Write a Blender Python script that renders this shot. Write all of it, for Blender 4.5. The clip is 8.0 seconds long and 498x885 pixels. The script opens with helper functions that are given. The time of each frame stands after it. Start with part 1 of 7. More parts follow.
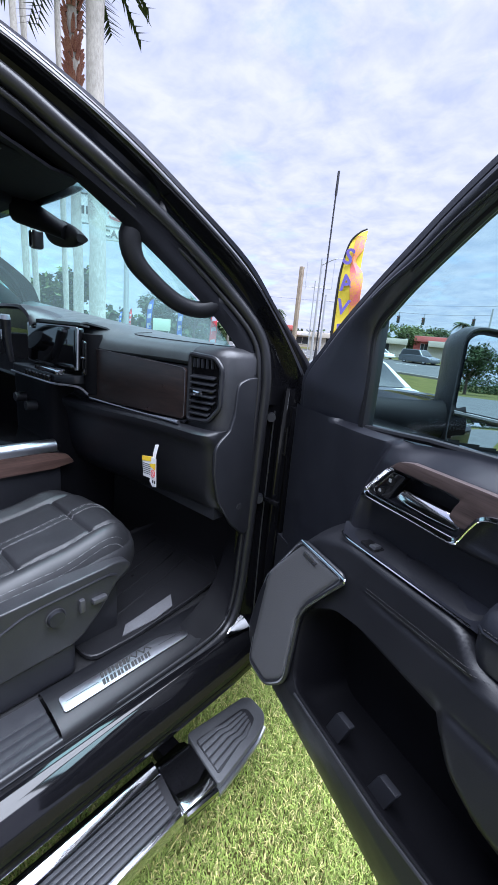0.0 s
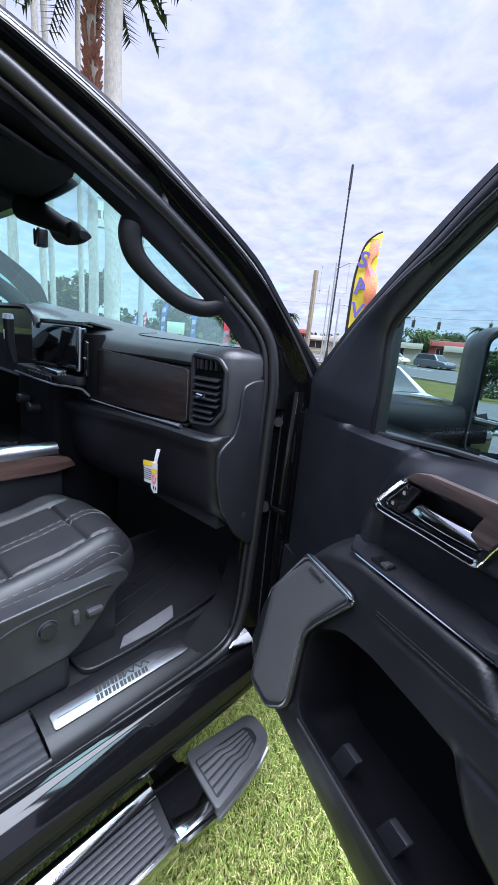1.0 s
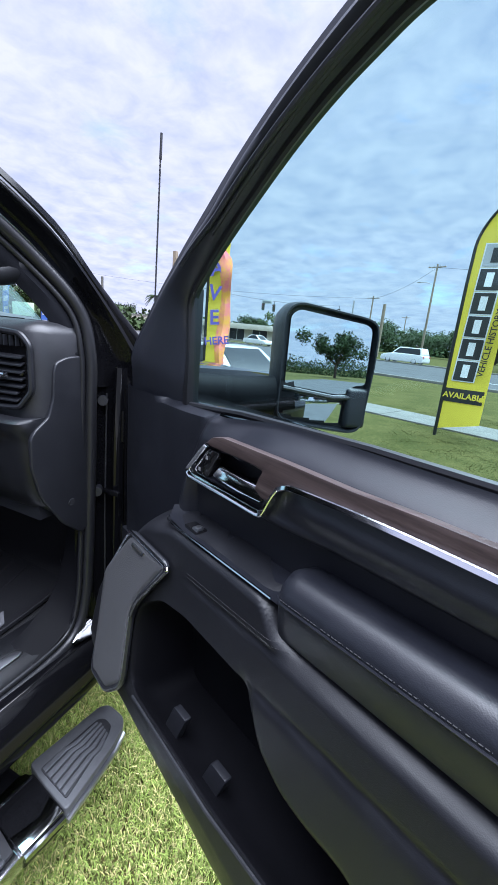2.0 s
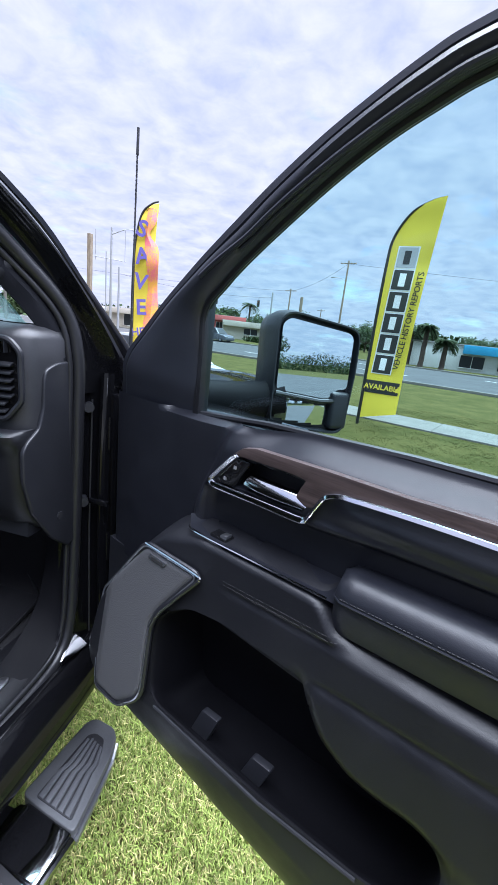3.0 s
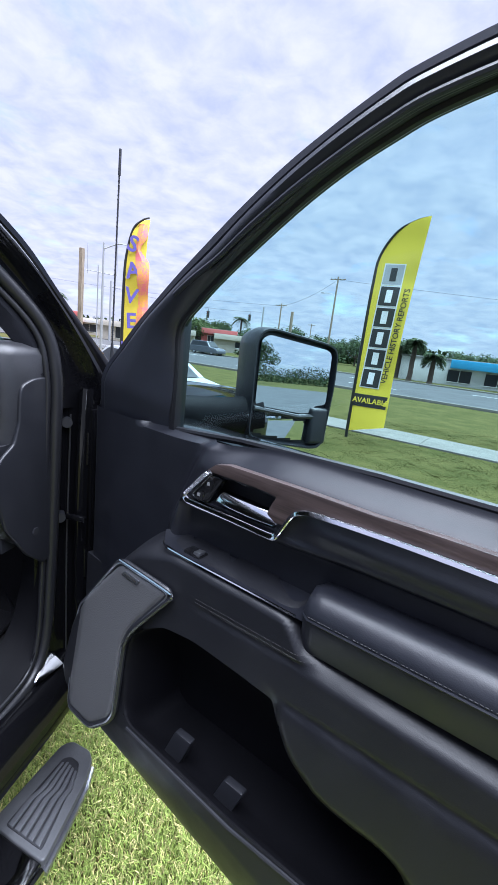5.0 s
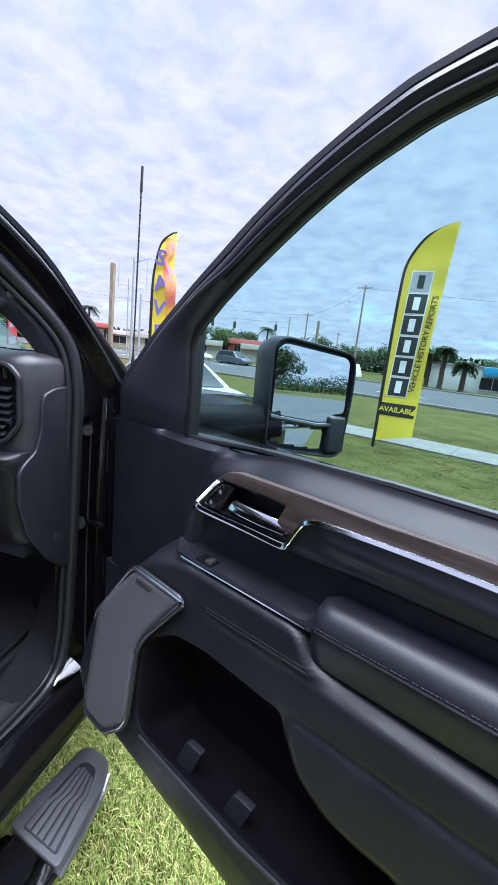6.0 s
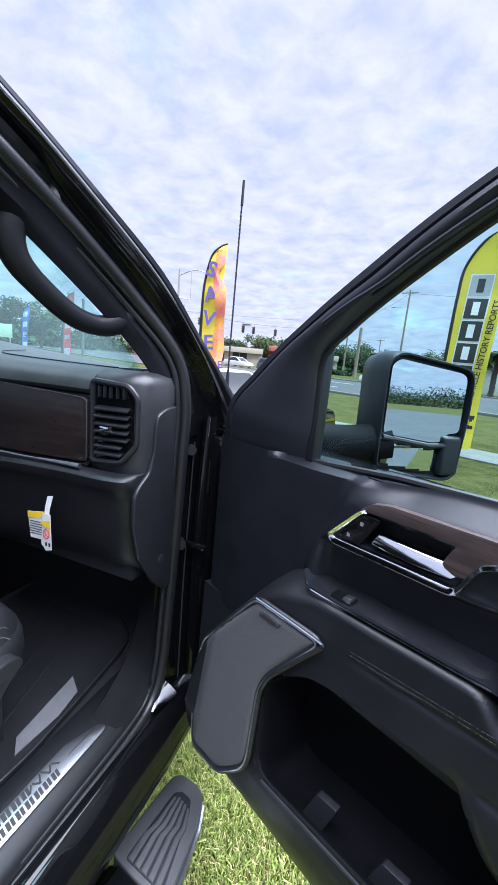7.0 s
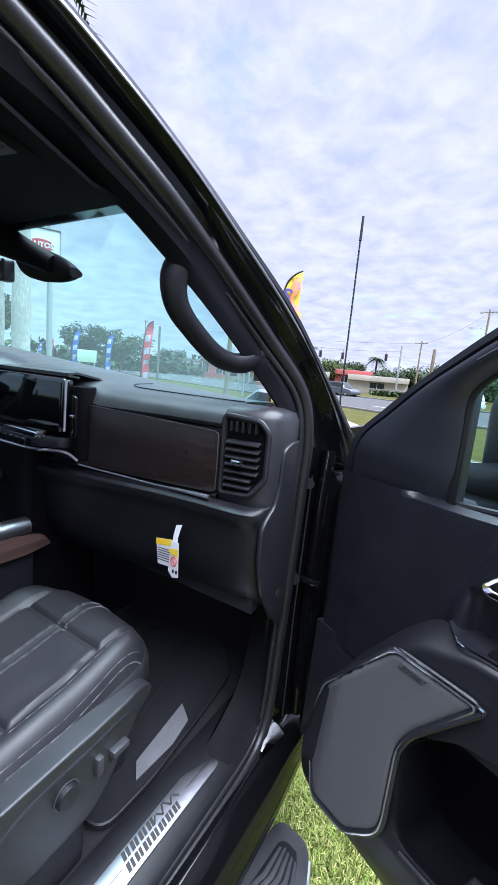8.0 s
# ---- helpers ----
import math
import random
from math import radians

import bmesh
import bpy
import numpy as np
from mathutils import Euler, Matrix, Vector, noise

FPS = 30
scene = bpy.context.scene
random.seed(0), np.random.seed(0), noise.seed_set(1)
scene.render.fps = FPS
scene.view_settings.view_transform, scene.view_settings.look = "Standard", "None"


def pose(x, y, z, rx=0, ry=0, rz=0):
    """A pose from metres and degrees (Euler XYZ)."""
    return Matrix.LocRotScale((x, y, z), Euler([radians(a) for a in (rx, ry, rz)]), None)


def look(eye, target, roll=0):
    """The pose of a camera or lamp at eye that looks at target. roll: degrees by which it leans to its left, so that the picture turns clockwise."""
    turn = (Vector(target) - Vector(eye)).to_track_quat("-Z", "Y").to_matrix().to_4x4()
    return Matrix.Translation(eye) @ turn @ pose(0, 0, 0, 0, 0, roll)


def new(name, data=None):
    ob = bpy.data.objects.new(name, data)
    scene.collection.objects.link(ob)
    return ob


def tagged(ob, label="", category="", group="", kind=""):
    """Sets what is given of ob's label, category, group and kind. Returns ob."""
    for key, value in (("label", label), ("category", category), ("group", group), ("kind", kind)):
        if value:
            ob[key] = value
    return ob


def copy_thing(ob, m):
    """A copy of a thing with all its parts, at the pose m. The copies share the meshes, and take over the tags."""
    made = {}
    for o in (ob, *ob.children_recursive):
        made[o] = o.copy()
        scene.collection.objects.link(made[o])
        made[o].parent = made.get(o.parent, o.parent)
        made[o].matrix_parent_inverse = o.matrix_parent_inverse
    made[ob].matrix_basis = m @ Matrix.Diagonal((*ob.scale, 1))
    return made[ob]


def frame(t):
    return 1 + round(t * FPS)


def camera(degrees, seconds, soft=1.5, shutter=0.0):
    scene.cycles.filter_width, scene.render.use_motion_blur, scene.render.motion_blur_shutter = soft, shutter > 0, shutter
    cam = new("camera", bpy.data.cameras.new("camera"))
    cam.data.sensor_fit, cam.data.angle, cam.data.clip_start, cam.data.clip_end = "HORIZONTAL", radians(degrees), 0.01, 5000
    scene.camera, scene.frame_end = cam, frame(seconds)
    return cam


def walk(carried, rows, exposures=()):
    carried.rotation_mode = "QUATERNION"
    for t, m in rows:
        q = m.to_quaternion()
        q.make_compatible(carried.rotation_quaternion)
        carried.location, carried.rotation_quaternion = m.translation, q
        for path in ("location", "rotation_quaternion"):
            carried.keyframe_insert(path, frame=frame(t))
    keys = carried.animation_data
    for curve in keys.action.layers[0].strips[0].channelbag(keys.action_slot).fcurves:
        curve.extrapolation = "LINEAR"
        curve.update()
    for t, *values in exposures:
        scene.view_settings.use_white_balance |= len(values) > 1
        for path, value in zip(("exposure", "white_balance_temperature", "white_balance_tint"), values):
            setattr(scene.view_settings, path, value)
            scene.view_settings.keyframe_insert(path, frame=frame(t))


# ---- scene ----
# The camera: one lens, and its path as eye, aim and lean.
cam = camera(62.9, 8.0)
PATH = [
    (0, (1.766, -1.046, 1.659), (0.671, 0.244, 1.212), 4.9),
    (0.5, (1.657, -1.077, 1.654), (0.506, 0.163, 1.208), 5.6),
    (1, (1.740, -0.985, 1.651), (0.603, 0.272, 1.214), 5.2),
    (1.5, (1.823, -0.916, 1.634), (0.951, 0.531, 1.176), 5.6),
    (2, (1.862, -0.905, 1.636), (1.169, 0.637, 1.182), 5.3),
    (2.2, (1.827, -0.919, 1.642), (1.202, 0.651, 1.187), 5.6),
    (3.3, (1.635, -1.024, 1.666), (1.315, 0.634, 1.206), 6.6),
    (3.5, (1.619, -1.034, 1.668), (1.324, 0.628, 1.210), 6.7),
    (4, (1.610, -1.005, 1.659), (1.333, 0.663, 1.210), 6.8),
    (4.5, (1.645, -0.990, 1.663), (1.334, 0.679, 1.238), 6.6),
    (4.7, (1.675, -0.994, 1.669), (1.347, 0.674, 1.253), 6.6),
    (5.8, (1.731, -0.985, 1.677), (1.294, 0.666, 1.297), 6.5),
    (6, (1.734, -0.984, 1.674), (1.268, 0.660, 1.297), 6.1),
    (6.5, (1.663, -0.986, 1.671), (1.131, 0.639, 1.300), 5.8),
    (7, (1.525, -0.992, 1.680), (0.899, 0.602, 1.318), 5.4),
    (7.5, (1.412, -1.038, 1.696), (0.614, 0.484, 1.365), 4.7),
    (8, (1.376, -1.056, 1.697), (0.495, 0.427, 1.403), 5.2),
]
walk(cam, [(t, look(eye, aim, lean)) for t, eye, aim, lean in PATH], [(0.0, 1.21, 5520, 13), (8.0, 1.21, 5520, 13)])

# ==== world
# Bright broken overcast: blue sky showing through a wide deck of cloud, and a soft high sun.
SUN_ELEVATION, SUN_AZIMUTH = 79.0, 75.0


def node(tree, kind, **values):
    n = tree.nodes.new(kind)
    for key, value in values.items():
        n.inputs[key].default_value = value
    return n


world = bpy.data.worlds.new("sky")
scene.world = world
world.use_nodes = True
wt = world.node_tree
wt.nodes.clear()
out = wt.nodes.new("ShaderNodeOutputWorld")
sky = wt.nodes.new("ShaderNodeTexSky")
sky.sky_type, sky.sun_disc = "NISHITA", False
sky.sun_elevation, sky.sun_rotation = radians(SUN_ELEVATION), radians(SUN_AZIMUTH)
clear = node(wt, "ShaderNodeBackground", Strength=0.12)
wt.links.new(sky.outputs[0], clear.inputs["Color"])
coord = wt.nodes.new("ShaderNodeTexCoord")
split = wt.nodes.new("ShaderNodeSeparateXYZ")
wt.links.new(coord.outputs["Generated"], split.inputs[0])
lift = wt.nodes.new("ShaderNodeMath")
lift.operation = "MAXIMUM"
lift.inputs[1].default_value = 0.0
wt.links.new(split.outputs["Z"], lift.inputs[0])
lifted = wt.nodes.new("ShaderNodeMath")
lifted.inputs[1].default_value = 0.16
wt.links.new(lift.outputs[0], lifted.inputs[0])
flat = wt.nodes.new("ShaderNodeCombineXYZ")
for axis in ("X", "Y"):
    div = wt.nodes.new("ShaderNodeMath")
    div.operation = "DIVIDE"
    wt.links.new(split.outputs[axis], div.inputs[0])
    wt.links.new(lifted.outputs[0], div.inputs[1])
    wt.links.new(div.outputs[0], flat.inputs[axis])
deck = node(wt, "ShaderNodeTexNoise", Scale=1.5, Detail=7.0, Roughness=0.62, Distortion=0.35)
wt.links.new(flat.outputs[0], deck.inputs["Vector"])
cover = wt.nodes.new("ShaderNodeMapRange")
cover.inputs["From Min"].default_value, cover.inputs["From Max"].default_value = 0.20, 0.44
wt.links.new(deck.outputs["Fac"], cover.inputs["Value"])
billow = node(wt, "ShaderNodeTexNoise", Scale=6.5, Detail=7.0, Roughness=0.57, Distortion=0.3)
wt.links.new(flat.outputs[0], billow.inputs["Vector"])
tone = wt.nodes.new("ShaderNodeValToRGB")
tone.color_ramp.elements[0].position, tone.color_ramp.elements[0].color = 0.28, (0.66, 0.68, 0.85, 1)
tone.color_ramp.elements[1].position, tone.color_ramp.elements[1].color = 0.66, (0.95, 0.91, 1.0, 1)
wt.links.new(billow.outputs["Fac"], tone.inputs["Fac"])
cloud = node(wt, "ShaderNodeBackground", Strength=0.440)
wt.links.new(tone.outputs["Color"], cloud.inputs["Color"])
blend = wt.nodes.new("ShaderNodeMixShader")
wt.links.new(cover.outputs["Result"], blend.inputs["Fac"])
wt.links.new(clear.outputs[0], blend.inputs[1])
wt.links.new(cloud.outputs[0], blend.inputs[2])
wt.links.new(blend.outputs[0], out.inputs["Surface"])

sun_data = bpy.data.lights.new("sun", "SUN")
sun_data.energy, sun_data.angle, sun_data.color = 7.0, radians(80), (1.0, 0.985, 0.96)
sun = new("sun", sun_data)
az, el = radians(SUN_AZIMUTH), radians(SUN_ELEVATION)
sun_way = Vector((math.sin(az) * math.cos(el), math.cos(az) * math.cos(el), math.sin(el)))
sun.matrix_world = look(sun_way * 60, (0, 0, 0))


# ---- materials ----
def mat(name, color, rough=0.5, metal=0.0, var=0.12, scale=18.0, bump=0.0, grain=500.0, coat=0.0, spec=0.5, wear=0.0, island=0.0):
    """A surface: colour broken up at two scales, roughness with wear, fine relief."""
    m = bpy.data.materials.new(name)
    m.use_nodes = True
    t = m.node_tree
    b = t.nodes["Principled BSDF"]
    b.inputs["Metallic"].default_value = metal
    b.inputs["Specular IOR Level"].default_value = spec
    b.inputs["Coat Weight"].default_value = coat
    b.inputs["Coat Roughness"].default_value = 0.03
    c = t.nodes.new("ShaderNodeTexCoord")
    big = node(t, "ShaderNodeTexNoise", Scale=scale, Detail=5.0, Roughness=0.6)
    small = node(t, "ShaderNodeTexNoise", Scale=scale * 9, Detail=3.0, Roughness=0.6)
    t.links.new(c.outputs["Object"], big.inputs["Vector"])
    t.links.new(c.outputs["Object"], small.inputs["Vector"])
    both = t.nodes.new("ShaderNodeMath")
    both.operation = "ADD"
    t.links.new(big.outputs["Fac"], both.inputs[0])
    t.links.new(small.outputs["Fac"], both.inputs[1])
    span = t.nodes.new("ShaderNodeMapRange")
    span.inputs["From Min"].default_value, span.inputs["From Max"].default_value = 0.65, 1.35
    span.inputs["To Min"].default_value, span.inputs["To Max"].default_value = 1 - var, 1 + var
    t.links.new(both.outputs[0], span.inputs["Value"])
    tint = t.nodes.new("ShaderNodeVectorMath")
    tint.operation = "SCALE"
    tint.inputs[0].default_value = color[:3]
    last = span.outputs["Result"]
    if island:
        geo = t.nodes.new("ShaderNodeNewGeometry")
        vary = t.nodes.new("ShaderNodeMapRange")
        vary.inputs["To Min"].default_value, vary.inputs["To Max"].default_value = 1 - island, 1 + island
        t.links.new(geo.outputs["Random Per Island"], vary.inputs["Value"])
        times = t.nodes.new("ShaderNodeMath")
        times.operation = "MULTIPLY"
        t.links.new(last, times.inputs[0])
        t.links.new(vary.outputs["Result"], times.inputs[1])
        last = times.outputs[0]
    t.links.new(last, tint.inputs["Scale"])
    t.links.new(tint.outputs[0], b.inputs["Base Color"])
    r = t.nodes.new("ShaderNodeMapRange")
    r.inputs["From Min"].default_value, r.inputs["From Max"].default_value = 0.3, 0.7
    r.inputs["To Min"].default_value, r.inputs["To Max"].default_value = max(0.0, rough - wear), min(1.0, rough + wear)
    t.links.new(big.outputs["Fac"], r.inputs["Value"])
    t.links.new(r.outputs["Result"], b.inputs["Roughness"])
    if bump:
        g = node(t, "ShaderNodeTexNoise", Scale=grain, Detail=3.0, Roughness=0.65)
        t.links.new(c.outputs["Object"], g.inputs["Vector"])
        n = node(t, "ShaderNodeBump", Strength=bump, Distance=0.002)
        t.links.new(g.outputs["Fac"], n.inputs["Height"])
        t.links.new(n.outputs["Normal"], b.inputs["Normal"])
    return m


def leather(name, color, rough=0.42):
    """Grained leather: small cells in the relief."""
    m = mat(name, color, rough, var=0.15, scale=12, wear=0.07)
    t = m.node_tree
    c = t.nodes.new("ShaderNodeTexCoord")
    v = node(t, "ShaderNodeTexVoronoi", Scale=650.0)
    t.links.new(c.outputs["Object"], v.inputs["Vector"])
    n = node(t, "ShaderNodeBump", Strength=0.10, Distance=0.001)
    t.links.new(v.outputs["Distance"], n.inputs["Height"])
    t.links.new(n.outputs["Normal"], t.nodes["Principled BSDF"].inputs["Normal"])
    return m


def wood_grain(name, dark, light, rough, axis=0):
    """Open-pore wood with grain along one axis."""
    m = mat(name, light, rough, var=0.1, wear=0.05)
    t = m.node_tree
    b = t.nodes["Principled BSDF"]
    c = t.nodes.new("ShaderNodeTexCoord")
    s = t.nodes.new("ShaderNodeMapping")
    s.inputs["Scale"].default_value = [4.0 if k == axis else 90.0 for k in range(3)]
    t.links.new(c.outputs["Object"], s.inputs["Vector"])
    g = node(t, "ShaderNodeTexNoise", Scale=1.0, Detail=6.0, Roughness=0.7, Distortion=0.6)
    t.links.new(s.outputs[0], g.inputs["Vector"])
    ramp = t.nodes.new("ShaderNodeValToRGB")
    ramp.color_ramp.elements[0].position, ramp.color_ramp.elements[0].color = 0.34, (*dark, 1)
    ramp.color_ramp.elements[1].position, ramp.color_ramp.elements[1].color = 0.68, (*light, 1)
    t.links.new(g.outputs["Fac"], ramp.inputs["Fac"])
    t.links.new(ramp.outputs["Color"], b.inputs["Base Color"])
    n = node(t, "ShaderNodeBump", Strength=0.25, Distance=0.001)
    t.links.new(g.outputs["Fac"], n.inputs["Height"])
    t.links.new(n.outputs["Normal"], b.inputs["Normal"])
    return m


def pane_glass(name, tint, gloss=1.0, veil=0.0):
    """Thin tinted glass: see-through, with a Fresnel gloss and a veil put in for haze."""
    m = bpy.data.materials.new(name)
    m.use_nodes = True
    t = m.node_tree
    t.nodes.clear()
    o = t.nodes.new("ShaderNodeOutputMaterial")
    see = t.nodes.new("ShaderNodeBsdfTransparent")
    see.inputs["Color"].default_value = (*tint, 1)
    shine = node(t, "ShaderNodeBsdfGlossy", Roughness=0.02)
    shine.inputs["Color"].default_value = (gloss, gloss, gloss, 1)
    edge = node(t, "ShaderNodeLayerWeight", Blend=0.5)
    steep = t.nodes.new("ShaderNodeMath")
    steep.operation = "POWER"
    steep.inputs[1].default_value = 4.0
    t.links.new(edge.outputs["Facing"], steep.inputs[0])
    amount = t.nodes.new("ShaderNodeMapRange")
    amount.inputs["To Min"].default_value, amount.inputs["To Max"].default_value = 0.025, 0.55
    t.links.new(steep.outputs[0], amount.inputs["Value"])
    mix = t.nodes.new("ShaderNodeMixShader")
    t.links.new(amount.outputs["Result"], mix.inputs["Fac"])
    t.links.new(see.outputs[0], mix.inputs[1])
    t.links.new(shine.outputs[0], mix.inputs[2])
    # Translucent layer that puts the washed-out haze into the pane.
    haze = node(t, "ShaderNodeBsdfTranslucent")
    haze.inputs["Color"].default_value = (0.62, 0.80, 0.80, 1)
    veiled = t.nodes.new("ShaderNodeMixShader")
    veiled.inputs["Fac"].default_value = veil
    t.links.new(mix.outputs[0], veiled.inputs[1])
    t.links.new(haze.outputs[0], veiled.inputs[2])
    t.links.new(veiled.outputs[0], o.inputs["Surface"])
    return m


def two_tone(name, a, b_, scale, rough=0.9, bump=0.4, grain=300.0, low=0.42, high=0.6, stretch=(1, 1, 1), more=None):
    """Ground and bark: two colours in patches, with fine speckle and relief."""
    m = mat(name, a, rough, bump=bump, grain=grain, spec=0.06)
    t = m.node_tree
    b = t.nodes["Principled BSDF"]
    c = t.nodes.new("ShaderNodeTexCoord")
    s = t.nodes.new("ShaderNodeMapping")
    s.inputs["Scale"].default_value = stretch
    t.links.new(c.outputs["Object"], s.inputs["Vector"])
    n1 = node(t, "ShaderNodeTexNoise", Scale=scale, Detail=6.0, Roughness=0.65)
    n2 = node(t, "ShaderNodeTexNoise", Scale=scale * 14, Detail=4.0, Roughness=0.7)
    for n in (n1, n2):
        t.links.new(s.outputs[0], n.inputs["Vector"])
    half = t.nodes.new("ShaderNodeMath")
    half.operation = "MULTIPLY_ADD"
    half.inputs[1].default_value = 0.55
    t.links.new(n2.outputs["Fac"], half.inputs[0])
    less = t.nodes.new("ShaderNodeMath")
    less.operation = "MULTIPLY"
    less.inputs[1].default_value = 0.45
    t.links.new(n1.outputs["Fac"], less.inputs[0])
    t.links.new(less.outputs[0], half.inputs[2])
    ramp = t.nodes.new("ShaderNodeValToRGB")
    ramp.color_ramp.elements[0].position, ramp.color_ramp.elements[0].color = low, (*a, 1)
    ramp.color_ramp.elements[1].position, ramp.color_ramp.elements[1].color = high, (*b_, 1)
    t.links.new(half.outputs[0], ramp.inputs["Fac"])
    t.links.new(ramp.outputs["Color"], b.inputs["Base Color"])
    return m


BLACK_PAINT = mat("black_paint", (0.004, 0.004, 0.005), 0.07, var=0.2, coat=0.1, spec=0.42)
PILLAR_PAINT = mat("black_roof_paint", (0.004, 0.0045, 0.006), 0.12, var=0.2, spec=0.22)
JAMB = mat("black_jamb_paint", (0.004, 0.004, 0.005), 0.12, var=0.2, spec=0.16)
TRIM = mat("black_trim_plastic", (0.0150, 0.0156, 0.0195), 0.36, var=0.15, bump=0.16, grain=900, wear=0.06, spec=0.55)
TRIM_GREY = mat("charcoal_plastic", (0.024, 0.0245, 0.028), 0.36, var=0.15, bump=0.18, grain=900, wear=0.06, spec=0.55)
SOFT_TRIM = leather("soft_trim", (0.0100, 0.0108, 0.0155), 0.39)
SOFT_TRIM.node_tree.nodes["Principled BSDF"].inputs["Specular IOR Level"].default_value = 0.52
# Darker copy of the soft trim, with the shade lower down put in.
LOWER_TRIM = leather("shaded_lower_skin", (0.0085, 0.0088, 0.0115), 0.43)
LOWER_TRIM.node_tree.nodes["Principled BSDF"].inputs["Specular IOR Level"].default_value = 0.38
# Lighter, teal-tinged copy of the trim: windshield glare is put into the colour.
DASH_TOP = leather("lit_dash_top_skin", (0.036, 0.042, 0.044), 0.38)
SEAT_LEATHER = leather("seat_leather", (0.0185, 0.0189, 0.0215), 0.46)
DARK_FABRIC = mat("dark_headliner_fabric", (0.0075, 0.008, 0.011), 0.9, spec=0.15, bump=0.3, grain=1400)
SILL_BLACK = mat("sill_plastic", (0.0085, 0.0088, 0.0108), 0.40, var=0.15, bump=0.14, grain=900, wear=0.04, spec=0.42)
HANDLE_BLACK = mat("handle_plastic", (0.0075, 0.008, 0.0105), 0.50, var=0.12, bump=0.12, grain=1100, spec=0.32)
CARPET = mat("black_carpet", (0.010, 0.010, 0.012), 0.95, bump=0.8, grain=700)
MAT_RUBBER = mat("floor_mat_rubber", (0.016, 0.016, 0.019), 0.5, bump=0.35, grain=700)
RUBBER = mat("weatherstrip_rubber", (0.0125, 0.0128, 0.0155), 0.36, bump=0.04, grain=900, spec=0.55)
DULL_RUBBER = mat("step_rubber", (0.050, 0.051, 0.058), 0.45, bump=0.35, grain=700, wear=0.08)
# Black plastic, darkened: shade of pocket and footwell is put into the colour.
SHADED_BLACK = mat("shaded_black_plastic", (0.0045, 0.0045, 0.006), 0.6, spec=0.10, bump=0.2, grain=700)
BOARD_GREY = mat("board_end_plastic", (0.092, 0.094, 0.100), 0.38, bump=0.2, grain=800)
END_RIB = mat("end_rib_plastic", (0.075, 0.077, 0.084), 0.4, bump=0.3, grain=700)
GLOSS_BLACK = mat("gloss_black_plastic", (0.006, 0.006, 0.007), 0.08, coat=0.6)
CHROME = mat("chrome", (0.72, 0.73, 0.76), 0.10, metal=1.0, var=0.04)
SATIN = mat("satin_aluminium", (0.55, 0.56, 0.60), 0.32, metal=1.0, var=0.06, bump=0.05, grain=900)
STEEL = mat("brushed_sill_metal", (0.44, 0.445, 0.49), 0.30, metal=1.0, var=0.05, bump=0.1, grain=500)
MIRROR = mat("mirror_silver", (0.86, 0.90, 0.93), 0.01, metal=1.0, var=0.0)
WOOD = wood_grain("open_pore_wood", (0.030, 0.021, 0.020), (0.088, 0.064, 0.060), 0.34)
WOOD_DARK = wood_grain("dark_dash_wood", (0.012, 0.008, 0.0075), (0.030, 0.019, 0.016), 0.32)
# Same open-pore wood, lightened: the light on the console is in the colour.
LIT_WOOD = wood_grain("lit_console_wood", (0.050, 0.030, 0.025), (0.14, 0.085, 0.07), 0.32, axis=1)
WINDOW = pane_glass("tinted_side_glass", (0.78, 0.92, 0.92), 0.5)
WINDSHIELD = pane_glass("windshield_glass", (0.80, 1.0, 0.99), veil=0.022)
RIDGE_SHEEN = mat("ridge_sheen", (0.20, 0.205, 0.225), 0.35, metal=0.4)
SWITCH_METAL = mat("dark_switch_metal", (0.085, 0.085, 0.095), 0.32, metal=0.5)
FRAME_TRIM = mat("window_frame_trim", (0.020, 0.022, 0.031), 0.40, var=0.12, bump=0.12, grain=900, spec=0.6)
SCREEN = mat("screen_glass", (0.004, 0.004, 0.005), 0.05, var=0.02)
THREAD = mat("grey_stitching", (0.24, 0.24, 0.25), 0.7)
DARK_THREAD = mat("dark_stitching", (0.024, 0.024, 0.027), 0.7)
KICK = mat("rough_black_plastic", (0.007, 0.008, 0.010), 0.5, bump=0.25, grain=700)
WHITE_PAPER = mat("white_tag_paper", (0.75, 0.75, 0.77), 0.6, var=0.04)
YELLOW_INK = mat("yellow_ink", (0.80, 0.55, 0.02), 0.6)
RED_INK = mat("red_ink", (0.65, 0.03, 0.03), 0.6)
DARK_INK = mat("dark_ink", (0.02, 0.02, 0.02), 0.6)
BADGE_GREY = mat("grey_badge_metal", (0.20, 0.20, 0.215), 0.4, metal=0.3, bump=0.1, grain=400)
GREY_LABEL = mat("grey_visor_label", (0.09, 0.09, 0.10), 0.7)


# ---- shape helpers ----
def part(name, bm, material, parent, label="", sharp=38.0, m=None):
    """Links a bmesh as one mesh object under a thing or a part."""
    bmesh.ops.recalc_face_normals(bm, faces=bm.faces)
    me = bpy.data.meshes.new(name)
    bm.to_mesh(me)
    bm.free()
    me.materials.append(material)
    for p in me.polygons:
        p.use_smooth = True
    me.set_sharp_from_angle(angle=radians(sharp))
    ob = new(name, me)
    ob.parent = parent
    if m is not None:
        ob.matrix_basis = m
    return tagged(ob, label)


def share(name, ob, parent, m):
    """The same mesh again as a part of its own."""
    o = new(name, ob.data)
    o.parent, o.matrix_basis = parent, m
    return o


def thing(name, label, category, m=None, group="", kind=""):
    ob = new(name)
    ob.empty_display_size = 0.1
    if m is not None:
        ob.matrix_basis = m
    return tagged(ob, label, category, group, kind)


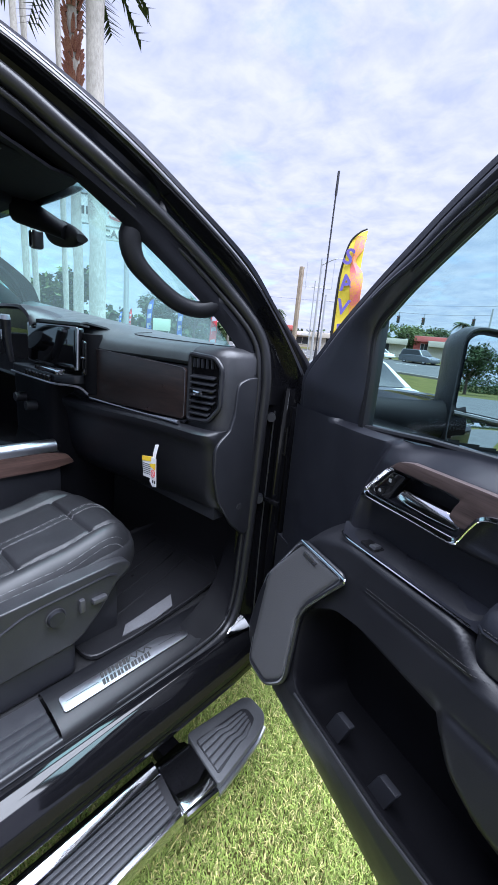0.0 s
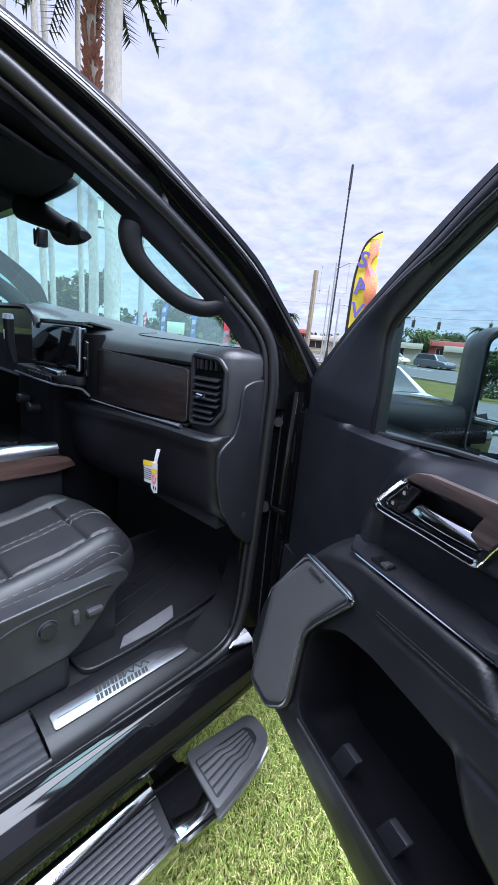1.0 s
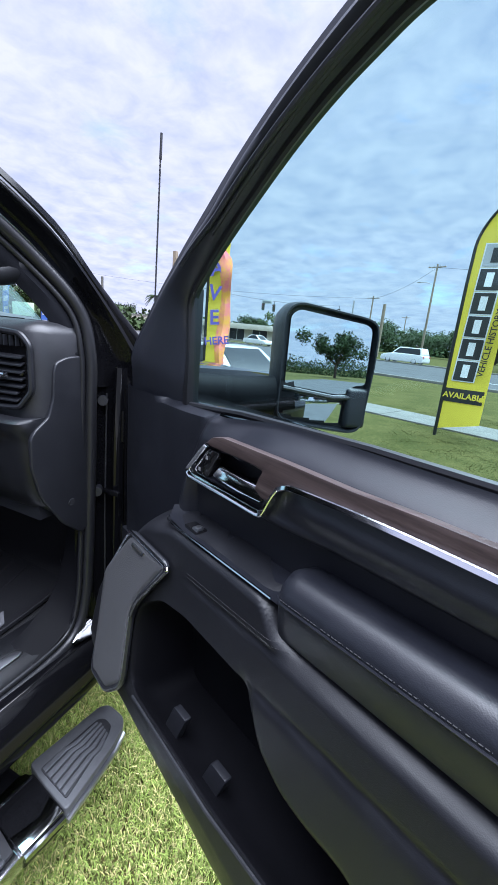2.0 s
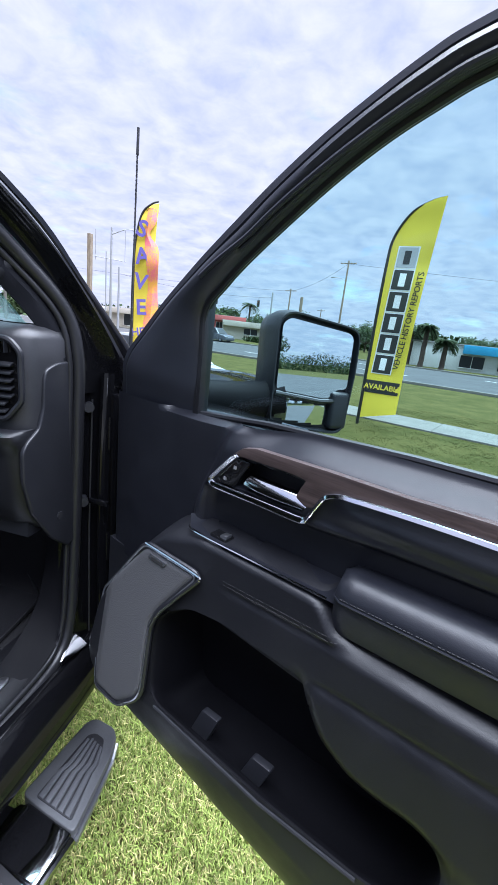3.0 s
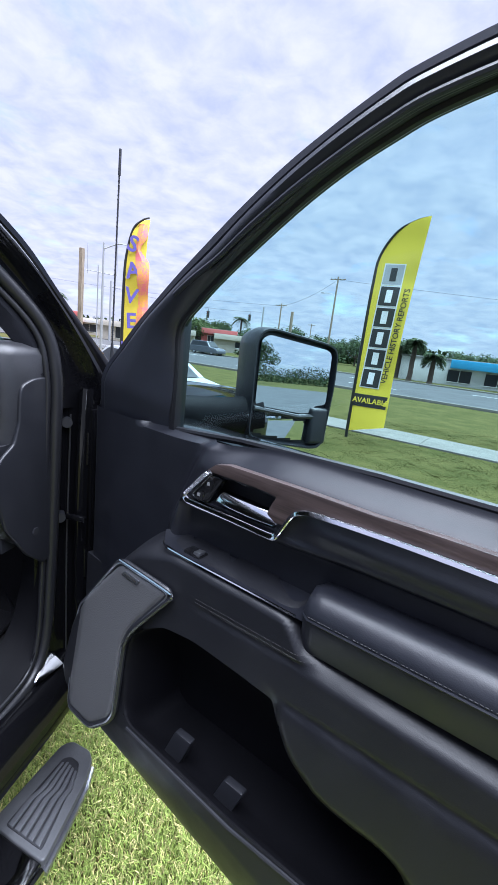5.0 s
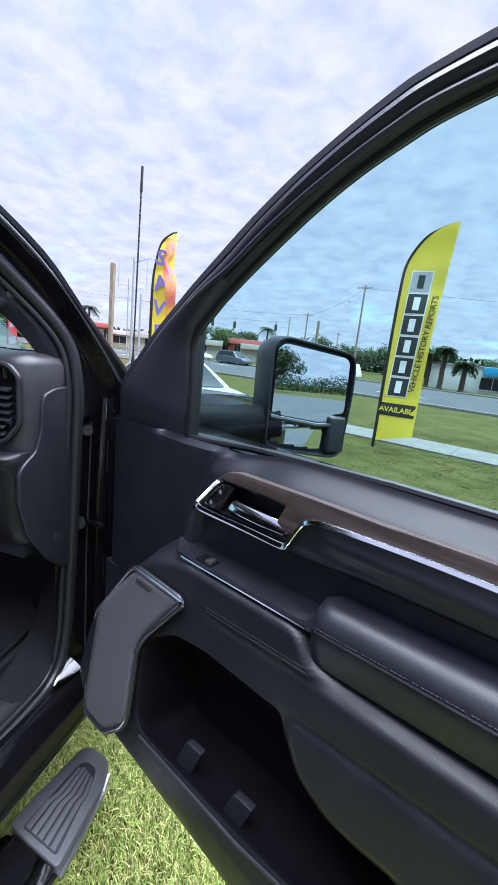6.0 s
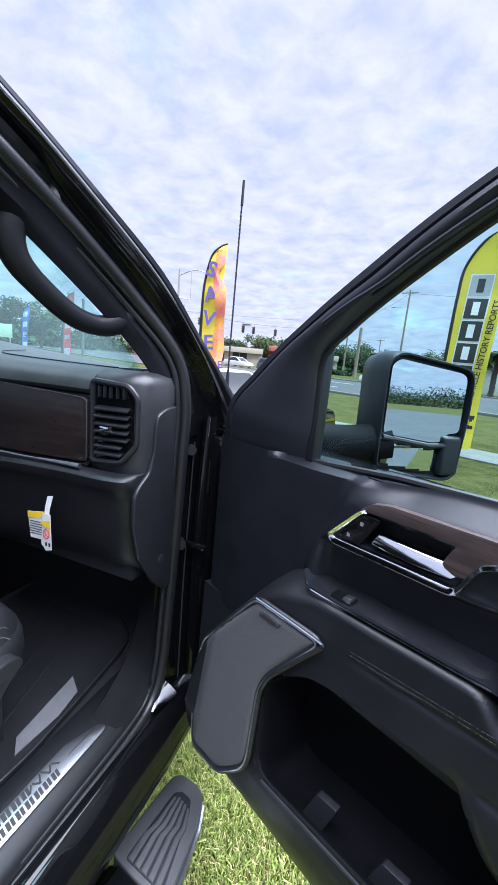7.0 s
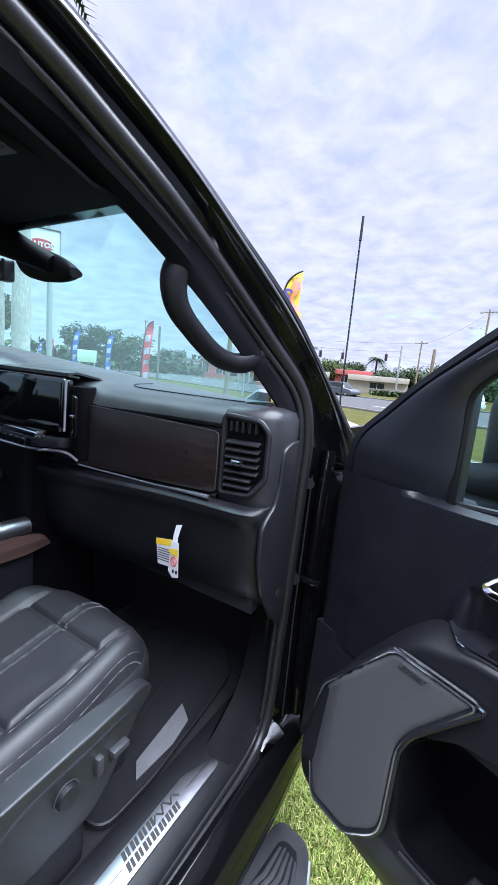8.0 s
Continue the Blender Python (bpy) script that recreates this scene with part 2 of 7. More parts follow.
def bevel(bm, width, segments=2, faces=None, angle=30.0):
    edges = [e for e in bm.edges if len(e.link_faces) == 2 and e.calc_face_angle(0) > radians(angle)]
    if faces is not None:
        keep = set(faces)
        edges = [e for e in edges if any(f in keep for f in e.link_faces)]
    bmesh.ops.bevel(bm, geom=edges, offset=width, segments=segments, profile=0.6, affect="EDGES", clamp_overlap=True)
    return bm


def box(x0, x1, y0, y1, z0, z1, bev=0.0, bm=None, segments=2):
    b = bmesh.new()
    bmesh.ops.create_cube(b, size=1, matrix=Matrix.Translation(((x0 + x1) / 2, (y0 + y1) / 2, (z0 + z1) / 2)) @ Matrix.Diagonal((x1 - x0, y1 - y0, z1 - z0, 1)))
    if bev:
        bevel(b, bev, segments)
    return join(bm, b)


def join(bm, b):
    """Adds the bmesh b to bm."""
    if bm is None:
        return b
    me = bpy.data.meshes.new("joined")
    b.to_mesh(me)
    b.free()
    bm.from_mesh(me)
    bpy.data.meshes.remove(me)
    return bm


def prism(poly, put, d0, d1, bev=0.0, bm=None, segments=2):
    """A flat outline given depth; put(a, b, d) gives its place."""
    b = bmesh.new()
    lo = [b.verts.new(put(p, q, d0)) for p, q in poly]
    hi = [b.verts.new(put(p, q, d1)) for p, q in poly]
    b.faces.new(lo), b.faces.new(hi)
    k = len(poly)
    for i in range(k):
        b.faces.new((lo[i], lo[(i + 1) % k], hi[(i + 1) % k], hi[i]))
    bmesh.ops.recalc_face_normals(b, faces=b.faces)
    if bev:
        bevel(b, bev, segments)
    bmesh.ops.triangulate(b, faces=[f for f in b.faces if len(f.verts) > 4])
    return join(bm, b)


def spline(points, count):
    """A smooth line through a few points."""
    p = [Vector(q) for q in points]
    p = [2 * p[0] - p[1], *p, 2 * p[-1] - p[-2]]
    spans, made = len(p) - 3, []
    for i in range(count):
        s = i / (count - 1) * spans
        k = min(int(s), spans - 1)
        t = s - k
        a, b, c, d = p[k : k + 4]
        made.append(0.5 * (2 * b + (c - a) * t + (2 * a - 5 * b + 4 * c - d) * t * t + (3 * b - a - 3 * c + d) * t**3))
    return made


def tube(points, radius, sides=8, closed=False, bm=None, flat=1.0, cap=True):
    """A round bar along a line; radius may be one number or one for each point; flat squashes it across."""
    b = bmesh.new() if bm is None else bm
    p = [Vector(q) for q in points]
    k = len(p)
    radii = radius if isinstance(radius, (list, tuple)) else [radius] * k
    up, rings = None, []
    for i in range(k):
        ahead = (p[(i + 1) % k] - p[i - 1]) if closed else (p[min(i + 1, k - 1)] - p[max(i - 1, 0)])
        ahead.normalize()
        if up is None:
            up = Vector((0, 0, 1)) if abs(ahead.z) < 0.9 else Vector((0, 1, 0))
        up = (up - ahead * up.dot(ahead)).normalized()
        side = ahead.cross(up)
        rings.append([b.verts.new(p[i] + radii[i] * (math.cos(a) * side * flat + math.sin(a) * up)) for a in (2 * math.pi * j / sides for j in range(sides))])
    for i in range(k if closed else k - 1):
        one, two = rings[i], rings[(i + 1) % k]
        for j in range(sides):
            b.faces.new((one[j], one[(j + 1) % sides], two[(j + 1) % sides], two[j]))
    if cap and not closed:
        b.faces.new(rings[0]), b.faces.new(rings[-1])
    return b


def loft(rows, bm=None, closed=False):
    """A skin over rows of points of equal count."""
    b = bmesh.new() if bm is None else bm
    v = [[b.verts.new(q) for q in row] for row in rows]
    n = len(rows[0])
    for i in range(len(rows) - 1):
        for j in range(n if closed else n - 1):
            b.faces.new((v[i][j], v[i][(j + 1) % n], v[i + 1][(j + 1) % n], v[i + 1][j]))
    return b


def thicken(bm, depth):
    bmesh.ops.recalc_face_normals(bm, faces=bm.faces)
    bmesh.ops.solidify(bm, geom=bm.faces[:], thickness=depth)
    return bm


def cylinder(start, end, r0, r1=None, sides=16, bm=None, bev=0.0):
    r1 = r0 if r1 is None else r1
    b = tube([start, end], [r0, r1], sides)
    if bev:
        bevel(b, bev, 2, angle=50)
    return join(bm, b)


def rounded(poly, r, k=4):
    """An outline with its corners rounded."""
    made, n = [], len(poly)
    for i in range(n):
        a, b, c = Vector(poly[i - 1]), Vector(poly[i]), Vector(poly[(i + 1) % n])
        ra = min(r, (a - b).length * 0.45)
        rc = min(r, (c - b).length * 0.45)
        p, q = b + (a - b).normalized() * ra, b + (c - b).normalized() * rc
        for j in range(k + 1):
            t = j / k
            v = (1 - t) ** 2 * p + 2 * t * (1 - t) * b + t * t * q
            made.append((v.x, v.y))
    return made


def inside(poly, u, z):
    """Distance to an outline, positive within it, over arrays."""
    best = np.full(u.shape, 1e9)
    within = np.zeros(u.shape, bool)
    n = len(poly)
    for i in range(n):
        (a, b), (c, d) = poly[i], poly[(i + 1) % n]
        ex, ez = c - a, d - b
        t = np.clip(((u - a) * ex + (z - b) * ez) / (ex * ex + ez * ez + 1e-12), 0, 1)
        best = np.minimum(best, np.hypot(u - a - t * ex, z - b - t * ez))
        cross = (b > z) != (d > z)
        with np.errstate(divide="ignore", invalid="ignore"):
            within ^= cross & (u < (c - a) * (z - b) / (d - b + 1e-12) + a)
    return np.where(within, best, -best)


def nearest(poly, u, z):
    """The place on an outline nearest to a point."""
    p, best = Vector((u, z)), None
    for i in range(len(poly)):
        a, b = Vector(poly[i]), Vector(poly[(i + 1) % len(poly)])
        e = b - a
        t = max(0.0, min(1.0, (p - a).dot(e) / (e.length_squared + 1e-12)))
        q = a + e * t
        if best is None or (q - p).length < (best - p).length:
            best = q
    return best


def step(lo, hi, v):
    t = np.clip((v - lo) / (hi - lo), 0, 1)
    return t * t * (3 - 2 * t)


def relief(u0, u1, z0, z1, pitch, depth, keep=None, put=lambda u, n, z: (u, -n, z), top=None, hole=None):
    """A moulded panel: depth(u, z) over a fine grid."""
    nu, nz = int((u1 - u0) / pitch) + 1, int((z1 - z0) / pitch) + 1
    u, z = np.meshgrid(np.linspace(u0, u1, nu), np.linspace(z0, z1, nz))
    if top is not None:
        z = z0 + (z - z0) * (top(u) - z0) / (z1 - z0)
    ok = np.ones(u.shape, bool) if keep is None else keep(u, z) > 0
    if hole is not None:
        away = inside(hole, u, z)
        for i, j in zip(*np.nonzero(np.abs(away) < pitch * 0.62)):
            u[i, j], z[i, j] = nearest(hole, u[i, j], z[i, j])
            away[i, j] = -1e-6
        ok &= away < 0
    n = depth(u, z)
    b = bmesh.new()
    v = {}
    for i in range(nz - 1):
        for j in range(nu - 1):
            corners = ((i, j), (i, j + 1), (i + 1, j + 1), (i + 1, j))
            if all(ok[c] for c in corners):
                b.faces.new([v[c] if c in v else v.setdefault(c, b.verts.new(put(u[c], n[c], z[c]))) for c in corners])
    return b


def word(text, size, material, parent, m, name="lettering", depth=0.002, shear=0.0, spread=1.0, bold=0.0):
    """Raised or printed letters in the built-in font, as a mesh."""
    c = bpy.data.curves.new(name, "FONT")
    c.body, c.size, c.extrude, c.align_x, c.align_y, c.shear, c.space_character, c.offset = text, size, depth / 2, "CENTER", "CENTER", shear, spread, bold
    c.resolution_u = 3
    ob = new(name, c)
    me = bpy.data.meshes.new_from_object(ob.evaluated_get(bpy.context.evaluated_depsgraph_get()))
    bpy.data.objects.remove(ob)
    me.name = name
    me.materials.clear()
    me.materials.append(material)
    o = new(name, me)
    o.parent, o.matrix_basis = parent, m
    return o


def stitches(points, parent, gap=0.0065, length=0.0048, r=0.0008, name="stitching", label="row of grey thread stitches", thread=None):
    """Short separate threads along a line."""
    b = bmesh.new()
    p = [Vector(q) for q in points]
    run = 0.0
    for a, c in zip(p, p[1:]):
        d = (c - a).length
        while run < d:
            s = a + (c - a) * (run / d)
            e = a + (c - a) * min(1, (run + length) / d)
            tube([s, e], r, 4, bm=b)
            run += gap
        run -= d
    return part(name, b, thread or THREAD, parent, label)


# ---- the pickup truck: cab ----
truck = thing("pickup_truck", "black crew-cab pickup truck with its front passenger door wide open", "pickup truck")


def along_y(profile, ys, shift=None, bm=None):
    """A bar of constant section (x, z) run along the truck."""
    return loft([[(x + (shift(y) if shift else 0), y, z) for x, z in profile] for y in ys], bm)


def along_x(profile, xs, shift=None):
    """A bar of constant section (y, z) run across the truck."""
    return loft([[(x, y + (shift(x, z) if shift else 0), z) for y, z in profile] for x in xs])


# Floor, sills and rocker panels.
part("cab_floor", box(-0.86, 0.80, -2.2, 0.30, 0.56, 0.645, 0.01), CARPET, truck, "black carpeted cab floor")
toe = loft([[(x, y, z) for y, z in ((0.0, 0.646), (0.12, 0.70), (0.24, 0.90), (0.30, 1.12))] for x in (-0.86, -0.3, 0.3, 0.88)])
part("toe_board", thicken(toe, 0.02), CARPET, truck)
sill_in = [(0.785, 0.640), (0.795, 0.662), (0.815, 0.668), (0.850, 0.664), (0.895, 0.654), (0.925, 0.642), (0.940, 0.625), (0.945, 0.598), (0.93, 0.57)]
sill = part("door_sill", loft([[(x, y, z) for x, z in sill_in + [(0.80, 0.57)]] for y in [-0.70 + 0.0625 * i for i in range(12)]], closed=True), SILL_BLACK, truck, "black plastic door sill with a metal plate")
groove = [(0.785, 0.640), (0.80, 0.655), (0.83, 0.652)]
for i in range(4):
    x = 0.838 + i * 0.024
    groove += [(x, 0.651 - i * 0.006), (x + 0.012, 0.649 - i * 0.006), (x + 0.015, 0.645 - i * 0.006), (x + 0.021, 0.645 - i * 0.006)]
groove += [(0.938, 0.62), (0.945, 0.595), (0.93, 0.57)]
part("rear_sill", loft([[(x, y, z) for x, z in groove + [(0.80, 0.57)]] for y in (-2.2, -1.5, -0.95, -0.704)], closed=True), TRIM, truck, "ribbed black plastic rear door sill")
rocker_line = [(0.925, 0.585), (0.950, 0.592), (0.960, 0.594), (0.973, 0.588), (0.990, 0.574), (1.006, 0.550), (1.016, 0.528), (1.020, 0.515), (1.022, 0.500), (1.012, 0.482), (0.990, 0.466), (0.94, 0.458)]
rocker_ys = [-2.3, -1.5, -0.8, -0.4, -0.15, 0.10, 0.34]


def rocker_bow(y):
    return -0.05 * max(0.0, (y + 0.25) / 0.6) ** 2


part("rocker_panel", thicken(along_y(rocker_line[:8], rocker_ys, rocker_bow), -0.02), BLACK_PAINT, truck, "gloss black painted rocker panel")
part("rocker_skirt", thicken(along_y(rocker_line[7:], rocker_ys, rocker_bow), -0.02), JAMB, truck, "black lower edge of the rocker panel")
for x, z in ((0.991, 0.575), (1.021, 0.517)):
    part("rocker_bead", tube([(x + rocker_bow(y), y, z) for y in rocker_ys[:-1]], 0.0032, 8), TRIM_GREY, truck)
pinch = tube([(0.948, y, 0.448) for y in (-2.3, -1.0, -0.2, 0.2)], 0.010, 6)
part("rocker_flange", pinch, BLACK_PAINT, truck)
# The metal plate on the sill, tapering to its front, with its lettering as plain bars.
plate = rounded([(0.850, -0.672), (0.898, -0.675), (0.898, -0.262), (0.890, -0.247), (0.873, -0.258), (0.846, -0.345)], 0.010)


def sill_top(x, y, d):
    return (x, y, 0.6675 - 0.20 * (x - 0.84) + d)


part("sill_plate", prism(plate, sill_top, 0.0, 0.004, 0.001), STEEL, sill, "brushed metal sill plate with dark lettering")
for y0, y1 in ((-0.66, -0.565), (-0.36, -0.258)):
    part("plate_groove", tube([sill_top(0.872, y0, 0.0045), sill_top(0.874, y1, 0.0045)], 0.0008, 4), DARK_INK, sill)


def slanted_bar(x0, x1, y0, y1, lean=0.004):
    return [(x0, y0 + lean), (x0, y1 + lean), (x1, y1), (x1, y0)]


bars = bmesh.new()
for x0, x1, y, pitch, count in ((0.8525, 0.8685, -0.555, 0.024, 4), (0.8735, 0.8900, -0.560, 0.0235, 7)):
    for i in range(count):
        a = y + i * pitch
        prism(slanted_bar(x0, x1, a, a + pitch * 0.36), sill_top, 0.004, 0.0052, bm=bars)
        prism(slanted_bar(x0, x1, a + pitch * 0.48, a + pitch * 0.78), sill_top, 0.004, 0.0052, bm=bars)
part("plate_lettering", bars, DARK_INK, sill, "dark lettering drawn as plain bars")
peaks = bmesh.new()
for y, h in ((-0.452, 0.012), (-0.425, 0.017), (-0.398, 0.012)):
    for side in (-1, 1):
        prism([(0.869, y + side * 0.017), (0.869, y + side * 0.012), (0.869 - h, y), (0.866 - h, y + side * 0.003)], sill_top, 0.004, 0.0052, bm=peaks)
part("plate_emblem", peaks, DARK_INK, sill, "dark zigzag emblem")

# Kick panel and the front end of the sill, sweeping up into the pillar.
kick_rows = []
for (yo, zo), (yi, zi) in zip(((-0.330, 0.600), (-0.245, 0.632), (-0.18, 0.640), (-0.105, 0.668), (-0.070, 0.73), (-0.052, 0.82), (-0.045, 0.95), (-0.042, 1.15), (-0.045, 1.32)), ((-0.330, 0.625), (-0.250, 0.658), (-0.19, 0.680), (-0.115, 0.726), (-0.068, 0.79), (-0.040, 0.88), (-0.025, 1.0), (-0.02, 1.15), (-0.02, 1.32))):
    kick_rows.append([(0.932, yo, zo - 0.004), (0.915, yo + 0.004, zo + 0.006), (0.89, 0.6 * yo + 0.4 * yi, 0.6 * zo + 0.4 * zi + 0.006), (0.865, 0.25 * yo + 0.75 * yi, 0.25 * zo + 0.75 * zi + 0.005), (0.845, yi, zi), (0.830, yi + 0.03, zi - 0.012), (0.820, yi + 0.10, zi - 0.03), (0.815, yi + 0.28, zi - 0.02)])
# Shade from the pillar and door sits in this panel's near-black colour.
part("kick_panel", thicken(loft(kick_rows), 0.006), SHADED_BLACK, truck, "curved black kick panel beside the footwell")

part("cowl_side", box(0.83, 0.918, 0.02, 0.32, 0.62, 1.50), JAMB, truck)

# Rubber mat with a raised rim, and its metal badge plate.
mat_line = rounded([(0.18, -0.50), (0.70, -0.555), (0.785, -0.545), (0.79, -0.40), (0.765, -0.16), (0.74, 0.05), (0.55, 0.16), (0.2, 0.16)], 0.04)


def mat_floor(x, y):
    return 0.656 + 0.35 * max(0.0, y + 0.02) ** 1.3


mat_mid = Vector((0.48, -0.2))
mat_rings = []
for k, lift in ((1.0, 0.0), (1.003, 0.013), (0.994, 0.016), (0.982, 0.006), (0.965, 0.003), (0.75, 0.003), (0.5, 0.003), (0.25, 0.003), (0.02, 0.003)):
    ring = [mat_mid + (Vector(p) - mat_mid) * k for p in mat_line]
    mat_rings.append([(p.x, p.y, mat_floor(p.x, p.y) + lift) for p in ring])
mat_ob = part("floor_mat", loft(mat_rings, closed=True), MAT_RUBBER, truck, "black rubber floor mat with a raised rim")
for i in range(6):
    x = 0.30 + 0.075 * i
    part("mat_rib", tube([(x - 0.03 * k, -0.46 + 0.1 * k, mat_floor(x, -0.46 + 0.1 * k) + 0.004) for k in range(6)], 0.004, 6, flat=1.6), MAT_RUBBER, mat_ob)
badge = [(0.696, -0.172, 0.672), (0.748, -0.205, 0.668), (0.764, -0.290, 0.667), (0.757, -0.418, 0.664), (0.722, -0.385, 0.668)]
plate_bm = bmesh.new()
plate_bm.faces.new([plate_bm.verts.new(p) for p in badge])
part("mat_badge", thicken(plate_bm, 0.004), BADGE_GREY, mat_ob, "grey badge plate with unreadable raised lettering")

# Hinge pillar, its rubber buffers and hinges.
pillar = loft([[(x + 0.02 * max(0, z - 1.35), y, z) for x, y in ((0.895, -0.05), (0.925, -0.030), (0.938, -0.004), (0.945, 0.030), (0.975, 0.085), (1.005, 0.150), (1.015, 0.30))] for z in (0.50, 0.70, 0.9, 1.1, 1.3, 1.45, 1.56)])
hinge_pillar = part("hinge_pillar", thicken(pillar, 0.015), JAMB, truck, "gloss black painted hinge pillar")
for z in (1.399, 1.112):
    part("rubber_buffer", bevel(cylinder((0.932, 0.036 - 0.09 * (1.4 - z), z), (0.956, 0.012 - 0.09 * (1.4 - z), z), 0.0165, 0.0150, 18), 0.004), TRIM, hinge_pillar, "round black rubber buffer")
column = [(0.976, 0.062), (0.970, 0.048), (0.974, 0.036), (0.986, 0.032), (0.998, 0.040), (1.004, 0.056)]
part("jamb_column", loft([[(x + 0.010 * max(0.0, z - 1.2) - 0.006 * math.sin(3 * (z - 0.6)), y + 0.03 * max(0.0, z - 1.25), z) for x, y in column] for z in np.linspace(0.64, 1.50, 12)]), BLACK_PAINT, hinge_pillar, "gloss black painted door jamb")
for z in (1.32, 0.94):
    part("door_hinge", bevel(cylinder((0.992, 0.060, z - 0.05), (0.992, 0.060, z + 0.05), 0.013, sides=14), 0.004), JAMB, hinge_pillar, "black painted door hinge")
strap = box(0.955, 1.02, 0.010, 0.024, 1.100, 1.116, 0.004)
part("check_strap", strap, BLACK_PAINT, hinge_pillar)
part("pillar_seam", tube([(0.950, 0.026, 0.62), (0.948, 0.026, 1.0), (0.954, 0.030, 1.42)], 0.0026, 8), TRIM_GREY, hinge_pillar)
# Added chrome patch in place of the sky's glint on the painted sill end.
foot_rows = []
for y, x0, x1, z0, z1 in ((-0.132, 0.960, 0.968, 0.632, 0.624), (-0.110, 0.955, 0.974, 0.640, 0.626), (-0.085, 0.950, 0.980, 0.646, 0.628), (-0.060, 0.946, 0.986, 0.652, 0.630), (-0.040, 0.946, 0.990, 0.656, 0.632)):
    foot_rows.append([(x0, y, z0), ((x0 + x1) / 2, y, (z0 + z1) / 2 + 0.004), (x1, y, z1)])
part("sill_end_glint", thicken(loft(foot_rows), 0.004), CHROME, truck, "chrome patch put in for the sky reflection on the sill end")

# Weatherstrip round the door opening.
seal_path = spline([(0.775, -1.80, 2.145), (0.780, -1.2, 2.140), (0.788, -0.82, 2.108), (0.800, -0.70, 2.075), (0.815, -0.605, 2.030), (0.830, -0.49, 1.974), (0.834, -0.335, 1.900), (0.860, -0.160, 1.785), (0.922, -0.058, 1.660), (0.944, -0.036, 1.54), (0.942, -0.034, 1.38), (0.936, -0.034, 1.15), (0.930, -0.040, 0.90), (0.930, -0.055, 0.74), (0.934, -0.10, 0.645), (0.938, -0.20, 0.612), (0.938, -0.45, 0.604), (0.936, -0.9, 0.602), (0.936, -1.6, 0.60)], 120)
inward, outward = [], []
for i, p in enumerate(seal_path):
    along = (seal_path[min(i + 1, 119)] - seal_path[max(i - 1, 0)]).normalized()
    across = Vector((1, 0, 0)).cross(along).normalized()
    outward.append(p + across * 0.008 + Vector((0.004, 0, 0)))
    inward.append(p - across * 0.017 - Vector((0.004, 0, 0)))
part("weatherstrip", tube(outward, 0.0175, 14), RUBBER, truck, "dark rubber weatherstrip round the door opening")
part("seal_flange", tube(inward, 0.0085, 10), RUBBER, truck, "slim inner lip of the weatherstrip")


# A-pillar: inner trim, outer skin with its bright ridge, and the roof rail behind it.
def side_x(z, off=0.0):
    return 1.0 - 0.36 * (z - 1.57) + off


N_ROWS = 40
inner = spline([(0.905, -0.055, 1.555), (0.887, -0.103, 1.612), (0.838, -0.160, 1.700), (0.818, -0.345, 1.825), (0.787, -0.470, 1.912), (0.762, -0.545, 1.963), (0.745, -0.690, 2.010), (0.735, -1.1, 2.070), (0.735, -1.8, 2.075)], N_ROWS)
seal_in = spline([(0.938, -0.058, 1.535), (0.913, -0.074, 1.650), (0.852, -0.180, 1.775), (0.836, -0.356, 1.880), (0.828, -0.502, 1.950), (0.812, -0.613, 2.000), (0.795, -0.710, 2.045), (0.772, -1.1, 2.105), (0.768, -1.8, 2.115)], N_ROWS)
trim_rows = []
for a, b in zip(inner, seal_in):
    mid = (a + b) / 2 + Vector((0.006, -0.012, -0.006))
    trim_rows.append([a + Vector((-0.02, 0.06, 0.05)), a + Vector((-0.005, 0.02, 0.012)), a, a * 0.8 + b * 0.2 + Vector((0.004, -0.014, -0.005)), mid, a * 0.2 + b * 0.8 + Vector((0.006, -0.012, -0.004)), b, b + Vector((0.01, 0.03, 0.01))])
part("pillar_trim", thicken(loft(trim_rows), 0.004), DARK_FABRIC, truck, "dark fabric-covered windshield pillar trim")
seal_out = spline([(0.955, 0.000, 1.440), (0.947, -0.012, 1.560), (0.928, -0.040, 1.675), (0.868, -0.138, 1.806), (0.836, -0.315, 1.925), (0.834, -0.475, 2.000), (0.812, -0.640, 2.072), (0.796, -0.790, 2.118), (0.785, -1.1, 2.160), (0.780, -1.8, 2.165)], N_ROWS)
crest = spline([(1.035, 0.270, 1.440), (1.001, 0.141, 1.577), (0.946, -0.006, 1.742), (0.892, -0.090, 1.868), (0.850, -0.273, 1.986), (0.818, -0.440, 2.080), (0.806, -0.602, 2.138), (0.792, -0.752, 2.176), (0.782, -1.1, 2.215), (0.780, -1.8, 2.225)], N_ROWS)
skin = []
for s, c in zip(seal_out, crest):
    r = s * 0.46 + c * 0.54 + Vector((0.022, 0, 0))
    skin.append([s + Vector((-0.03, 0.02, 0.0)), s + Vector((-0.006, 0.004, 0.002)), s * 0.75 + r * 0.25 + Vector((-0.020, 0.010, 0)), s * 0.35 + r * 0.65 + Vector((-0.022, 0.008, 0)), r * 0.9 + s * 0.1 + Vector((-0.004, 0, 0)), r, r * 0.86 + c * 0.14 + Vector((-0.001, 0, 0.001)), r * 0.82 + c * 0.18 + Vector((-0.012, 0, 0)), r * 0.5 + c * 0.5 + Vector((0.002, 0, 0)), r * 0.15 + c * 0.85 + Vector((0.003, 0, 0)), c + Vector((0, 0, -0.004)), c + Vector((-0.014, 0.006, -0.004)), c + Vector((-0.05, 0.022, -0.012)), c + Vector((-0.10, 0.04, -0.03))])
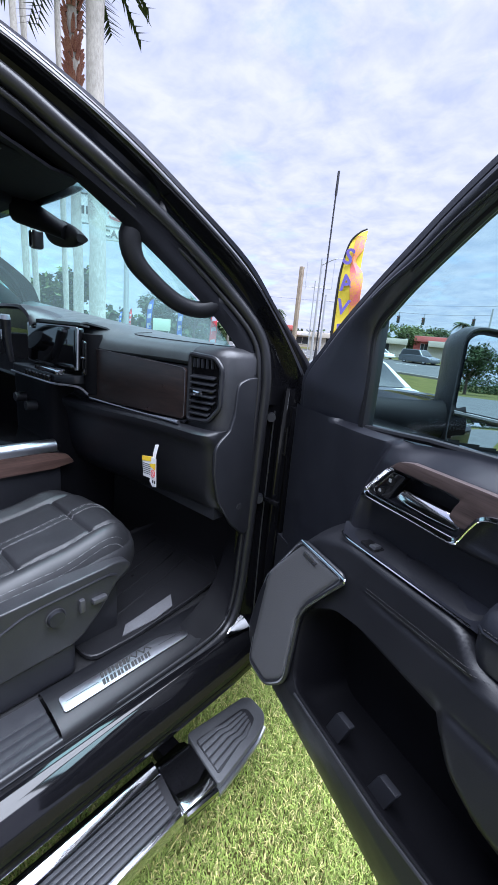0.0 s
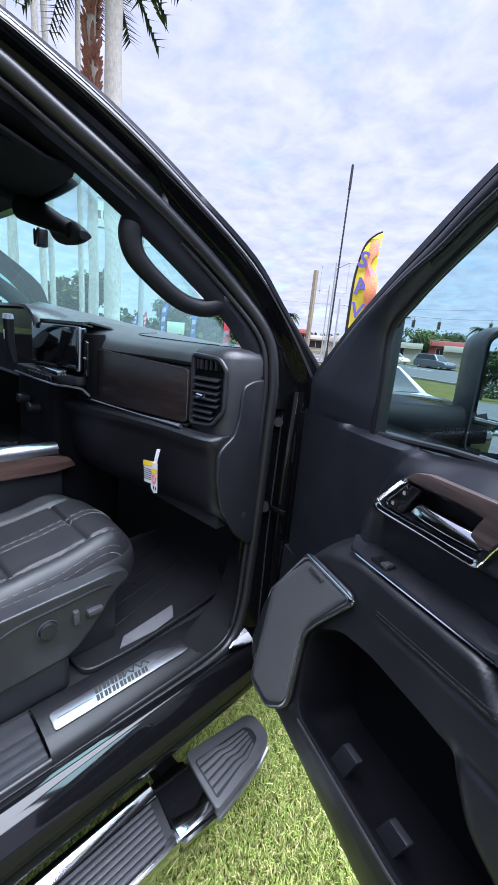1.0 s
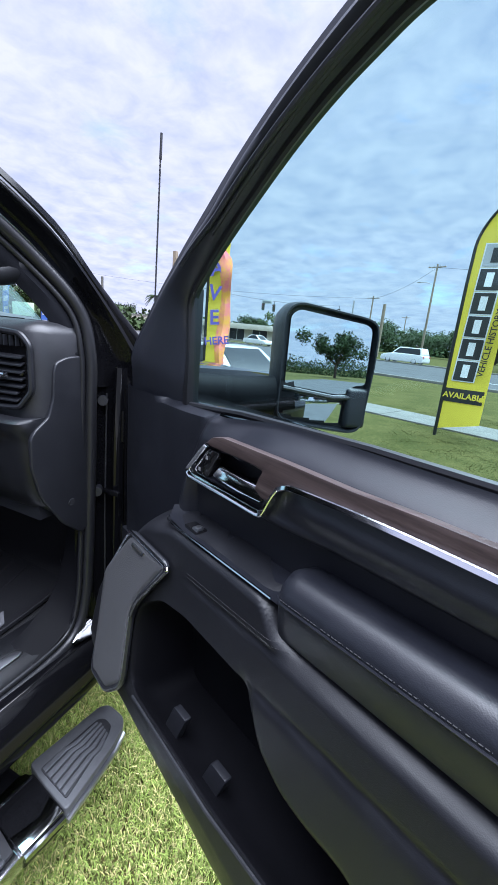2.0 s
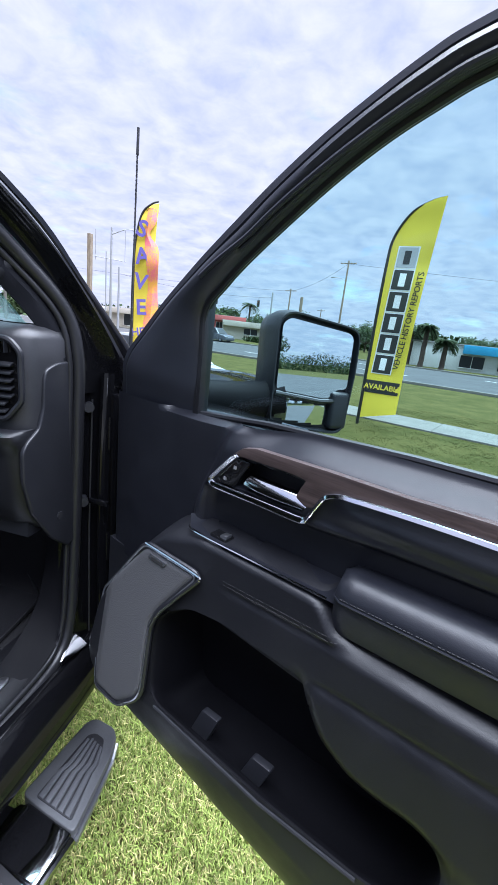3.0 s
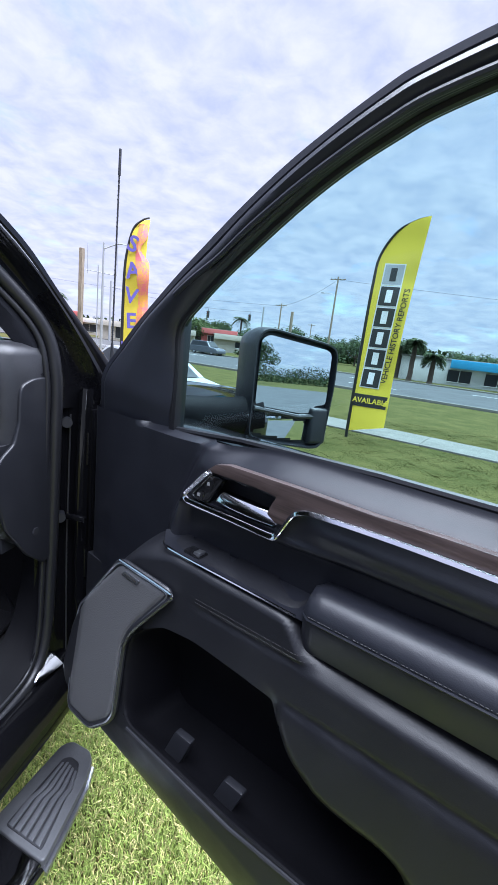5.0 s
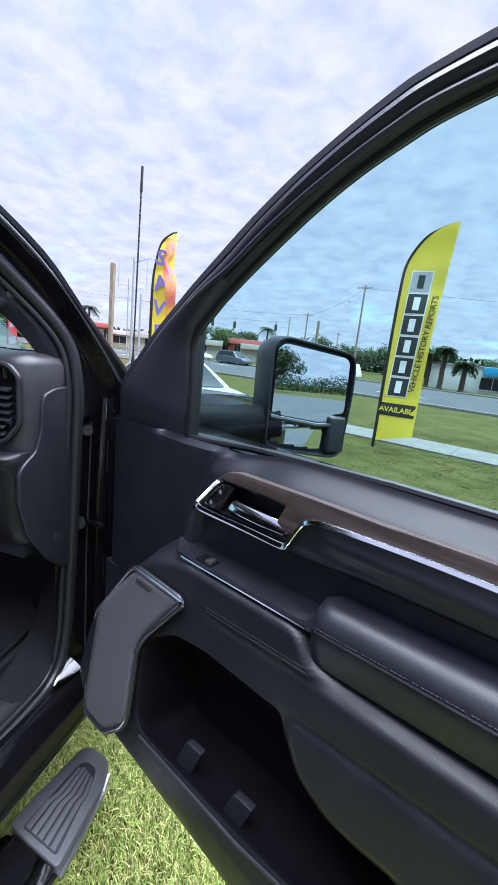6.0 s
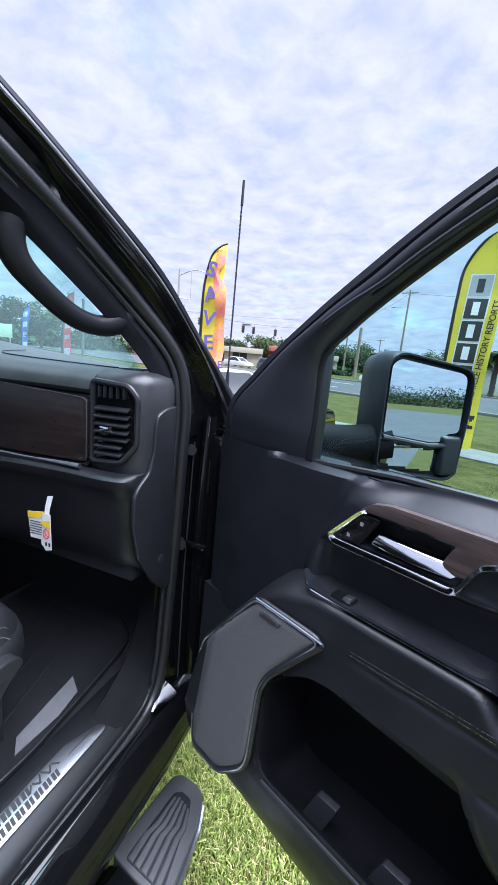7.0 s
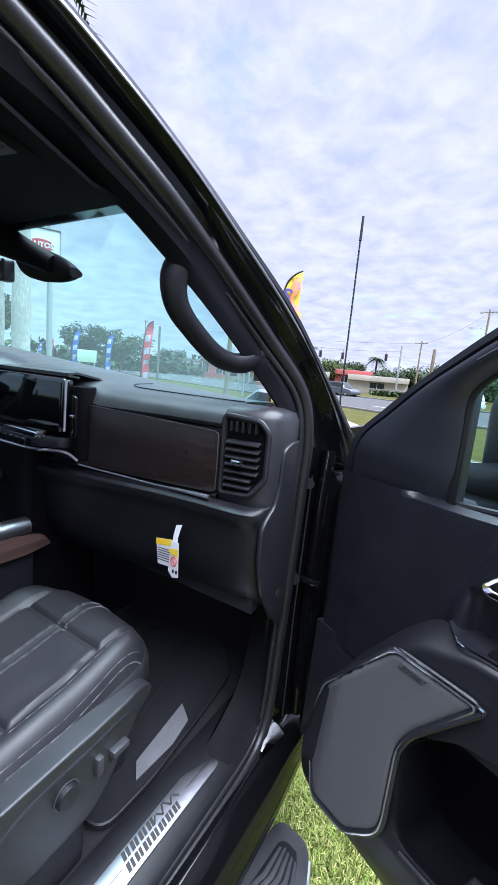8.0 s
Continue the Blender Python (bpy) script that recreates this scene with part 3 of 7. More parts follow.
part("windshield_pillar", thicken(loft(skin[10:]), -0.004), PILLAR_PAINT, truck, "gloss black painted windshield pillar and roof rail", sharp=50)
part("pillar_foot", thicken(loft(skin[:11]), -0.004), JAMB, truck, "black painted foot of the windshield pillar", sharp=50)
# Ridge bar: the sky reflected along the pillar is put into its lighter grey.
part("pillar_ridge", tube([row[6] + Vector((0.001, 0, 0.001)) for row in skin[8:]], [0.0062 * min(1.0, 0.1 + k / 9) for k in range(N_ROWS - 8)], 8), RIDGE_SHEEN, truck, "slim pillar ridge with sky sheen put into its grey")
left_skin = [[Vector((-p.x, p.y, p.z)) for p in row] for row in skin]
part("windshield_pillar", thicken(loft(left_skin), -0.004), BLACK_PAINT, truck, "gloss black painted windshield pillar and roof rail", sharp=50)
left_trim = [[Vector((-p.x, p.y, p.z)) for p in row] for row in trim_rows]
part("pillar_trim", thicken(loft(left_trim), 0.004), TRIM_GREY, truck, "grey windshield pillar trim on the driver's side")

# Grab handle on the pillar.
grab_line = spline([(0.822, -0.345, 1.930), (0.808, -0.392, 1.912), (0.799, -0.425, 1.872), (0.797, -0.412, 1.818), (0.801, -0.357, 1.772), (0.807, -0.290, 1.733), (0.816, -0.235, 1.718), (0.830, -0.188, 1.722), (0.846, -0.140, 1.748)], 40)
radii = [0.0235 + 0.013 * max(0.0, 1 - i / 18) + 0.007 * max(0.0, (i - 30) / 9) for i in range(40)]
part("grab_handle", tube(grab_line, radii, 16, flat=0.80), HANDLE_BLACK, truck, "black molded grab handle on the pillar")

# Windshield and roof.
rows = []
for i in range(15):
    s = -1 + 2 * i / 14
    b0 = Vector((0.885 * s, -0.045 + 0.33 * (1 - s * s), 1.535 + 0.02 * (1 - s * s)))
    t0 = Vector((0.760 * s, -0.548 + 0.16 * (1 - s * s), 1.972 + 0.085 * (1 - s * s)))
    rows.append([b0.lerp(t0, k / 8) + Vector((0, 0.035, 0.02)) * math.sin(math.pi * k / 8) for k in range(9)])
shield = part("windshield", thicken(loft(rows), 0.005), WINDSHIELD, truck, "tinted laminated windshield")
shield.visible_shadow = False
part("shield_band", thicken(loft([[r[8], r[7].lerp(r[8], 0.65)] for r in rows]), 0.002), GLOSS_BLACK, truck)
roof_rows = []
for i in range(13):
    s = -1 + 2 * i / 12
    edge = 1 - abs(s) ** 6
    roof_rows.append([(0.780 * s, y + (0.20 * (1 - s * s) if y > -0.8 else 0), z + 0.035 * edge + (0.03 * (1 - s * s) if y > -0.8 else 0)) for y, z in ((-0.55, 2.010), (-0.62, 2.085), (-0.76, 2.150), (-1.2, 2.195), (-1.8, 2.205), (-2.25, 2.17), (-2.32, 2.04))])
part("roof_panel", thicken(loft(roof_rows), 0.006), BLACK_PAINT, truck, "gloss black painted roof panel")
head_rows = []
for i in range(13):
    s = -1 + 2 * i / 12
    head_rows.append([(0.790 * s, y + 0.16 * (1 - s * s) * (1 if y > -0.7 else 0.4), z + (0.085 if y > -0.7 else 0.05) * (1 - s * s)) for y, z in ((-0.525, 1.990), (-0.550, 1.962), (-0.61, 1.965), (-0.76, 2.010), (-1.1, 2.065), (-1.7, 2.07), (-2.2, 2.05))])
part("headliner", thicken(loft(head_rows), 0.006), DARK_FABRIC, truck, "dark fabric headliner")
for s in (1, -1):
    visor = prism(rounded([(s * 0.26, -0.60), (s * 0.72, -0.625), (s * 0.72, -0.83), (s * 0.28, -0.80)], 0.03), lambda x, y, d: (x, y, 1.990 - 0.10 * (y + 0.60) + 0.06 * (1 - (x / 0.76) ** 2) + d), -0.010, 0.010, 0.006)
    v = part("sun_visor", visor, DARK_FABRIC, truck, "dark folded-up sun visor")
    if s > 0:
        part("visor_label", prism([(0.575, -0.665), (0.690, -0.670), (0.700, -0.755), (0.590, -0.750)], lambda x, y, d: (x, y, 1.990 - 0.10 * (y + 0.60) + 0.06 * (1 - (x / 0.76) ** 2) + d), -0.0125, -0.0105), GREY_LABEL, v, "grey printed warning label")
        for i in range(6):
            y = -0.682 - i * 0.011
            part("label_print", prism([(0.588, y), (0.688, y - 0.004), (0.688, y - 0.008), (0.588, y - 0.004)], lambda x, y, d: (x, y, 1.990 - 0.10 * (y + 0.60) + 0.06 * (1 - (x / 0.76) ** 2) + d), -0.0135, -0.0126), DARK_INK, v)
overhead = prism(rounded([(-0.16, -0.55), (0.16, -0.55), (0.13, -0.86), (-0.13, -0.86)], 0.05), lambda x, y, d: (x, y + 0.10, 2.055 - 0.05 * (y + 0.5) + d), -0.045, 0.02, 0.02, segments=3)
part("overhead_console", overhead, DARK_FABRIC, truck, "dark overhead console")

# Rear-view mirror on its stalk.
def mirror_section(s):
    w = 0.041 * math.sqrt(max(0.0, 1 - (s / 1.03) ** 4)) * (1 - 0.35 * max(0.0, s)) + 0.004
    c = Vector((0.196 + 0.149 * s, -0.317 - 0.011 * s, 1.949 - 0.028 * s))
    return [c + Vector((0, -0.010 * math.cos(a) if math.cos(a) > 0 else -0.030 * math.cos(a), w * math.sin(a))) for a in (2 * math.pi * k / 20 for k in range(20))]


mm = loft([mirror_section(-1 + 2 * i / 20) for i in range(21)], closed=True)
mm.verts.ensure_lookup_table()
mm.faces.new(mm.verts[:20])
mm.faces.new(mm.verts[-20:])
rear_mirror = part("inside_mirror", mm, SHADED_BLACK, truck, "black-backed inside mirror")
part("mirror_cover", tube(spline([(0.085, -0.410, 2.020), (0.13, -0.385, 1.998), (0.18, -0.358, 1.976), (0.25, -0.325, 1.946)], 12), [0.050 - 0.0022 * i for i in range(12)], 16), SHADED_BLACK, rear_mirror, "black molded cover over the mirror mount")
part("mirror_sensor", box(-0.088, -0.048, -0.300, -0.262, 1.925, 1.990, 0.010, segments=3), TRIM, rear_mirror, "small black sensor pod", m=Matrix.Translation((0.10, -0.056, -0.02)))
part("sensor_lens", prism(rounded([(-0.086, 1.930), (-0.062, 1.930), (-0.062, 1.986), (-0.086, 1.986)], 0.008), lambda x, z, d: (x, -0.3015 + d, z), -0.001, 0.002), MIRROR, rear_mirror, "small silvered pane", m=Matrix.Translation((0.10, -0.056, -0.02)))

# ---- dashboard ----
dash = thing("dashboard", "", "")
dash.parent = truck
tagged(dash, "black dashboard with a dark wood panel")


def dash_shift(x):
    lean = -0.075 * float(step(0.0, 0.6, 0.82 - x)) if x > 0.1 else -0.075
    return lean


xs = [-0.86 + 0.06 * i for i in range(28)] + [0.795]
top_line = [(0.26, 1.58), (0.05, 1.615), (-0.10, 1.618), (-0.165, 1.612), (-0.195, 1.602), (-0.214, 1.585), (-0.222, 1.566), (-0.214, 1.556), (-0.19, 1.552)]


def dash_lift(x, y):
    """The pad rises towards the windshield on the driver's side and over the screen."""
    far_ = 0.083 * max(0.0, 0.70 - x)
    near_ = 0.040 * float(step(0.40, 0.24, x))
    return near_ + (far_ - near_) * float(step(-0.20, 0.05, y))


pad_rows = [[(x, y + dash_shift(x), z + dash_lift(x, y)) for y, z in top_line] for x in xs]
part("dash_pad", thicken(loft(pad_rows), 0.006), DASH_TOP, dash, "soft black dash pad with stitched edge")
seam_line = [(x, y + dash_shift(x), 1.6185 + dash_lift(x, y)) for x, y in ((0.42, -0.03), (0.40, -0.08), (0.43, -0.11), (0.50, -0.118), (0.62, -0.118), (0.74, -0.115), (0.79, -0.110))]
part("airbag_seam", tube(spline(seam_line, 30), 0.0016, 6), KICK, dash, "fine seam of the airbag cover")
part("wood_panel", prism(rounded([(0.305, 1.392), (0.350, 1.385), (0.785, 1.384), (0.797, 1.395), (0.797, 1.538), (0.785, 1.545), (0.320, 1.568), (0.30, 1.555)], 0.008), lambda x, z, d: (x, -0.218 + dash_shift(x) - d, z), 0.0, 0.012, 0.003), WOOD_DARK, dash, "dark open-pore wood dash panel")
back_line = [(-0.195, 1.556), (-0.212, 1.55), (-0.212, 1.386), (-0.228, 1.378)]
part("panel_backing", thicken(along_x(back_line, xs, lambda x, z: dash_shift(x)), 0.006), TRIM, dash)
lip_line = [(-0.224, 1.371), (-0.246, 1.369), (-0.257, 1.364), (-0.262, 1.360), (-0.262, 1.346), (-0.256, 1.334), (-0.247, 1.322), (-0.243, 1.30), (-0.238, 1.24), (-0.228, 1.17), (-0.205, 1.12), (-0.165, 1.085), (-0.08, 1.06), (0.05, 1.05)]
roll_rows = [[(x, y + dash_shift(x), z) for y, z in lip_line] for x in xs if x > 0.10]
for x, back in ((0.84, 0.000), (0.875, 0.003), (0.900, 0.008), (0.918, 0.016), (0.930, 0.030), (0.935, 0.050), (0.936, 0.12)):
    roll_rows.append([(x, min(y + back, 0.05), z) for y, z in lip_line])
part("lower_dash", thicken(loft(roll_rows), 0.006), LOWER_TRIM, dash, "black lower dash with a rounded ledge")
strip = [(x, -0.2460 + dash_shift(x), 1.3770 + 0.012 * max(0.0, (0.62 - x) / 0.26)) for x in np.linspace(0.36, 0.792, 36)]
part("bright_strip", tube(strip, [0.0026 + 0.0042 * max(0.0, (i - 24) / 11) for i in range(36)], 8), SATIN, dash, "thin bright strip below the wood panel")
part("panel_edge", tube([(x, -0.2310 + dash_shift(x), z) for x, z in ((0.34, 1.566), (0.50, 1.5595), (0.65, 1.5525), (0.785, 1.5455), (0.796, 1.538), (0.7975, 1.46), (0.797, 1.396))], 0.0014, 6), SWITCH_METAL, dash, "fine metallic edge of the wood panel")

part("dash_core", box(0.0, 0.912, -0.185, 0.2, 1.07, 1.545), TRIM, dash)

# Right end of the dash: curved cap, side panel with its crease, tall vent.
cap_rows = []
for z, out_, in_ in ((1.618, 0.055, 0.050), (1.614, 0.034, 0.030), (1.604, 0.012, 0.010), (1.585, 0.0, 0.0), (1.50, -0.002, -0.001), (1.42, -0.003, -0.001), (1.372, -0.004, -0.001), (1.345, -0.005, -0.001)):
    cap_rows.append([(0.795, -0.206 + out_, z), (0.85, -0.203 + out_, z), (0.89, -0.196 + out_ * 0.9, z), (0.912 - in_ * 0.4, -0.186 + out_ * 0.8, z), (0.926 - in_ * 0.7, -0.170 + out_ * 0.6, z), (0.934 - in_, -0.148 + out_ * 0.4, z), (0.936 - in_, -0.10, z), (0.936 - in_, -0.03, z)])
part("dash_end_cap", thicken(loft(cap_rows), 0.006), TRIM_GREY, dash, "charcoal plastic dash end")
side_panel = prism(rounded([(-0.036, 1.533), (-0.100, 1.529), (-0.138, 1.515), (-0.147, 1.490), (-0.151, 1.420), (-0.167, 1.370), (-0.208, 1.342), (-0.224, 1.320), (-0.224, 1.240), (-0.200, 1.150), (-0.130, 1.045), (-0.067, 0.990), (-0.036, 1.000)], 0.012), lambda y, z, d: (0.930 + d, y, z), 0.0, 0.013, 0.005, segments=3)
part("dash_side_panel", side_panel, TRIM, dash, "black dash side panel")
part("panel_clip", bevel(cylinder((0.942, -0.100, 1.105), (0.945, -0.100, 1.105), 0.012, sides=6), 0.001), TRIM_GREY, dash)
vent = thing("side_vent", "", "")
vent.parent = dash
tagged(vent, "tall black air vent with a bright thumb knob")


def vent_put(x, z, d):
    return (x, -0.2145 + 0.30 * max(0, x - 0.85) - d, z)


vent_line = rounded([(0.804, 1.590), (0.898, 1.584), (0.921, 1.556), (0.921, 1.440), (0.886, 1.395), (0.804, 1.390)], 0.012)
rim_pts = [vent_put(x, z, 0.004) for x, z in vent_line]
part("vent_rim", tube(rim_pts, 0.0075, 8, closed=True), TRIM, vent)
part("vent_well", prism(vent_line, vent_put, -0.003, 0.001), GLOSS_BLACK, vent)
for i in range(7):
    z = 1.418 + i * 0.0185
    part("vent_slat", prism([(0.815, 0.0), (0.903 if i > 1 else 0.888, 0.0), (0.903 if i > 1 else 0.888, 0.013), (0.815, 0.013)], lambda x, d, w, z=z: (*vent_put(x, z, 0)[:1], vent_put(x, z, d)[1], z + w - d * 0.5), -0.0022, 0.0022, 0.0008), TRIM, vent)
for i in range(5):
    x = 0.826 + i * 0.016
    part("vent_blade", prism([(1.552, 0.0), (1.578, 0.0), (1.578, 0.010), (1.552, 0.010)], lambda z, d, w, x=x: (x + w, vent_put(x, z, d)[1], z), -0.0015, 0.0015), TRIM, vent)
part("vent_knob", box(0.842, 0.870, -0.240, -0.222, 1.472, 1.486, 0.005), CHROME, vent, "bright vent knob")

# Centre screen, stack and driver's side.
screen = part("centre_screen", prism(rounded([(-0.10, 1.478), (0.325, 1.478), (0.332, 1.49), (0.332, 1.628), (0.322, 1.636), (-0.10, 1.636)], 0.010), lambda x, z, d: (x, -0.335 + d - 0.03 * (1.55 - z), z), -0.006, 0.022, 0.005), GLOSS_BLACK, dash, "wide black touchscreen, switched off")
part("screen_face", prism(rounded([(-0.09, 1.488), (0.318, 1.488), (0.318, 1.624), (-0.09, 1.624)], 0.006), lambda x, z, d: (x, -0.3415 + d - 0.03 * (1.55 - z), z), -0.0015, 0.0, 0.0005), SCREEN, screen, "dark screen glass")
part("screen_frame", tube([(0.334, -0.338 - 0.03 * (1.55 - z), z) for z in (1.485, 1.52, 1.56, 1.60, 1.632)], 0.004, 6), SATIN, screen)
hood_line = [(-0.15, 1.596), (-0.22, 1.640), (-0.30, 1.654), (-0.325, 1.650), (-0.325, 1.640), (-0.29, 1.635)]
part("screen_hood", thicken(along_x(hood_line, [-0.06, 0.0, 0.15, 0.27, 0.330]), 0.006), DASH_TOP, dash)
pod = prism(rounded([(0.336, -0.322), (0.362, -0.318), (0.378, -0.300), (0.382, -0.270), (0.336, -0.240)], 0.012), lambda x, y, d: (x, y, 1.40 + d), 0.0, 0.215, 0.010, segments=3)
part("screen_pod", pod, SHADED_BLACK, dash, "black molded cheek beside the screen")
part("centre_vent", prism(rounded([(0.340, 1.462), (0.364, 1.468), (0.364, 1.588), (0.342, 1.594)], 0.008), lambda x, z, d: (x, -0.324 + d, z), -0.003, 0.006, 0.002), GLOSS_BLACK, dash, "narrow black centre vent")
part("centre_vent_knob", box(0.344, 0.362, -0.334, -0.325, 1.527, 1.535, 0.003), CHROME, dash)
ledge = prism(rounded([(-0.12, -0.25), (0.335, -0.25), (0.33, -0.345), (0.25, -0.392), (-0.12, -0.40)], 0.02), lambda x, y, d: (x, y, 1.455 + d), -0.022, 0.010, 0.006)
part("control_ledge", ledge, TRIM, dash, "black ledge with toggle switches")
part("ledge_bezel", box(0.10, 0.285, -0.398, -0.36, 1.462, 1.482, 0.006), CHROME, dash, "bright switch bezel")
for i in range(7):
    part("toggle_switch", box(0.03 + i * 0.032, 0.055 + i * 0.032, -0.408, -0.394, 1.435, 1.457, 0.004), GLOSS_BLACK, dash)
part("ledge_strip", tube(spline([(-0.12, -0.402, 1.432), (0.24, -0.398, 1.430), (0.31, -0.366, 1.429), (0.345, -0.340, 1.424), (0.375, -0.325, 1.404)], 24), 0.0042, 6), SATIN, dash, "bright trim line under the ledge")
part("console_face", box(-0.16, 0.195, -0.385, -0.10, 0.66, 1.44, 0.035, segments=3), SHADED_BLACK, dash, "black lower dash face with round knobs")
for x, z in ((-0.036, 1.335), (0.071, 1.316)):
    part("control_knob", bevel(cylinder((x, -0.385, z), (x, -0.425, z), 0.020, 0.018, 18), 0.003), TRIM_GREY, dash, "round black control knob")
cluster = [(-0.12, 1.66), (-0.22, 1.690), (-0.31, 1.706), (-0.345, 1.703), (-0.353, 1.692), (-0.33, 1.682), (-0.305, 1.46)]
cluster_rows = [[(x, y, z - drop * (z > 1.5)) for y, z in cluster] for x, drop in ((-0.62, 0.0), (-0.4, 0.0), (-0.2, 0.0), (-0.14, 0.004), (-0.09, 0.022), (-0.05, 0.046), (-0.035, 0.075))]
part("gauge_hood", thicken(loft(cluster_rows), 0.008), TRIM, dash, "black instrument hood")
part("gauge_glass", prism(rounded([(-0.60, 1.475), (-0.12, 1.475), (-0.12, 1.63), (-0.60, 1.63)], 0.012), lambda x, z, d: (x, -0.318 + d, z), -0.003, 0.004), SCREEN, dash)
wheel_m = look((-0.40, -0.53, 1.55), (-0.40, -0.10, 1.72))
wheel = thing("steering_wheel", "", "")
wheel.parent = truck
tagged(wheel, "black leather-wrapped steering wheel")
wheel.matrix_basis = wheel_m
part("wheel_rim", tube([(0.192 * math.cos(a), 0.192 * math.sin(a), 0) for a in (2 * math.pi * k / 40 for k in range(40))], 0.017, 10, closed=True), SEAT_LEATHER, wheel)
part("wheel_hub", bevel(cylinder((0, 0, -0.05), (0, 0, 0.015), 0.075, 0.068, 24), 0.01), TRIM, wheel)
for a in (0, 180, 270):
    c, s = math.cos(radians(a)), math.sin(radians(a))
    part("wheel_spoke", tube([(0.06 * c, 0.06 * s, -0.02), (0.185 * c, 0.185 * s, 0)], 0.018, 8), GLOSS_BLACK, wheel)
gear = part("gear_lever", tube([(-0.035, -0.43, 1.48), (-0.025, -0.445, 1.56), (-0.013, -0.450, 1.640)], [0.012, 0.017, 0.020], 12), TRIM, truck, "black column gear lever")
part("lever_cap", bevel(cylinder((-0.013, -0.450, 1.640), (-0.011, -0.4505, 1.656), 0.020, 0.017, 14), 0.003), SATIN, gear)
part("lever_mark", box(-0.006, 0.002, -0.472, -0.4685, 1.565, 1.60, 0.001), SATIN, gear)

# ---- centre console ----
console = thing("centre_console", "", "")
console.parent = truck
tagged(console, "black centre console with a wood side panel")
part("console_body", box(-0.24, 0.225, -1.70, -0.36, 0.645, 1.165, 0.02), TRIM, console)
part("lit_console_wood", prism(rounded([(-0.318, 1.112), (-0.345, 1.148), (-0.42, 1.166), (-0.70, 1.170), (-1.5, 1.170), (-1.5, 1.098), (-0.40, 1.098)], 0.01), lambda y, z, d: (0.225 + d, y, z), 0.0, 0.022, 0.008), LIT_WOOD, console, "open-pore wood side panel")
part("console_strip", along_y([(0.247, 1.168), (0.249, 1.182), (0.248, 1.194), (0.240, 1.204), (0.228, 1.209), (0.212, 1.209), (0.20, 1.18)], [-1.5, -0.9, -0.45, -0.385]), SATIN, console, "bright satin edge strip")
part("console_top", box(-0.23, 0.225, -1.7, -0.36, 1.165, 1.190, 0.008), GLOSS_BLACK, console)
for y in (-0.60, -0.74):
    ring = tube([(0.12 + 0.042 * math.cos(a), y + 0.042 * math.sin(a), 1.193) for a in (2 * math.pi * k / 24 for k in range(24))], 0.005, 6, closed=True)
    part("cup_ring", ring, TRIM_GREY, console, "black cup holder ring")
    part("cup_well", bevel(cylinder((0.12, y, 1.15), (0.12, y, 1.192), 0.038, sides=20), 0.001), CARPET, console)

# ---- front seat ----
seat = thing("front_seat", "", "")
seat.parent = truck
tagged(seat, "dark grey perforated leather passenger seat with pale stitching")
seat_line = rounded([(0.270, -1.20), (0.776, -1.20), (0.782, -0.80), (0.764, -0.425), (0.705, -0.335), (0.52, -0.312), (0.36, -0.330), (0.275, -0.43)], 0.06)


def seat_height(x, y):
    d = inside(seat_line, x, y)
    z = 0.930 + 0.100 * (1 - np.exp(-np.clip(d, 0, 1) / 0.020)) + 0.15 * np.minimum(y + 0.42, 0)
    z = z + 0.020 * np.exp(-(((x - 0.722) / 0.040) ** 2)) + 0.024 * np.exp(-(((x - 0.335) / 0.040) ** 2)) * step(-0.34, -0.50, y)
    z = z + 0.014 * step(-0.60, -0.45, y) - 0.012 * step(-0.42, -0.34, y)
    groove = np.zeros_like(x)
    for line, way_ in ((0.684, 1), (0.388, -1)):
        groove = np.maximum(groove, np.exp(-(((x - line + way_ * 0.03 * (y + 0.6)) / 0.006) ** 2)))
    on = (x < 0.684) & (x > 0.388)
    for line in (-0.480, -0.695, -0.91):
        groove = np.maximum(groove, on * np.exp(-(((y - line) / 0.006) ** 2)))
    groove = np.maximum(groove, 0.25 * np.exp(-(((x - 0.534) / 0.010) ** 4)))
    puff = 0.005 * np.abs(np.sin((y + 0.480) * np.pi / 0.215)) * on
    return z + puff - 0.013 * groove


cushion = part("seat_cushion", relief(0.25, 0.79, -1.20, -0.306, 0.0055, seat_height, lambda u, v: inside(seat_line, u, v), lambda u, n, v: (u, v, n)), SEAT_LEATHER, seat, "dark leather seat cushion")
ring = [Vector((x, y, 0)) for x, y in seat_line]
centre = Vector((0.47, -0.8, 0))
skirt_rows = []
for k, drop in ((0.968, -0.040), (0.988, -0.033), (1.006, -0.008), (1.012, 0.03), (0.992, 0.07)):
    skirt_rows.append([(centre.x + (p.x - centre.x) * k, centre.y + (p.y - centre.y) * k, 0.950 + 0.15 * min(p.y + 0.42, 0) - drop) for p in ring])
skirt = loft(skirt_rows, closed=True)
part("cushion_side", skirt, SEAT_LEATHER, cushion)
for x in (0.5175, 0.5225, 0.5455, 0.5505):
    stitches([(x, y, float(seat_height(np.array(x), np.array(y))) + 0.0020) for y in np.linspace(-1.15, -0.335, 160)], seat)
edge = [(0.748 - 0.05 * max(0, (y + 0.62)), y) for y in np.linspace(-1.15, -0.41, 140)]
for dx in (-0.040, 0.0, 0.008):
    stitches([(x + dx, y, float(seat_height(np.array(x + dx), np.array(y))) + 0.0024) for x, y in edge], seat)
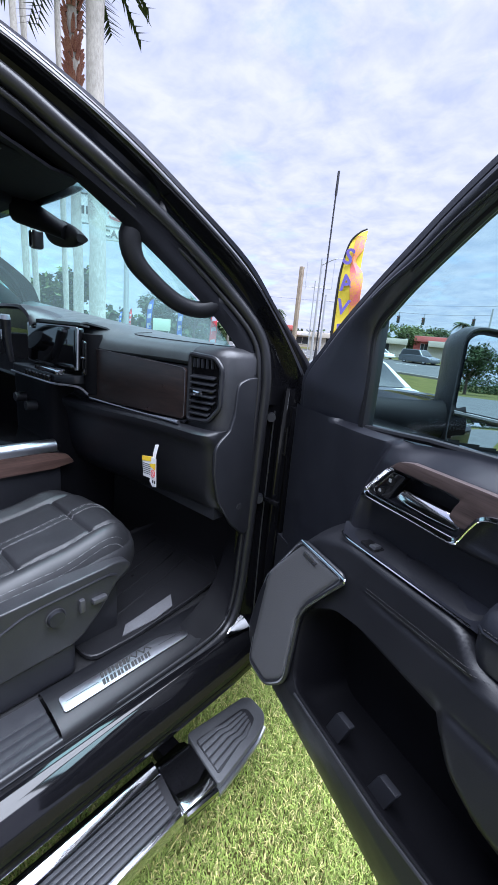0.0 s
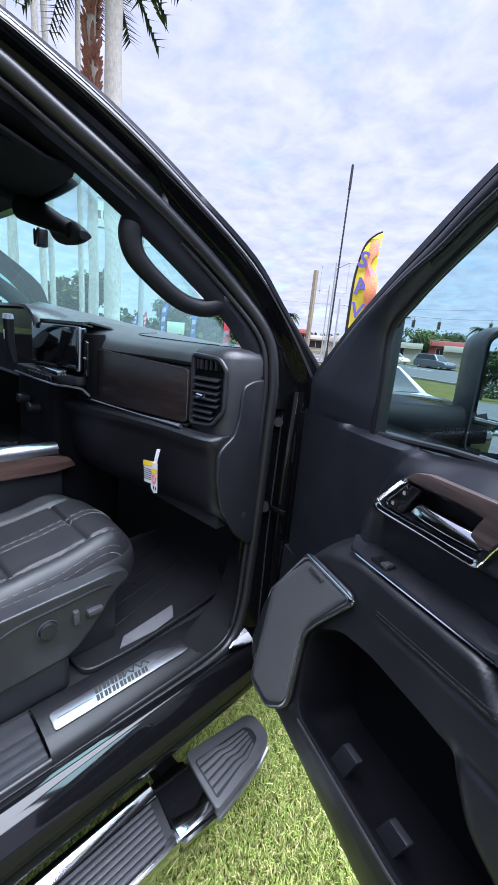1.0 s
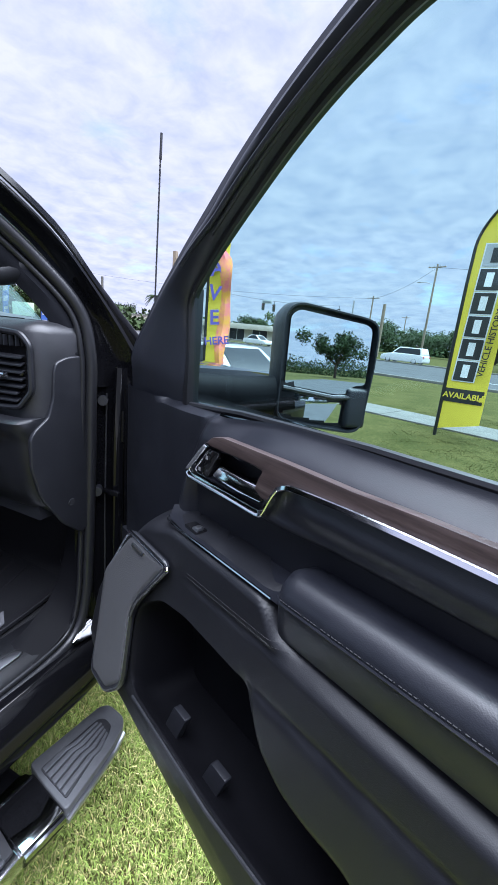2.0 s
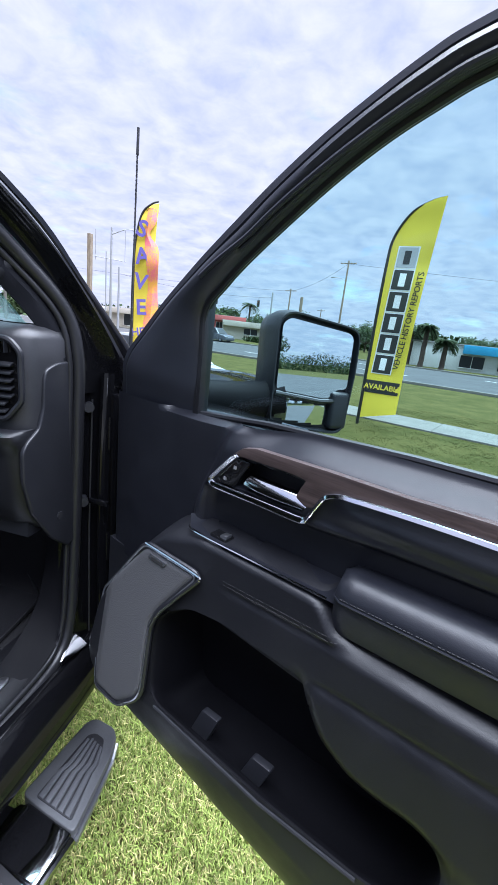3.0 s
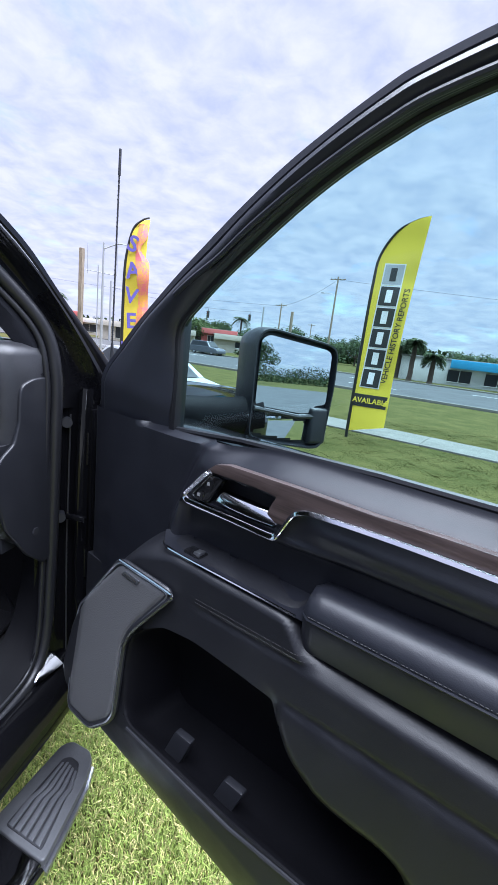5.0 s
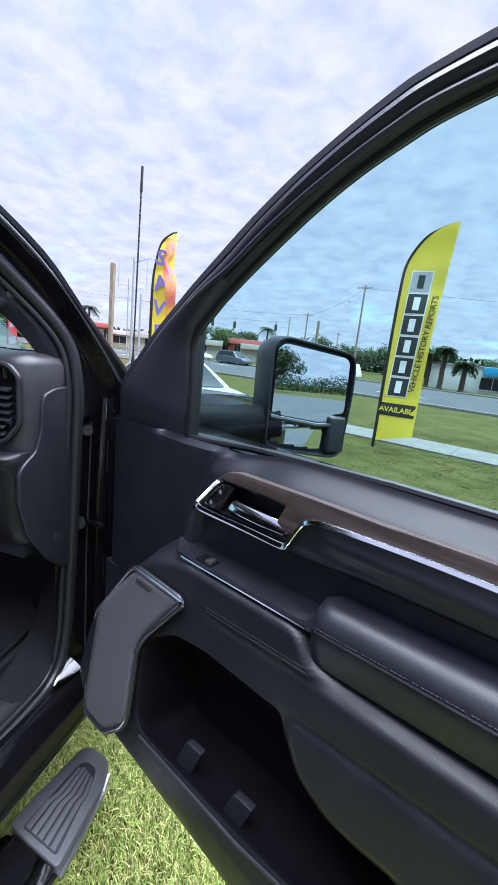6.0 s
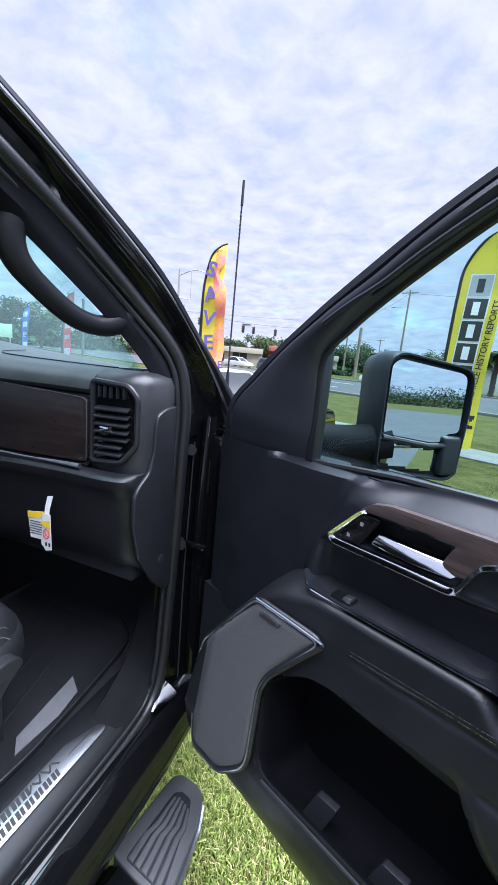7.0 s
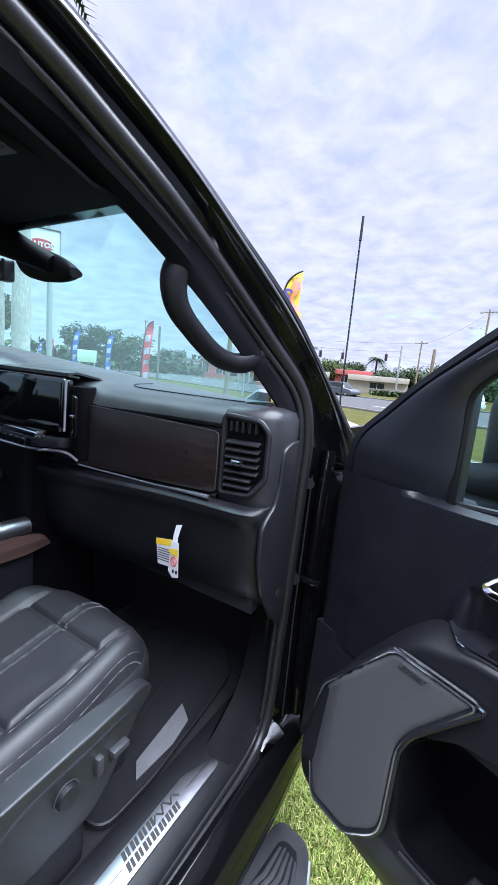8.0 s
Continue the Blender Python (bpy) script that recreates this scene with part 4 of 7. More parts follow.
shield_line = [(-1.25, 1.00), (-1.0, 0.985), (-0.80, 0.957), (-0.62, 0.970), (-0.47, 0.974), (-0.42, 0.962), (-0.400, 0.930), (-0.455, 0.905), (-0.52, 0.83), (-0.585, 0.765), (-0.80, 0.755), (-1.25, 0.755)]
part("seat_side_shield", prism(rounded(shield_line, 0.03), lambda y, z, d: (0.775 + d + 0.04 * (z - 0.9) - 0.02 * step(-0.55, -0.40, y), y, z), -0.03, 0.028, 0.018, segments=4), TRIM_GREY, seat, "charcoal plastic seat side shield")
crease_pts = [(-1.2, 0.875), (-0.95, 0.885), (-0.80, 0.900), (-0.72, 0.928), (-0.60, 0.940), (-0.50, 0.944), (-0.462, 0.930)]
part("shield_crease", tube(spline([(0.8035 + 0.04 * (z - 0.9) - 0.02 * float(step(-0.55, -0.40, y)), y, z) for y, z in crease_pts], 40), 0.0035, 6), TRIM, seat)
part("lumbar_knob", bevel(cylinder((0.800, -0.650, 0.886), (0.818, -0.650, 0.886), 0.024, 0.021, 20), 0.004), TRIM, seat, "round seat control")
part("knob_ring", tube([(0.808, -0.650 + 0.026 * math.cos(a), 0.886 + 0.026 * math.sin(a)) for a in (2 * math.pi * k / 24 for k in range(24))], 0.0014, 6, closed=True), SWITCH_METAL, seat, "thin bright ring")
part("recline_switch", box(0.798, 0.816, -0.586, -0.570, 0.868, 0.908, 0.005), SWITCH_METAL, seat, "upright bright-edged seat switch")
part("slide_switch", box(0.798, 0.818, -0.548, -0.503, 0.876, 0.893, 0.006), SWITCH_METAL, seat, "level bright-edged seat switch")
part("seat_riser", box(0.12, 0.785, -1.3, -0.585, 0.645, 0.772, 0.02, segments=3), TRIM, seat, "black seat base box")
part("seat_track", box(0.66, 0.70, -0.62, -0.40, 0.66, 0.86, 0.01), TRIM, seat)

# ---- the open passenger door ----
# Local axes: x from the hinges to the latch, y towards the outside, z up.
door = thing("passenger_door", "", "")
door.parent = truck
door.matrix_basis = pose(0.97, 0.05, 0, 0, 0, -26)
tagged(door, "open black passenger door with charcoal trim")
shell = prism(rounded([(0.03, 0.54), (1.19, 0.57), (1.19, 1.46), (0.10, 1.46), (0.03, 1.40)], 0.03), lambda u, z, d: (u, d, z), 0.045, 0.165, 0.012)
part("door_shell", shell, BLACK_PAINT, door, "gloss black painted door shell")
part("door_end_plate", box(0.018, 0.034, 0.02, 0.13, 0.60, 1.44, 0.004), BLACK_PAINT, door)

# Window frame: an outer lip and a broad inner band, then the glass.
COUNT = 60
frame_out = spline([(0.062, 0, 1.44), (0.097, 0, 1.558), (0.178, 0, 1.636), (0.261, 0, 1.706), (0.345, 0, 1.768), (0.425, 0, 1.823), (0.556, 0, 1.905), (0.663, 0, 1.963), (0.749, 0, 2.001), (0.822, 0, 2.029), (0.873, 0, 2.043), (1.0, 0, 2.062), (1.19, 0, 2.072)], COUNT)
frame_in = spline([(0.386, 0, 1.44), (0.387, 0, 1.53), (0.388, 0, 1.61), (0.394, 0, 1.695), (0.448, 0, 1.748), (0.500, 0, 1.789), (0.580, 0, 1.843), (0.684, 0, 1.907), (0.766, 0, 1.949), (0.838, 0, 1.977), (0.896, 0, 1.995), (1.0, 0, 2.012), (1.11, 0, 2.018)], COUNT)


def lean_in(p):
    """The upper part of the door leans towards the cab."""
    return p + Vector((0, -0.05 * max(0.0, (p.z - 1.45) / 0.6) ** 2, 0))


band = []
for a, b in zip(frame_out, frame_in):
    w = (b - a).length
    way = (b - a) / w
    sink = 0.018 * max(0.0, 1 - (a.z - 1.44) / 0.10)
    slim = 1 - 0.40 * min(1.0, max(0.0, (a.z - 1.75) / 0.25))
    row = []
    for dist, y in ((0.0, 0.058), (0.0, 0.022), (0.006, 0.010), (0.024, 0.008), (0.030, 0.016), (0.034, 0.016), (0.040, -0.002), (0.055, -0.008)):
        row.append(a + way * dist * slim + Vector((0, y + sink, 0)))
    for k, y in ((0.35, -0.006), (0.65, 0.002), (0.92, 0.012), (1.0, 0.022), (1.0, 0.045)):
        row.append(a + way * (0.055 * slim + (w - 0.055 * slim) * k) + Vector((0, y + sink, 0)))
    band.append([lean_in(p) for p in row])
part("window_frame", thicken(loft(band), 0.003), FRAME_TRIM, door, "dark window frame trim", sharp=45)
for share_, r_ in ((0.16, 0.0055), (0.62, 0.0045)):
    bead = []
    for a, b in list(zip(frame_out, frame_in))[(20 if share_ < 0.3 else 26):]:
        w = (b - a).length
        y = -0.007 if share_ < 0.3 else 0.001
        bead.append(a + (b - a) / w * (0.055 + (w - 0.055) * share_) + Vector((0, y, 0)))
    part("frame_bead", tube([lean_in(p) for p in bead], r_, 8), FRAME_TRIM, door)
part("frame_seal", tube([lean_in(p) + Vector((0, 0.03, -0.001)) for p in frame_out], 0.006, 8), RUBBER, door)
part("glass_run", tube([lean_in(p) + Vector((0, 0.026, 0)) for p in frame_in], 0.008, 8), RUBBER, door)
pane_line = [(p.x - 0.004, p.z + 0.004) for p in frame_in] + [(1.11, 1.44)]
pane = part("window_pane", prism(pane_line, lambda u, z, d: (u, 0.035 + d - 0.05 * ((z - 1.45) / 0.6) ** 2, z), 0.0, 0.004), WINDOW, door, "blue-green tinted side window glass")
pane.visible_shadow = False
part("rear_frame", box(1.105, 1.19, 0.0, 0.07, 1.44, 2.10, 0.01), TRIM, door)

# Upper trim: flat front panel, padded belt, recess for the handle.
pad_line = rounded([(0.545, 1.53), (0.520, 1.455), (0.470, 1.352), (0.430, 1.250), (0.44, 1.15), (1.25, 1.15), (1.25, 1.53)], 0.03)
bowl_line = rounded([(0.522, 1.350), (0.575, 1.409), (0.738, 1.412), (0.730, 1.386), (0.746, 1.351), (0.532, 1.343)], 0.010)
pull_line = rounded([(0.47, 1.325), (0.52, 1.331), (0.76, 1.333), (0.90, 1.347), (1.30, 1.366), (1.30, 1.10), (0.47, 1.10)], 0.02)


def belt(u):
    return 1.462 + 0.006 * step(0.40, 0.57, u) + 0.020 * step(0.55, 0.76, u)


def upper_depth(u, z):
    n = 0.004 + 0.022 * step(-0.004, 0.030, inside(pad_line, u, z))
    n = n - 0.010 * step(0.20, 0.06, u)
    roll = step(-0.055, 0.0, z - belt(u))
    n = n - 0.048 * roll * step(0.48, 0.66, u) - 0.030 * step(-0.012, 0.0, z - belt(u)) * step(0.60, 0.50, u) * step(0.27, 0.33, u)
    n = n - 0.055 * step(0.0, 0.012, inside(bowl_line, u, z)) - 0.030 * step(0.0, 0.022, inside(pull_line, u, z)) + 0.005 * np.exp(-((inside(pull_line, u, z) + 0.004) / 0.007) ** 2) * step(0.72, 0.80, u)
    n = n + 0.012 * np.exp(-(((z - 1.383) / 0.024) ** 2)) * step(0.77, 0.86, u)
    return n - 0.03 * step(0.085, 0.055, u)


part("upper_trim", relief(0.03, 1.19, 0.98, 1.50, 0.006, upper_depth, lambda u, z: u - 0.045 - 0.02 * step(1.38, 1.46, z), top=belt), SOFT_TRIM, door, "charcoal padded upper door trim", sharp=60)
part("front_trim", prism([(0.05, 0.60), (0.30, 0.60), (0.36, 1.0), (0.062, 1.0)], lambda u, z, d: (u, d, z), 0.0, 0.02), TRIM, door)
part("belt_seal", tube([(0.388, 0.030, 1.458), (0.6, 0.030, 1.478), (0.9, 0.030, 1.490), (1.11, 0.030, 1.492)], 0.008, 8), RUBBER, door)
part("division_bar", box(0.375, 0.396, 0.018, 0.05, 1.455, 1.72, 0.004), RUBBER, door)

# Lower trim: bulging pocket panel with the speaker and the armrest.
low_line = rounded([(0.165, 0.60), (0.172, 0.80), (0.192, 0.93), (0.25, 1.03), (0.34, 1.145), (0.405, 1.212), (0.450, 1.230), (0.50, 1.234), (0.838, 1.250), (0.892, 1.212), (1.25, 1.224), (1.25, 0.64), (0.85, 0.615), (0.56, 0.575), (0.40, 0.562), (0.26, 0.565)], 0.03)
bin_line = rounded([(0.456, 0.935), (0.460, 0.997), (0.490, 1.035), (0.554, 1.077), (0.645, 1.095), (0.832, 1.100), (0.848, 1.065), (0.884, 1.020), (0.940, 0.995), (0.995, 0.992), (1.050, 1.000), (1.085, 0.990), (1.104, 0.955), (1.090, 0.905), (1.058, 0.876), (1.007, 0.859), (0.809, 0.829), (0.502, 0.806), (0.474, 0.825)], 0.022)
soft_line = rounded([(0.838, 1.10), (0.862, 1.113), (1.25, 1.138), (1.25, 0.985), (1.10, 0.980), (1.05, 0.985), (0.94, 0.980), (0.875, 1.005), (0.838, 1.06)], 0.015)


def face(z):
    return np.where(z > 0.78, 0.100 + 0.13 * (1.16 - z), 0.149 - 1.9 * (0.78 - z) ** 2)


def lower_depth(u, z):
    d = inside(low_line, u, z)
    n = -0.03 + (face(z) + 0.03) * np.clip(1 - (1 - np.clip(d / (0.040 - 0.027 * step(0.45, 0.56, u) * step(0.88, 0.82, u) * step(0.90, 1.0, z)), 0, 1)) ** 2, 0, 1) ** 0.7
    n = n + 0.004 * step(0.0, 0.03, inside(soft_line, u, z))
    n = n - 0.005 * np.exp(-(((z - seam(u) + 0.009) / 0.005) ** 2)) * step(0.60, 0.70, u)
    n = n - 0.004 * np.exp(-(((z - 1.104 - 0.085 * (u - 0.85)) / 0.0045) ** 2)) * step(0.845, 0.875, u)
    return n - 0.010 * step(-0.022, 0.004, inside(bin_line, u, z)) * step(0.80, 0.86, u) * step(0.93, 0.97, z)


def seam(u):
    return 1.176 + 0.075 * (u - 0.694)


lower = part("lower_trim", relief(0.155, 1.19, 0.545, 1.245, 0.006, lower_depth, lambda u, z: inside(low_line, u, z) + 0.004, hole=bin_line), LOWER_TRIM, door, "charcoal lower door trim with a deep map pocket", sharp=70)


def on_face(u, z, lift=0.0):
    return (u, -(float(lower_depth(np.array(u), np.array(z))) + lift), z)


# Pocket liner: the darkness of the recess is put into its colour.
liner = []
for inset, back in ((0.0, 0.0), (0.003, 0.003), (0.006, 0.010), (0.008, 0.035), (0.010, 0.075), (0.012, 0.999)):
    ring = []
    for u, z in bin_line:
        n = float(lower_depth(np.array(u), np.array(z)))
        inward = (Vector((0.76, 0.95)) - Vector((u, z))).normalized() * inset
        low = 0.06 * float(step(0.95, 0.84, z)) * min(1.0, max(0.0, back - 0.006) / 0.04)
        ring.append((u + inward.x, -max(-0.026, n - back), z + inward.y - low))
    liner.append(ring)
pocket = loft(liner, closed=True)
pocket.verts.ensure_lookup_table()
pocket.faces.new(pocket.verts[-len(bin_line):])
part("pocket_liner", pocket, SHADED_BLACK, lower, "deep black pocket liner", sharp=50)
for dz in (0.0, 0.007):
    stitches([on_face(u, float(seam(u)) + dz, 0.0006) for u in np.linspace(0.63, 1.17, 70)], lower, 0.006, 0.0042, 0.0006, thread=DARK_THREAD)
rim = [on_face(u, 0.797 + 0.00 * u + (0.022 * (u - 0.5) / 0.31 if u < 0.81 else 0.022 + 0.18 * (u - 0.81)), 0.001) for u in np.linspace(0.50, 1.0, 30)]
part("pocket_rim", tube(rim, 0.0035, 6), TRIM_GREY, lower)
for u in (0.578, 0.724):
    tab = prism(rounded([(u, 0.750), (u + 0.030, 0.836), (u + 0.078, 0.842), (u + 0.050, 0.755)], 0.006), lambda a, b, d: (a, -d - 0.10 * (0.80 - b), b), 0.088, 0.104, 0.005)
    part("pocket_divider", tab, TRIM, lower, "grey molded bottle divider")
speaker_line = [(0.396, 1.163), (0.574, 1.166), (0.470, 1.028), (0.452, 0.985), (0.460, 0.818), (0.446, 0.785), (0.382, 0.722), (0.275, 0.712), (0.225, 0.772), (0.205, 0.866), (0.220, 0.945)]


def speaker_put(u, z, d):
    n = 0.104 + 0.13 * (1.16 - z) + 0.002
    n = n - 0.035 * float(step(0.30, 0.20, u))
    return (u, -(n + d), z)


def speaker_depth(u, z):
    d = inside(speaker_out, u, z)
    return 0.106 + 0.13 * (1.16 - z) - 0.035 * step(0.30, 0.20, u) + 0.010 * step(0.0, 0.012, d)


speaker_out = rounded(speaker_line, 0.022)
grille_mat = mat("speaker_mesh", (0.080, 0.080, 0.085), 0.48, var=0.05, metal=0.0)
gt = grille_mat.node_tree
gc = gt.nodes.new("ShaderNodeTexCoord")
gv = node(gt, "ShaderNodeTexVoronoi", Scale=520.0)
gt.links.new(gc.outputs["Object"], gv.inputs["Vector"])
gb = node(gt, "ShaderNodeBump", Strength=0.3, Distance=0.002)
gt.links.new(gv.outputs["Distance"], gb.inputs["Height"])
gt.links.new(gb.outputs["Normal"], gt.nodes["Principled BSDF"].inputs["Normal"])
speaker = part("speaker_grille", relief(0.20, 0.59, 0.70, 1.175, 0.006, speaker_depth, lambda u, z: inside(speaker_out, u, z)), grille_mat, door, "dark grey speaker grille with a bright rim", sharp=60)
outline = [Vector(speaker_put(u, z, 0.004)) for u, z in speaker_out]
part("speaker_bezel", tube(outline, 0.0075, 8, closed=True), TRIM, speaker)
part("speaker_rim", tube([Vector(speaker_put(u, z, 0.0095)) for u, z in speaker_out], 0.0028, 6, closed=True), SATIN, speaker, "satin metal rim")
part("speaker_edge", tube(spline([speaker_put(u, z, 0.012) for u, z in ((0.40, 1.168), (0.49, 1.170), (0.575, 1.170), (0.580, 1.163))], 12), 0.0030, 6), CHROME, speaker, "bright top edge")
part("speaker_edge", tube(spline([speaker_put(u, z, 0.010) for u, z in ((0.578, 1.160), (0.52, 1.088), (0.476, 1.030), (0.459, 0.985))], 14), 0.005, 6), TRIM, speaker)
part("speaker_badge", prism([(0.415, 1.140), (0.470, 1.140), (0.478, 1.150), (0.423, 1.150)], speaker_put, 0.009, 0.013), SATIN, speaker, "small metal badge with unreadable lettering")
part("badge_print", prism([(0.424, 1.1425), (0.466, 1.1425), (0.470, 1.1475), (0.428, 1.1475)], speaker_put, 0.013, 0.0136), DARK_INK, speaker)

# Shelf edge with its bright line, window switch and armrest.
shelf = spline([(0.488, -0.066, 1.2345), (0.500, -0.074, 1.2330), (0.537, -0.079, 1.2345), (0.698, -0.080, 1.2425), (0.842, -0.080, 1.2490)], 30)
part("shelf_strip", tube(shelf, 0.0024, 6), CHROME, door, "bright metal shelf edge")
part("shelf_top", loft([[(u, y0, z), (u, y0 + 0.03, z - 0.004), (u, 0.012, z - 0.002)] for u, y0, z in ((0.455, -0.035, 1.240), (0.49, -0.066, 1.230), (0.60, -0.078, 1.235), (0.72, -0.079, 1.241), (0.84, -0.079, 1.246), (0.90, -0.070, 1.240))]), SOFT_TRIM, door)
switch = box(0.545, 0.592, -0.060, -0.032, 1.226, 1.238, 0.003)
part("window_switch_base", switch, GLOSS_BLACK, door, "gloss black switch base")
part("window_switch", prism([(0.570, 1.236), (0.589, 1.236), (0.591, 1.246), (0.573, 1.243)], lambda u, z, d: (u, d, z), -0.058, -0.040, 0.002), SATIN, door, "small bright window switch")
arm_rows = []
for i in range(26):
    s = i / 25
    u = 0.838 + 0.36 * s
    k = min(1.0, math.sqrt(max(0.0, 1 - (1 - min(1, s / 0.09)) ** 2)) * 0.80 + 0.20)
    tilt = 0.06 * (u - 0.88)
    prof = [(-0.02, 1.284), (0.015, 1.291), (0.042, 1.297), (0.056, 1.297), (0.069, 1.290), (0.080, 1.279), (0.086, 1.264), (0.085, 1.240), (0.083, 1.215), (0.08, 1.20), (0.03, 1.19)]
    arm_rows.append([(u, -(0.0 + n * k), 1.255 + (z - 1.255) * (0.45 + 0.55 * k) + tilt) for n, z in prof])
armrest = part("armrest", loft(arm_rows), SOFT_TRIM, door, "padded dark leather armrest with pale stitching")
stitches([(r[6][0], r[6][1] - 0.0006, r[6][2] + 0.002) for r in arm_rows[2:]], armrest, 0.006, 0.0042, 0.0008, thread=DARK_THREAD)
part("armrest_pipe", tube([(r[6][0], r[6][1] - 0.0005, r[6][2] - 0.004) for r in arm_rows], 0.0024, 6), SOFT_TRIM, armrest)

# Handle pod: wood strip, bright frame, lock buttons and lever.
wood_line = rounded([(0.566, 1.416), (0.590, 1.435), (0.625, 1.443), (0.78, 1.446), (0.922, 1.446), (1.02, 1.450), (1.19, 1.452), (1.19, 1.424), (1.026, 1.423), (0.927, 1.420), (0.837, 1.415), (0.802, 1.409), (0.786, 1.399), (0.764, 1.370), (0.748, 1.368), (0.727, 1.379), (0.735, 1.400), (0.744, 1.416), (0.72, 1.419), (0.663, 1.4185), (0.609, 1.417)], 0.005)
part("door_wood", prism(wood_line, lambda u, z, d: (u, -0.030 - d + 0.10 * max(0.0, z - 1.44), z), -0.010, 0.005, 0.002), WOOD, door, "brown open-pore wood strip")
chrome_line = spline([(0.582, -0.034, 1.417), (0.570, -0.035, 1.412), (0.545, -0.035, 1.386), (0.516, -0.035, 1.354), (0.510, -0.035, 1.345), (0.515, -0.035, 1.338), (0.528, -0.035, 1.335), (0.58, -0.035, 1.336), (0.66, -0.036, 1.339), (0.735, -0.037, 1.341), (0.752, -0.037, 1.344), (0.760, -0.037, 1.353), (0.772, -0.037, 1.377), (0.784, -0.037, 1.397), (0.794, -0.037, 1.405), (0.810, -0.037, 1.411), (0.837, -0.037, 1.414), (0.93, -0.037, 1.419), (1.03, -0.037, 1.422), (1.19, -0.037, 1.423)], 140)
frame_band = []
for i, p in enumerate(chrome_line):
    along = (chrome_line[min(i + 1, 139)] - chrome_line[max(i - 1, 0)]).normalized()
    out_ = along.cross(Vector((0, 1, 0))).normalized()
    wide = 0.0060 if p.z < 1.347 else 0.0042
    frame_band.append([p + out_ * k * wide + Vector((0, y, 0)) for k, y in ((1.0, 0.006), (1.0, -0.001), (0.7, -0.003), (-0.6, -0.0065), (-1.0, -0.005), (-1.0, 0.006))])
part("bright_frame", loft(frame_band), CHROME, door, "bright metal trim line round the handle", sharp=25)
button_base = prism(rounded([(0.524, 1.350), (0.574, 1.408), (0.610, 1.408), (0.572, 1.344), (0.534, 1.342)], 0.006), lambda u, z, d: (u, -d, z), 0.012, 0.030, 0.003)
part("lock_panel", button_base, GLOSS_BLACK, door, "gloss black lock button panel")
for u, z in ((0.548, 1.357), (0.573, 1.388)):
    part("lock_button", prism(rounded([(u - 0.012, z - 0.011), (u + 0.008, z - 0.011), (u + 0.015, z + 0.009), (u - 0.003, z + 0.009)], 0.003), lambda a, b, d: (a, -d, b), 0.030, 0.0312), GLOSS_BLACK, door)
    part("lock_mark", box(u - 0.003, u + 0.004, -0.0342, -0.033, z - 0.003, z + 0.004), THREAD, door, "tiny pale lock symbol")
def lever_section(s_, u, z0, h):
    ring = []
    for k in range(16):
        a = 2 * math.pi * k / 16
        c, q = math.cos(a), math.sin(a)
        ring.append((u + 0.004 * q, -(0.022 + 0.006 * math.sin(math.pi * s_)) - 0.008 * math.copysign(abs(c) ** 0.35, c) + 0.75 * h * math.copysign(abs(q) ** 0.35, q), z0 + h * math.copysign(abs(q) ** 0.35, q)))
    return ring


lever = loft([lever_section(*v) for v in ((0, 0.603, 1.370, 0.007), (0.03, 0.606, 1.3705, 0.0105), (0.3, 0.645, 1.371, 0.0110), (0.6, 0.690, 1.371, 0.0110), (0.95, 0.748, 1.371, 0.0105), (1, 0.752, 1.3715, 0.007))], closed=True)
lever.verts.ensure_lookup_table()
lever.faces.new(lever.verts[:16]), lever.faces.new(lever.verts[-16:])
part("door_handle", lever, CHROME, door, "bright metal inside door handle")

# Towing mirror on its arm outside the window.
mirror = thing("towing_mirror", "", "")
mirror.parent = truck
tagged(mirror, "large black towing mirror with an upper pane and a wide-angle lower pane")
MIRROR_POSE = Matrix.Translation((1.555, 0.272, 1.555)) @ pose(0, 0, 0, 0, 0, 36) @ pose(0, 0, 0, -2, 0, 0)
mirror.matrix_basis = MIRROR_POSE
m_line = rounded([(-0.138, -0.160), (0.105, -0.188), (0.132, -0.165), (0.148, 0.02), (0.146, 0.130), (0.120, 0.150), (-0.105, 0.178), (-0.140, 0.150)], 0.035, 5)
cup = bmesh.new()
loft([[(x * k, y, z * k) for x, z in m_line] for k, y in ((0.93, 0.012), (0.965, -0.012), (0.99, -0.012), (1.015, 0.006), (1.03, 0.06), (0.98, 0.13), (0.80, 0.175), (0.45, 0.19))], cup, closed=True)
cup.verts.ensure_lookup_table()
cup.faces.new(cup.verts[-len(m_line):])
part("mirror_housing", cup, TRIM, mirror, "grained black mirror housing")
part("mirror_back", prism([(x * 0.94, z * 0.94) for x, z in m_line], lambda x, z, d: (x, d, z), 0.014, 0.020), TRIM, mirror)
upper_pane = rounded([(-0.118, -0.052), (0.040, -0.072), (0.078, -0.068), (0.088, -0.045), (0.128, -0.040), (0.128, 0.118), (0.112, 0.132), (-0.095, 0.157), (-0.118, 0.140)], 0.014)
lower_pane = rounded([(-0.118, -0.142), (0.070, -0.165), (0.070, -0.098), (0.035, -0.092), (-0.118, -0.070)], 0.012)
part("mirror_glass", prism(upper_pane, lambda x, z, d: (x, d - 0.02 * x, z), 0.002, 0.006), MIRROR, mirror, "flat upper mirror pane")
low = relief(-0.12, 0.075, -0.17, -0.065, 0.006, lambda u, z: 0.004 - 1.2 * ((u + 0.02) ** 2 + (z + 0.115) ** 2), lambda u, z: inside(lower_pane, u, z))
part("wide_angle_glass", low, MIRROR, mirror, "curved wide-angle mirror pane", sharp=80)
